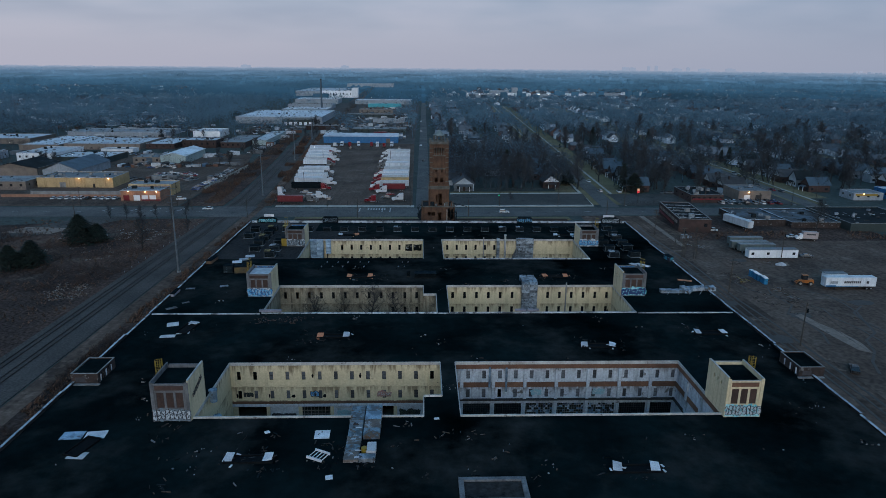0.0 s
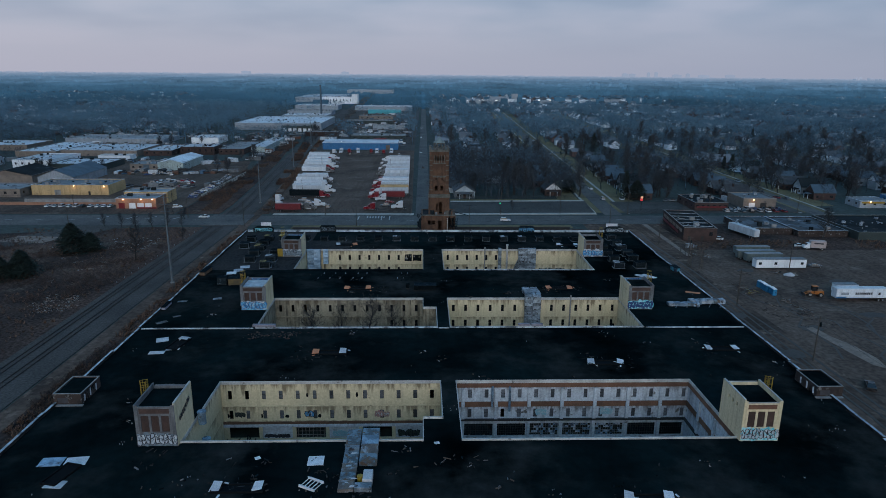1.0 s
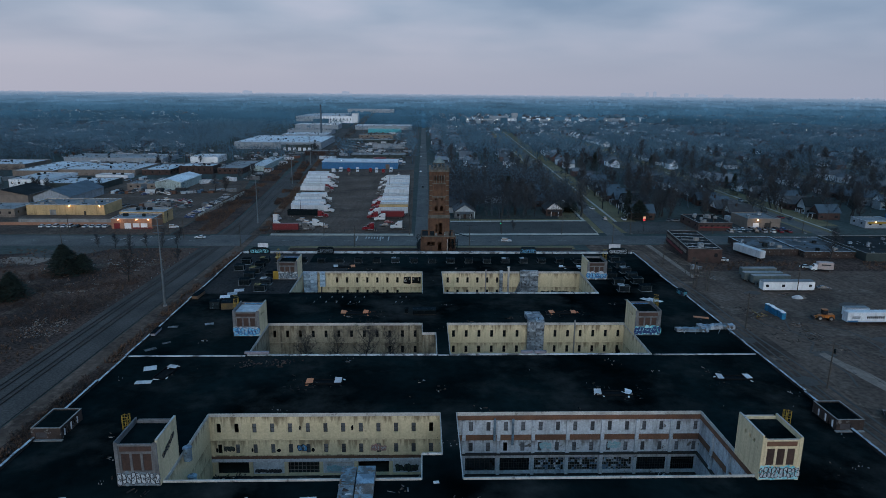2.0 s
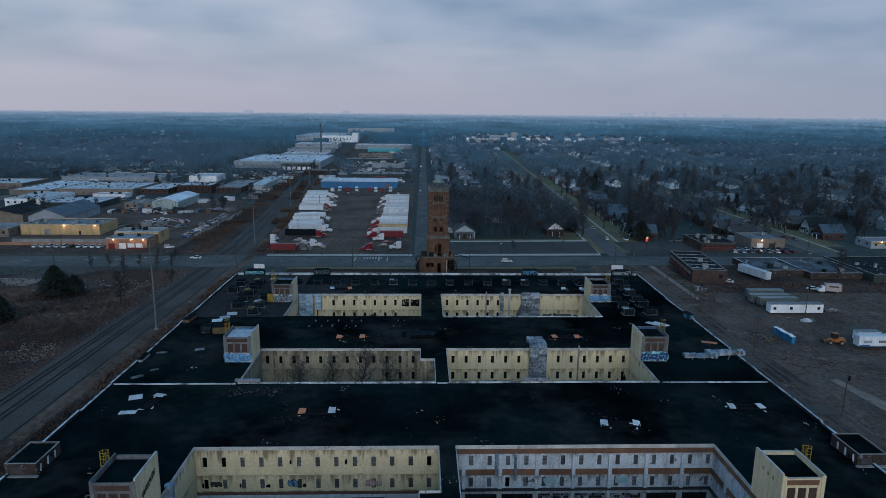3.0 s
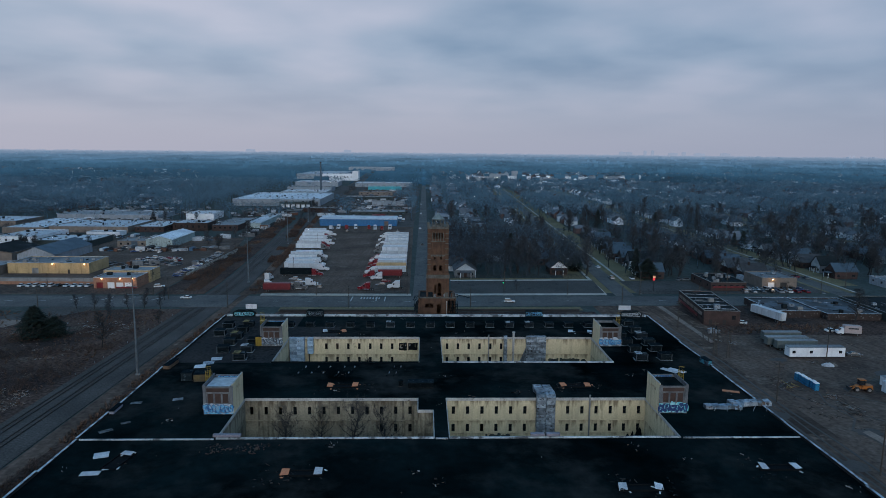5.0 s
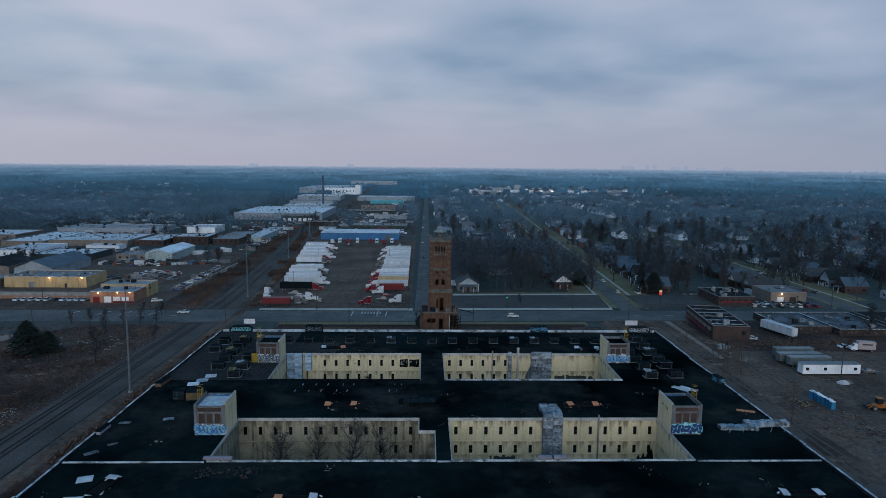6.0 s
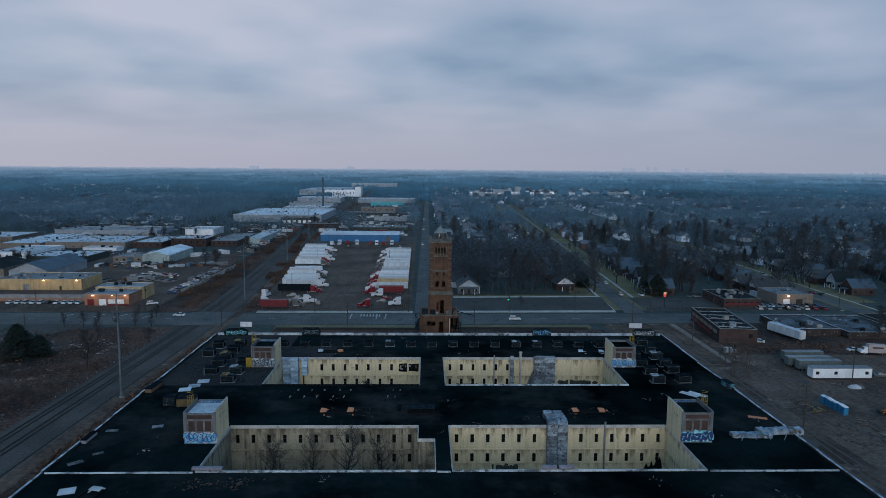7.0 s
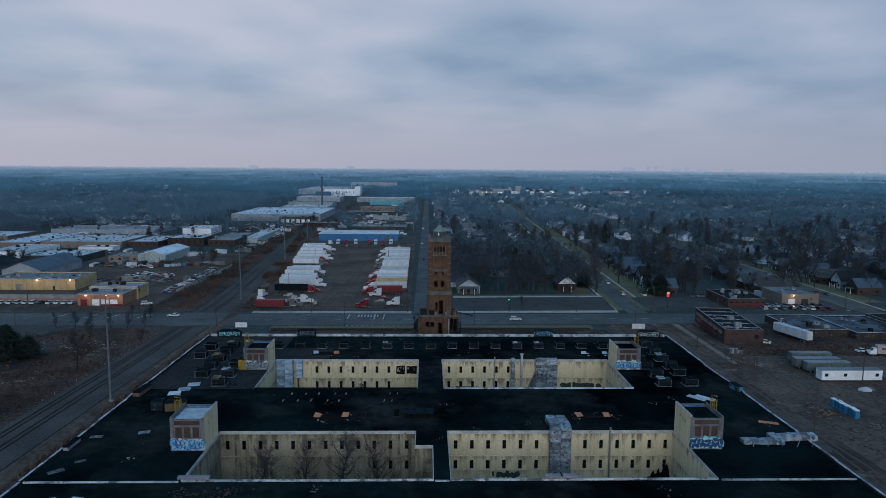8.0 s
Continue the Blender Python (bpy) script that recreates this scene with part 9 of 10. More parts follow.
tag_marks(112.65, -29.8, -25.4, 0.6, 1.4, TAG_DARK, "black scrawl on a white panel", 11, 6)
tag_marks(112.65, -17.2, -13.2, 0.7, 2.0, CYAN_TAG, "faded cyan graffiti on a white panel", 13, 6)
tag_marks(112.65, -5.2, -1.4, 0.6, 2.2, GREEN_TAG, "green and black graffiti on a white panel", 14, 6)
soot = thing("burnt_patch", (42, 157.4, 0.1), "black burnt hole low in a cream wall", "burnt patch")
q = random.Random(33)
for lay, (c0, c1, top) in enumerate(((38.6, 48.2, 3.4), (41.2, 48.2, 5.2))):
    pts = [(c0, 0.1), (c1, 0.1)]
    for k in range(22):
        u = 1 - (k + 0.5) / 22
        pts.append((c0 + u * (c1 - c0), 0.6 + top * (0.25 + 0.75 * u) * q.uniform(0.72, 1.06) * min(1.0, 3.5 * (1 - abs(2 * u - 1)) + 0.35)))
    part("charred_sheet", Geo().extrude_y(pts, 157.42 - 0.03 * lay, 157.45 - 0.03 * lay), PANE, soot, "charred wall crust", world=True)
for k in range(14):
    x, z = q.uniform(40, 47.5), q.uniform(0.3, 2.6)
    part("charred_stick", Geo().tube((x, 157.2, z), (x + q.uniform(-1.2, 1.2), 156.9, z + q.uniform(-0.2, 1.4)), 0.06, n=4), (DARKBOX, GREYCONC)[k % 2], soot, "charred hanging stick", world=True)


# ---- poles, yard things and fences ----
def utility_pole(h, label, arms=1, can=False):
    p = thing("utility_pole", (0, 0, 0), label, "pole", "utility poles")
    part("shaft", Geo().cyl(0, 0, -0.2, h, 0.17, 0.11, 8), TIMBER, p)
    for i in range(arms):
        part("crossarm", Geo().cbox(-1.2, -0.06, h - 0.7 - i * 0.9, 1.2, 0.06, h - 0.55 - i * 0.9, 0.01), TIMBER, p)
    if can:
        part("transformer", Geo().cyl(0.38, 0, h - 2.6, h - 1.6, 0.26, n=10), DARKBOX, p)
    return p


P_LOW = utility_pole(11.0, "weathered timber utility pole with crossarms", 2)
P_CAN = utility_pole(11.5, "timber utility pole with a transformer can", 1, True)
P_BARE = utility_pole(9.5, "plain weathered timber pole", 1)
POLES_E = [(92.9, 106), (92.9, 145.7), (92.8, 184.7), (93.2, 223.3), (94.5, 256)]
for i, (x, y) in enumerate(POLES_E):
    put((P_LOW, P_CAN)[i % 2], x, y, 0, 0.0)
put(P_BARE, 94.3, 223.6, 0, 0.0)
put(P_CAN, 127.6, 219.2, 20, 0.0)
ROADPOLES = [(-230, 311.5), (-165, 311), (-119, 311), (-79, 285.5), (-47, 310.2), (-6.8, 311), (37, 312.4), (66, 313), (99, 312.5), (140, 314.6), (185, 315.6), (235, 316)]
for i, (x, y) in enumerate(ROADPOLES):
    put((P_LOW, P_BARE, P_CAN)[i % 3], x, y, 90, 0.0)
for x, y in ((-109, 302), (-155, 286), (-30, 286), (20, 288), (84, 290), (-23, 452), (-66, 356), (-70, 455), (121, 300), (160, 300), (206, 330), (150, 345)):
    put(P_BARE, x, y, 90, 0.0)


def wires(pts, h, offs, label, sag=0.7):
    g = Geo()
    for o in offs:
        for (x0, y0), (x1, y1) in zip(pts, pts[1:]):
            prev = None
            for i in range(7):
                t = i / 6
                q = (x0 + (x1 - x0) * t + o * (abs(y1 - y0) > abs(x1 - x0)), y0 + (y1 - y0) * t + o * (abs(y1 - y0) <= abs(x1 - x0)), h - sag * 4 * t * (1 - t))
                if prev:
                    g.tube(prev, q, 0.03, n=3)
                prev = q
    solo("overhead_wires", g, CABLE, label, "wires", kind="stuff")


wires(POLES_E, 10.6, (-1.0, 1.0), "slack overhead wires along the side road")
wires(ROADPOLES[:3], 9.2, (-1.0, 1.0), "overhead wires along the main road")
wires(ROADPOLES[4:], 9.2, (-1.0, 1.0), "overhead wires along the main road")


def monopole(x, y, h):
    m = thing("steel_monopole", (x, y, 0), "tall galvanised steel transmission monopole beside the railway", "pole", "transmission poles")
    n = 6
    for i in range(n):
        part("shaft_section", Geo().cyl(0, 0, h * i / n - (0.2 if i == 0 else 0), h * (i + 1) / n, 0.40 - 0.05 * i, 0.36 - 0.05 * i, 12), POLESTEEL, m)
    part("base_collar", Geo().cyl(0, 0, 0, 0.6, 0.65, 0.6, 12), GREYCONC, m)
    for k in range(3):
        part("arm", Geo().tube((-1.6, 0, h - 0.8 - k * 2.2), (1.6, 0, h - 0.8 - k * 2.2), 0.09, n=6), POLESTEEL, m)
    part("antenna", Geo().cyl(0, 0, h, h + 1.4, 0.05, 0.03, 6), POLESTEEL, m)


MONO = [(-84, 70), (-81.0, 206.0), (-84.4, 338.0), (-92.5, 470.0), (-103, 610)]
for x, y in MONO:
    monopole(x, y, 28.8 if y < 300 else 26.0)
wires(MONO, 26.5, (-1.4, 1.4), "transmission wires along the railway", 2.0)

# white office trailer
ot = thing("office_trailer", (125.5, 222.2, 0), "long white site office trailer", "trailer")
part("body", Geo().cbox(-9, -1.5, 0.7, 9, 1.5, 3.6, 0.06), WHITEMETAL, ot)
part("roof", Geo().cbox(-9.1, -1.6, 3.6, 9.1, 1.6, 3.75, 0.04), ROOFGREY, ot)
for x in (-7.6, -2.0, 7.4):
    part("window", Geo().box(x - 0.5, -1.53, 1.8, x + 0.5, -1.5, 2.7), CARGLASS, ot)
part("skirt", Geo().box(-8.8, -1.3, 0.1, 8.8, -1.2, 0.7), CHASSIS, ot)
for x in (-2, -0.7):
    for y in (-1.1, 1.1):
        wheel(ot, x, y, 0.4, 0.3)


def container(x, y, mt, label, ln=13.5):
    c = thing("box_trailer", (x, y, 0), label, "trailer", "box trailers in the storage yard")
    part("body", Geo().cbox(-ln / 2, -1.25, 0.9, ln / 2, 1.25, 3.4, 0.06), mt, c)
    part("roof", Geo().cbox(-ln / 2 - 0.03, -1.28, 3.4, ln / 2 + 0.03, 1.28, 3.5, 0.03), ROOFGREY, c)
    for i in range(10):
        xx = -ln / 2 + 0.6 + i * (ln - 1.2) / 9
        part("rib", Geo().box(xx - 0.06, -1.31, 1.0, xx + 0.06, -1.25, 3.3), mt, c)
    for xx in (-ln / 2 + 1.2, -ln / 2 + 2.4):
        for yy in (-0.95, 0.95):
            wheel(c, xx, yy, 0.48, 0.4)
    part("leg", Geo().box(ln / 2 - 2, -0.9, 0, ln / 2 - 1.8, 0.9, 0.9), CHASSIS, c)


container(123.8, 230.2, OLIVE, "grey-green box trailer in a dirt yard")
container(122.9, 234.2, OLIVE, "grey-green box trailer in a dirt yard", 14.0)
container(124.4, 240.2, OLIVE, "grey-green box trailer in a dirt yard", 13.0)
put(T_WHITE, 136.1, 270.8, 104)
# white trailer with a blue band of lettering bars
put(T_WHITE, 132.3, 188.6, 180)
lt = thing("trailer_lettering", (132.3, 187.25, 0), "dark blue lettering bars on a white trailer", "lettering")
for i in range(9):
    x = -2.2 + i * 0.6
    part("bar", Geo().box(x, -0.03, 2.3, x + 0.42, -0.0, 3.0), TAG_DARK, lt)
part("bar", Geo().box(-7.9, -0.03, 1.2, -4.8, 0.0, 1.7), BLUEMETAL, lt)
part("bar", Geo().box(-4.8, -0.03, 1.2, 2.5, 0.0, 1.35), BLUEMETAL, lt)
part("bar", Geo().box(-6.6, -0.03, 2.2, -4.2, 0.0, 3.0), GREYWALL, lt)
part("bar", Geo().box(4.9, -0.03, 2.2, 5.6, 0.0, 3.0), TAG_DARK, lt)
container(131.5, 194.5, WHITEMETAL, "small white box trailer in a dirt yard", 7.0)
# blue cabins
for i in range(6):
    pc = thing("portable_toilet", (107.9 + 0.1 * i + 0.25 * (i % 3 == 1), 201.3 - i * 1.62, 0.05), "blue plastic portable toilet with pale roof", "toilet", "portable toilets in a row", turn=4)
    part("cabin", Geo().cbox(-0.6, -0.6, 0, 0.6, 0.6, 2.1, 0.06), PORTABLUE, pc)
    part("roof", Geo().solid([(-0.62, -0.62, 2.1), (0.62, -0.62, 2.1), (0.62, 0.62, 2.1), (-0.62, 0.62, 2.1)], [(-0.5, -0.52, 2.3), (0.5, -0.52, 2.3), (0.5, 0.52, 2.3), (-0.5, 0.52, 2.3)]), WHITEMETAL, pc)
    part("door", Geo().box(-0.64, -0.42, 0.1, -0.6, 0.42, 1.95), PORTABLUE, pc)


ORANGE = mat("orange_machine_paint", (0.42, 0.13, 0.02), (0.3, 0.1, 0.02), 0.8, 5.0, 0.5, 0.05)


def loader(x, y, turn):
    l = thing("wheel_loader", (x, y, 0.05), "orange wheel loader in a dirt yard", "loader", turn=turn)
    part("rear_body", Geo().extrude_y([(-2.6, 0.9), (0.2, 0.9), (0.2, 1.9), (-2.4, 2.0)], -0.9, 0.9), ORANGE, l)
    part("cab", Geo().cbox(-0.6, -0.75, 1.9, 0.9, 0.75, 3.3, 0.08), CARGLASS, l)
    part("cab_roof", Geo().cbox(-0.7, -0.85, 3.3, 1.0, 0.85, 3.42, 0.03), ORANGE, l)
    part("front_frame", Geo().extrude_y([(0.2, 0.8), (2.0, 0.7), (1.8, 1.5), (0.2, 1.7)], -0.6, 0.6), ORANGE, l)
    for s in (-1, 1):
        part("lift_arm", Geo().tube((1.0, s * 0.6, 1.6), (3.2, s * 0.6, 0.6), 0.14), ORANGE, l)
        for xx in (-1.6, 1.5):
            wheel(l, xx, s * 1.0, 0.72, 0.5)
    part("bucket", Geo().extrude_y([(3.1, 0.1), (4.1, 0.1), (3.4, 0.35), (3.3, 1.1), (3.0, 1.0)], -1.3, 1.3), CHASSIS, l)


loader(120.7, 192.5, 170)
# a white tarpaulin heap, stacked drums and propped timbers
tp = thing("tarpaulin_heap", (124.5, 213.5, 0.06), "crumpled white tarpaulin over a heap of sand", "tarpaulin")
g, tr_ = Geo(), random.Random(8)
rings = [[(q * tr_.uniform(0.85, 1.15) * 2.0 * math.cos(k * 0.5236), q * tr_.uniform(0.85, 1.15) * 1.3 * math.sin(k * 0.5236), z + tr_.uniform(-0.12, 0.12) * (z > 0)) for k in range(12)] for q, z in ((1.0, 0.0), (0.85, 0.45), (0.55, 0.85), (0.2, 1.05))]
for lo, hi in zip(rings, rings[1:]):
    g.solid(lo, hi, 0, False, hi is rings[-1])
part("cover", g, WHITEBOARD, tp)
part("sand", Geo().cyl(2.2, 0.6, 0, 0.7, 1.3, 0.3, 10), TANBRICK, tp, "tan sand")
for k in range(5):
    dr = thing("drum", (103.2 + 0.95 * k, 249.5 + 0.35 * (k % 2), 0.06), "pale blue-white steel drum on dirt", "drum", "drums by a shop wall")
    part("shell", Geo().cyl(0, 0, 0, 1.9 if k < 3 else 1.2, 0.45, n=12), (GREYPAINT, STEEL)[k % 2], dr)
    part("rim", Geo().cyl(0, 0, 1.9 if k < 3 else 1.2, 1.96 if k < 3 else 1.26, 0.48, n=12), STEEL, dr)
for x, y in ((96.5, 221.0), (97.6, 221.6)):
    solo("bare_post", Geo().cyl(0, 0, 0, 8.5, 0.14, 0.11, 8), TIMBER, "bare dark timber post beside a dirt road", "post", (x, y, 0.05), group="bare posts")
# timber and bags
for k, (x, y) in enumerate(((102.8, 195.5), (101.5, 198.0), (108.8, 187.3), (109.3, 182.2), (109.4, 176.2), (110.2, 179.0), (105.8, 236.5), (102.0, 239.0), (122.4, 216.0))):
    h = thing("scrap_heap", (x, y, 0.05), "heap of broken timber and pale sheets on dirt", "scrap heap", "scrap heaps in the yard")
    rr = random.Random(k)
    for i in range(12):
        a, l = rr.uniform(0, 3.14), rr.uniform(0.8, 2.8)
        c, s = math.cos(a), math.sin(a)
        ox, oy, oz = rr.uniform(-1.2, 1.2), rr.uniform(-1.0, 1.0), rr.uniform(0.1, 0.7)
        part("plank", Geo().tube((ox - c * l / 2, oy - s * l / 2, oz), (ox + c * l / 2, oy + s * l / 2, oz + rr.uniform(-0.1, 0.4)), 0.07, n=4), (BOARD, TIMBER, OLDPAVING, GREYCONC, YELLOW if k < 2 else TIMBER)[rr.randrange(5)], h)


def mesh_fence(name, pts, h, label, step=3.0, mt=CHASSIS):
    f = thing(name, (*pts[0], 0), label, "fence", "fences")
    for (x0, y0), (x1, y1) in zip(pts, pts[1:]):
        d = math.hypot(x1 - x0, y1 - y0)
        n = max(1, int(d / step))
        g = Geo()
        for i in range(n + 1):
            x, y = x0 + (x1 - x0) * i / n, y0 + (y1 - y0) * i / n
            part("post", Geo().cyl(x, y, 0, h, 0.06, n=6), mt, f, world=True)
        for z in (0.15, h * 0.5, h - 0.05):
            g.tube((x0, y0, z), (x1, y1, z), 0.035, n=4)
        k = int(d / 0.45)
        for i in range(k):
            t0, t1 = i / k, min(1, (i + 2) / k)
            a, b = (x0 + (x1 - x0) * t0, y0 + (y1 - y0) * t0), (x0 + (x1 - x0) * t1, y0 + (y1 - y0) * t1)
            g.tube((*a, 0.1), (*b, h), 0.018, n=3)
            g.tube((*b, 0.1), (*a, h), 0.018, n=3)
        part("wire_mesh", g, mt, f, kind="stuff", world=True)


mesh_fence("chain_link_fence", [(-75, 313.6), (-6.5, 314)], 2.2, "dark chain-link fence along a truck yard", 6)
mesh_fence("chain_link_fence", [(-214, 315), (-121, 315.4)], 2.0, "dark chain-link fence along garages", 6)
mesh_fence("chain_link_fence", [(14, 350.5), (82, 353)], 1.8, "dark fence behind an empty lot", 5)
mesh_fence("chain_link_fence", [(99, 316), (136, 317.5)], 1.8, "dark fence beside a parking lot", 5)
mesh_fence("chain_link_fence", [(76.5, 190), (77.5, 268)], 2.2, "leaning site fence beside the factory", 4)
yw = thing("concrete_yard_wall", (-120.5, 390, 0), "long pale precast concrete yard wall", "wall", kind="structure")
for i in range(26):
    y = 350 + i * 3.2
    part("wall_panel", Geo().cbox(-118.5 + i * 0.075, y, 0, -118.2 + i * 0.075, y + 3.17, 2.3, 0.03), PAVING, yw, world=True)


def pylon_sign(x, y, h):
    s = thing("pylon_sign", (x, y, 0), "tall lit red and yellow pylon sign", "sign")
    part("post", Geo().cyl(0, 0, 0, h, 0.15, n=8), CHASSIS, s)
    part("lower_panel", Geo().cbox(-0.6, -0.15, h - 2.2, 0.5, 0.15, h - 1.1, 0.05), LAMP_RED, s, "glowing red panel")
    part("upper_panel", Geo().cbox(-0.6, -0.15, h - 1.0, 0.6, 0.15, h, 0.05), glow("amber_sign_light", (0.9, 0.45, 0.25), 0.28), s, "glowing amber panel")


pylon_sign(108.2, 320.5, 7.5)
ts = thing("traffic_signal", (37.2, 317.5, 0), "traffic signal post with a green lamp lit", "traffic signal")
part("post", Geo().cyl(0, 0, 0, 5.2, 0.09, n=8), CHASSIS, ts)
part("housing", Geo().cbox(-0.25, -0.2, 4.2, 0.25, 0.2, 5.4, 0.04), CHASSIS, ts)
part("green_lens", Geo().cbox(-0.35, -0.32, 4.3, 0.35, -0.2, 4.75, 0.05), LAMP_GREEN, ts, "glowing green lens")
for x, y, w, lb in ((-68.7, 282.5, 4.4, "blank white roadside board"), (82.5, 281.5, 5.0, "blank white roadside board")):
    b = thing("roadside_board", (x, y, 0), lb + " on two posts", "sign", "roadside boards")
    part("board", Geo().cbox(-w / 2, -0.08, 0.7, w / 2, 0.08, 2.6, 0.03), WHITEBOARD, b)
    for s in (-1, 1):
        part("post", Geo().box(s * w * 0.4 - 0.06, -0.06, 0, s * w * 0.4 + 0.06, 0.06, 0.7), TIMBER, b)
# trees that grow in the courts
for i, (x, y, k, s) in enumerate(((-27.5, 150.5, 0, 0.92), (-14.2, 150.0, 1, 1.12), (-6.0, 150.5, 0, 0.98), (-20.5, 153, 2, 0.8), (-14.5, 197, 0, 0.6))):
    ct = thing("bare_tree", (x, y, 0.08), "slender dark leafless self-sown tree in a court", "tree", "trees in the courts", turn=70 * i)
    wood, tw = bare_tree(90 + i, 14 * s, 0.9, 4, 0.5, 0.5)
    part("trunk", wood, BARK, ct)
    part("crown", tw, BARK, ct, "fine dark twigs")
litter("field_litter", 40, (-150, 200, -108, 262), 0.08, [OLDPAVING, OLDPAVING, BOARD, GREYCONC], "pale rubble scattered over a brushy field", (0.3, 1.6), seed=8)
litter("yard_litter", 60, (80, 120, 150, 262), 0.12, [OLDPAVING, TIMBER, BOARD, BOARD], "scattered rubble in a dirt yard", (0.2, 1.0), seed=9)
for i in range(14):
    y = 206 + i * 5.2
    solo("marker_stub", Geo().cyl(0, 0, 0, 0.6, 0.1, n=6), GREYCONC, "short pale marker post beside the railway", "post", (-98.6 + i * 0.15, y, 0.05), 0, "marker posts beside the railway")
litter("rubble_heap", 90, (-113, 180, -102, 194), 0.08, [OLDPAVING, GREYCONC, DARKBOX, OLDPAVING, OLDPAVING], "heap of broken grey concrete in a field", (0.3, 1.0), seed=12)
litter("rubble_heap", 50, (-122, 246, -106, 266), 0.08, [OLDPAVING, PAVING, GREYCONC, BOARD], "pale broken concrete strewn by an old pad", (0.4, 2.0), seed=13)
litter("yard_scraps", 40, (99, 172, 111, 204), 0.14, [BOARD, TIMBER, OLDPAVING, TIMBER, BOARD], "broken timber and rubbish along a dirt road", (0.3, 1.4), seed=14)
# mud patches in the yard
mr = random.Random(21)
for i, (x, y, a) in enumerate(((112.5, 219.5, 3.4), (138.0, 206.0, 4.6), (104.5, 166.0, 3.6), (88.0, 176.0, 4.0), (86.5, 204.0, 5.0), (128.0, 176.0, 3.8), (90.0, 150.0, 4.4))):
    pts = [(x + a * mr.uniform(0.7, 1.2) * math.cos(k * 0.5236), y + a * 0.6 * mr.uniform(0.7, 1.2) * math.sin(k * 0.5236)) for k in range(12)]
    solo("mud_patch", Geo().extrude_z(pts, 0.02, 0.166 + 0.001 * i), MUD, "dark damp mud patch in a dirt yard", "mud", kind="structure")
# timber frame and box truck
tf = thing("timber_frame", (100.0, 238.5, 0.13), "leaning timber frame beside a dirt road", "frame")
for i in range(5):
    x = -3.5 + i * 1.7
    part("post", Geo().tube((x, -1.0, 0), (x + mr.uniform(-0.5, 0.5), 0.2, 3.4 + mr.uniform(-0.6, 0.4)), 0.09), TIMBER, tf)
    part("prop", Geo().tube((x + 0.8, 1.4, 0), (x, 0.1, 3.0), 0.07), TIMBER, tf)
for z in (1.4, 2.9):
    part("rail", Geo().tube((-4.0, -0.3 + z * 0.1, z), (3.9, -0.2 + z * 0.1, z + 0.2), 0.08), TIMBER, tf)
bt = thing("box_truck", (153.5, 247.5, 0.13), "small box truck with faded pink body and white cab", "truck", turn=168)
part("box", Geo().cbox(-3.6, -1.2, 0.9, 2.0, 1.2, 3.6, 0.06), mat("faded_pink_panel", (0.42, 0.35, 0.34), (0.33, 0.27, 0.26), 0.4, 4.0, 0.7, 0.05), bt)
part("cab", Geo().extrude_y([(2.1, 0.6), (4.2, 0.6), (4.2, 1.5), (3.5, 1.7), (3.0, 2.6), (2.1, 2.6)], -1.05, 1.05), WHITEMETAL, bt)
part("windscreen", Geo().extrude_y([(3.52, 1.72), (3.58, 1.74), (3.08, 2.5), (3.04, 2.5)], -0.9, 0.9), CARGLASS, bt)
part("lettering_bar", Geo().box(-2.6, 1.2, 2.4, 0.8, 1.23, 2.9), TAG_DARK, bt)
for x in (-2.4, 3.2):
    for y in (-0.95, 0.95):
        wheel(bt, x, y, 0.42, 0.34)
litter("rubble_heap", 40, (-150, 246, -112, 264), 0.04, [GREYCONC, PAVING, GREYCONC, WHITEBOARD], "pale broken concrete in a field", (0.4, 1.6), seed=13)
# clutter of the industrial yards
yr = random.Random(41)
for i in range(18):
    x, y = yr.uniform(-255, -128), yr.choice((yr.uniform(383, 389), yr.uniform(436, 448), yr.uniform(494, 504), yr.uniform(600, 618)))
    if -232 < x < -204 and y < 440:
        continue
    park(x, y, yr.uniform(0, 180))
for i in range(9):
    put((T_WHITE, T_RED, T_WHITE)[i % 3], yr.uniform(-112, -30), 606 + 9 * i % 50, yr.choice((0, 90, 20)))
for i in range(14):
    park(yr.uniform(-100, -14), yr.choice((yr.uniform(606, 655), yr.uniform(700, 780))), yr.uniform(0, 180))
for i in range(36):
    x, y = yr.choice(((yr.uniform(-262, -200), yr.uniform(440, 450)), (yr.uniform(-140, -128), yr.uniform(440, 540)), (yr.uniform(-250, -140), yr.uniform(602, 618)), (yr.uniform(-110, -100), yr.uniform(560, 760)), (yr.uniform(-124, -117), yr.uniform(640, 760))))
    plant(yr.choice((0, 2, 4)), x, y, yr.uniform(0.5, 0.9))
SCRAP_PAINTS = [mat(f"faded_{nm}_scrap_paint", c, tuple(v * 0.6 for v in c), 0.8, 5.0, 0.6, 0.0, rand=0.3, island=True) for nm, c in (("white", (0.52, 0.54, 0.57)), ("grey", (0.16, 0.17, 0.18)), ("black", (0.02, 0.022, 0.025)), ("blue", (0.05, 0.11, 0.18)), ("rust", (0.12, 0.055, 0.035)))]


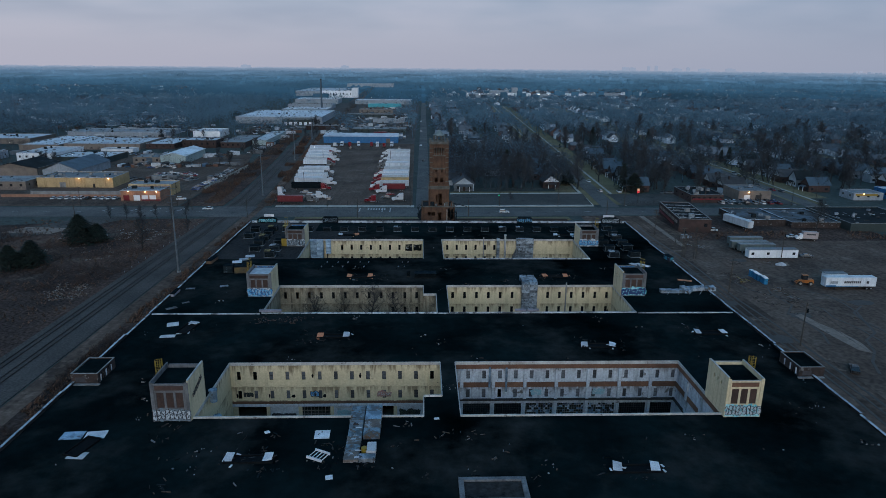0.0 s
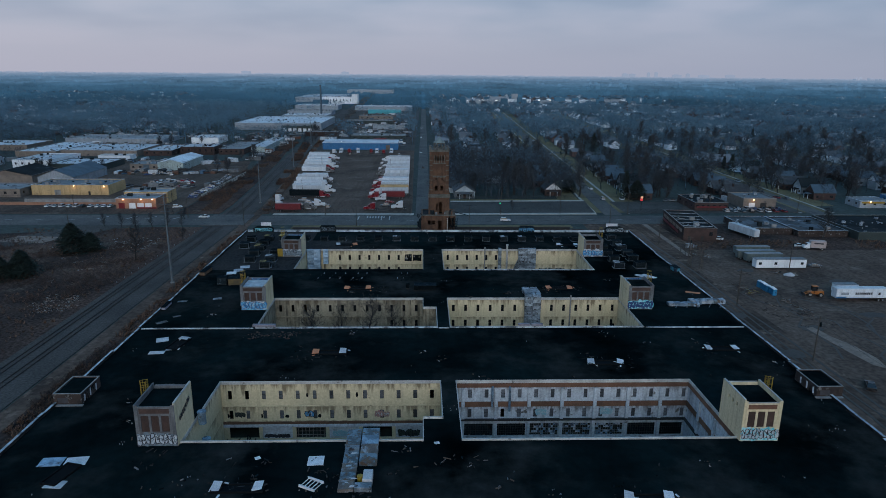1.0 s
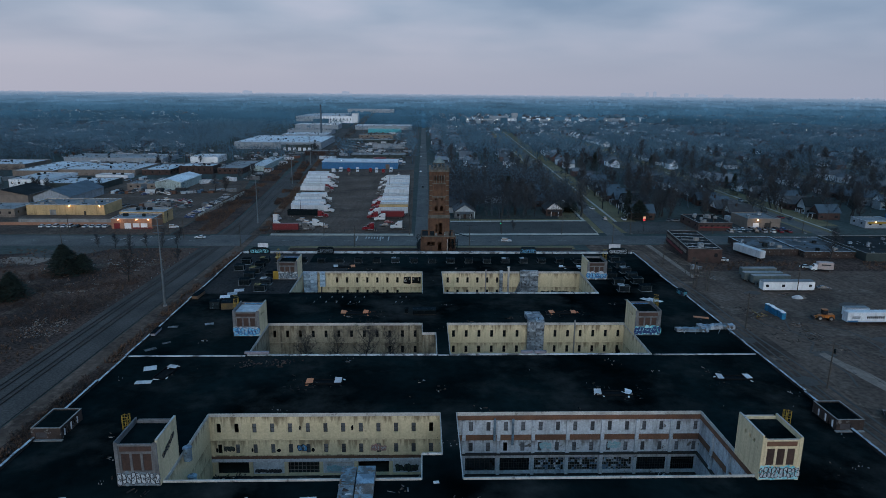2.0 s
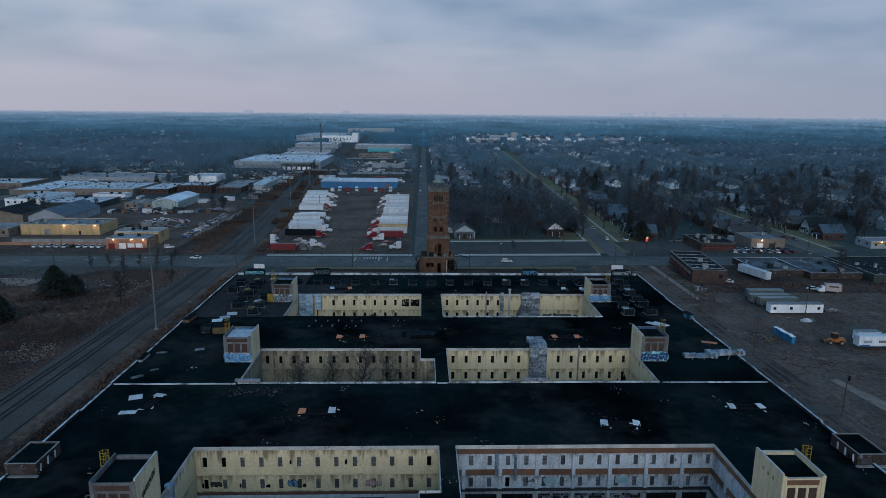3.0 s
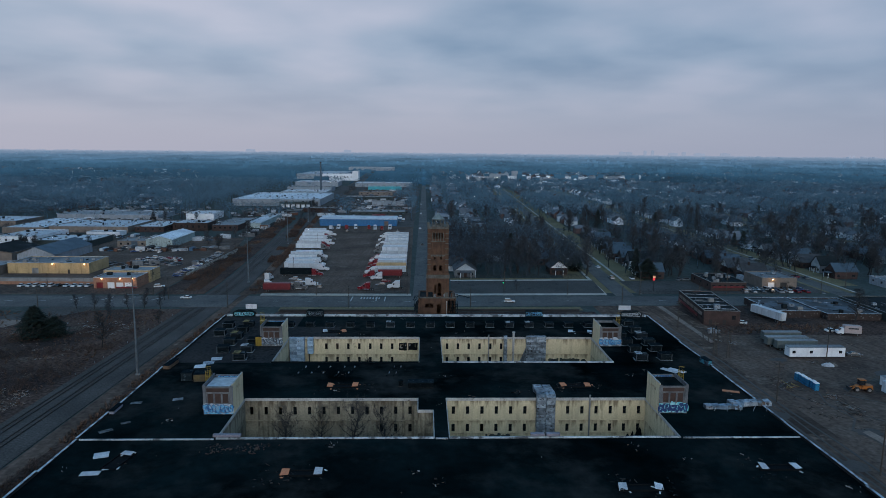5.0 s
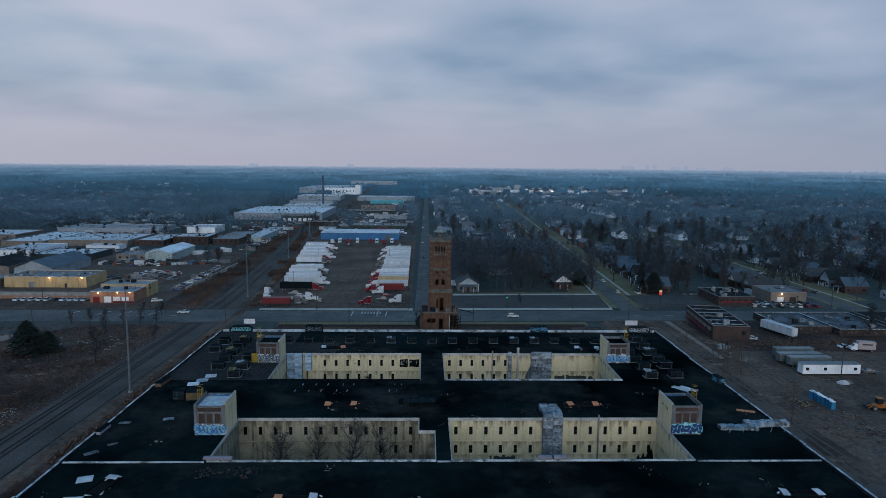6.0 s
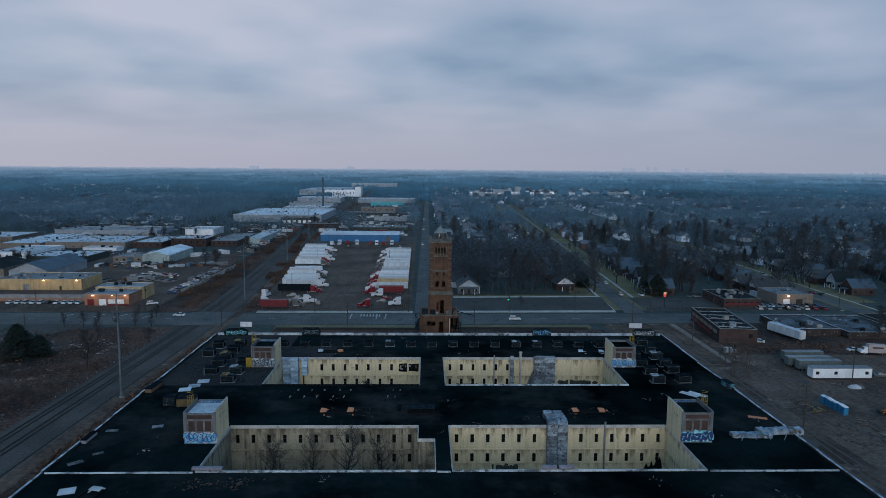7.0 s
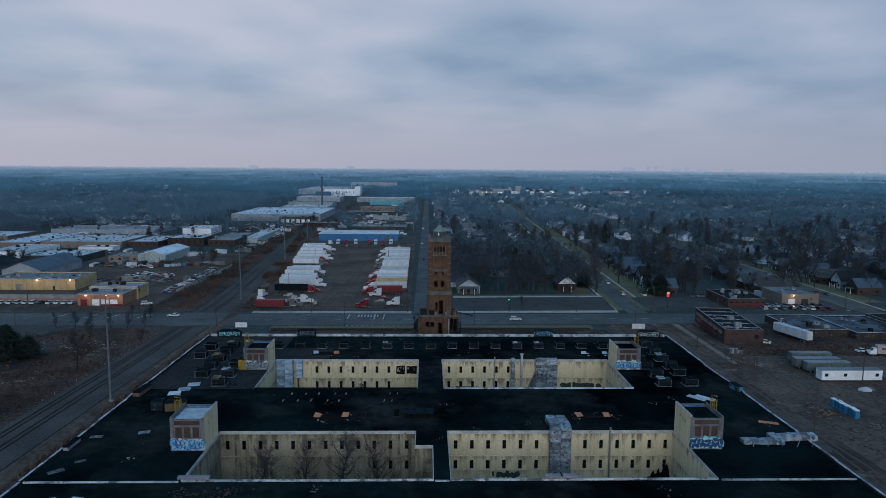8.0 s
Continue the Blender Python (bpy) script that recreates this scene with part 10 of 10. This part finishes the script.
def yard_clutter():
    """Far parked vehicles, crates and skips in the industrial yards, too many to count."""
    r = random.Random(71)
    g = Geo()
    for x0, y0, x1, y1, n in ((-215, 383, -125, 388, 26), (-202, 434, -128, 448, 60), (-262, 484, -138, 503, 60), (-330, 600, -140, 618, 80), (-135, 505, -128, 640, 40), (-400, 662, -232, 760, 120), (-188, 655, -128, 750, 110), (-108, 603, -18, 660, 120), (-98, 694, -14, 786, 130), (-96, 810, -14, 866, 80), (-98, 896, -14, 956, 80), (-92, 988, -14, 1086, 80), (-340, 484, -290, 516, 30), (99, 347, 190, 352, 14), (243, 300, 330, 322, 30)):
        for _ in range(n):
            x, y = r.uniform(x0, x1), r.uniform(y0, y1)
            if any(a - 1.5 < x < c + 1.5 and b - 1.5 < y < d + 1.5 for a, b, c, d in BUILT) or (x < -88 and y > 575 and -104 - 0.04 * (y - 557) - 12 < x < -104 - 0.04 * (y - 557) + 14):
                continue
            m, t = r.choice((0, 0, 1, 1, 2, 3, 4)), r.uniform(0, 3.14) if r.random() < 0.4 else r.choice((0, 1.57))
            c, v = math.cos(t), math.sin(t)
            spin = lambda px, py: (x + c * px - v * py, y + v * px + c * py)
            box = lambda l, w, z0, z1, k, l1=None: g.solid([(*spin(a, e), z0) for a, e in ((-l, -w), (l, -w), (l, w), (-l, w))], [(*spin(a, e), z1) for a, e in ((-(l1 or l), -w * 0.9), (l1 or l, -w * 0.9), (l1 or l, w * 0.9), (-(l1 or l), w * 0.9))], k)
            if r.random() < 0.7:
                box(2.2, 0.88, 0.3, 0.95, m)
                box(1.5, 0.82, 0.95, 1.48, 2, 0.95)
                box(2.0, 0.8, 0.06, 0.3, 2)
            else:
                box(r.uniform(1.5, 5.5), r.uniform(1.0, 1.3), 0.06, r.uniform(1.2, 3.0), m)
    solo("yard_vehicles", g, SCRAP_PAINTS, "parked vehicles, crates and skips crowding industrial yards", "vehicles", kind="stuff")


yard_clutter()


def scrub(name, label, n_plants, h0, h1, mt, seed, spot, blades=46, width=(0.05, 0.11)):
    """Low leafless growth, a spray of thin blades for each plant."""
    nr = np.random.RandomState(seed)
    vs, fs, base, made = [], [], 0, 0
    while made < n_plants:
        x, y = spot(nr)
        if any(a - 3 < x < c + 3 and b - 9 < y < d + 2 for a, b, c, d in BUILT) or (-74.5 - 0.105 * (y - 330) < x < -6 and 300 < y < 600) or noise.noise(Vector((x * 0.02, y * 0.02, 1))) < -0.05 or (blades == 40 and noise.noise(Vector((x * 0.07, y * 0.07, 4))) < 0.02):
            continue
        made += 1
        h, n = nr.uniform(h0, h1), blades
        a, u = nr.uniform(0, 6.283, n), nr.uniform(0.1, 1.0, n)
        r = h * 0.46 * np.sqrt(nr.rand(n)) * (1.1 - 0.6 * u)
        c = np.stack([x + np.cos(a) * r, y + np.sin(a) * r, h * u * 0.8], 1)
        d = np.stack([np.cos(a) * 0.6, np.sin(a) * 0.6, np.full(n, 0.9)], 1) + nr.uniform(-0.5, 0.5, (n, 3))
        d *= (nr.uniform(0.12, 0.3, n) * h)[:, None]
        w = np.cross(d, nr.uniform(-1, 1, (n, 3)))
        w *= (nr.uniform(*width, n) / np.maximum(0.01, np.linalg.norm(w, axis=1)))[:, None]
        vs.append(np.concatenate([c - w, c + w, c + d]))
        i = np.arange(n) + base
        fs.append(np.stack([i, i + n, i + 2 * n], 1))
        base += 3 * n
    me = bpy.data.meshes.new(name)
    me.from_pydata(np.concatenate(vs).tolist(), [], np.concatenate(fs).tolist())
    me.materials.append(mt)
    me.update()
    solo(name, me, None, label, "scrub", kind="stuff")


def works_spot(nr):
    k = nr.rand()
    if k < 0.55:
        return nr.uniform(-400, -124), nr.uniform(432, 1050)
    if k < 0.75:
        y = nr.uniform(600, 1300)
        return nr.uniform(-104 - 0.045 * (y - 557) + 12, -10), y
    y = nr.uniform(320, 1100)
    return -96 - 0.05 * (y - 400) + nr.choice((-1, 1)) * nr.uniform(11, 20), y


def field_spot(nr):
    k = nr.rand()
    if k < 0.62:
        return nr.uniform(-175, -99.5), nr.uniform(95, 278)
    if k < 0.9:
        return nr.uniform(-80, -64.5), nr.uniform(75, 280)
    return nr.uniform(120, 190), nr.uniform(252, 264)


def rail_spot(nr):
    """Both banks of the railway north of the road."""
    y = 316 + 330 * nr.rand() ** 1.4
    if nr.rand() < 0.55:
        return nr.uniform(-117 - 0.03 * (y - 320), -99.5 - 0.06 * (y - 320)), y
    return -75.5 - 0.105 * (y - 330) - nr.uniform(0, 6.5), y


SHRUBGREY = mat("grey_brown_scrub", (0.066, 0.058, 0.056), (0.038, 0.036, 0.037), 0.05, 2.0, 0.95, 0.0, rand=0.45, island=True)
scrub("scrub", "leafless grey-brown scrub between industrial yards", 1000, 2.5, 8.0, SHRUBGREY, 23, works_spot)
scrub("field_scrub", "low rust-brown and grey brush over rough fields", 3000, 0.6, 2.2, mat("brown_field_brush", (0.080, 0.048, 0.038), (0.038, 0.028, 0.026), 0.04, 2.0, 0.95, 0.0, rand=0.5, island=True, sharp=0.1), 29, field_spot, 40, (0.025, 0.06))
scrub("rail_scrub", "dense rust-brown dry brush on the railway banks", 2600, 0.8, 2.3, mat("rust_bank_brush", (0.125, 0.068, 0.046), (0.062, 0.040, 0.032), 0.05, 2.0, 0.95, 0.0, rand=0.45, island=True, sharp=0.1), 31, rail_spot, 40, (0.05, 0.10))
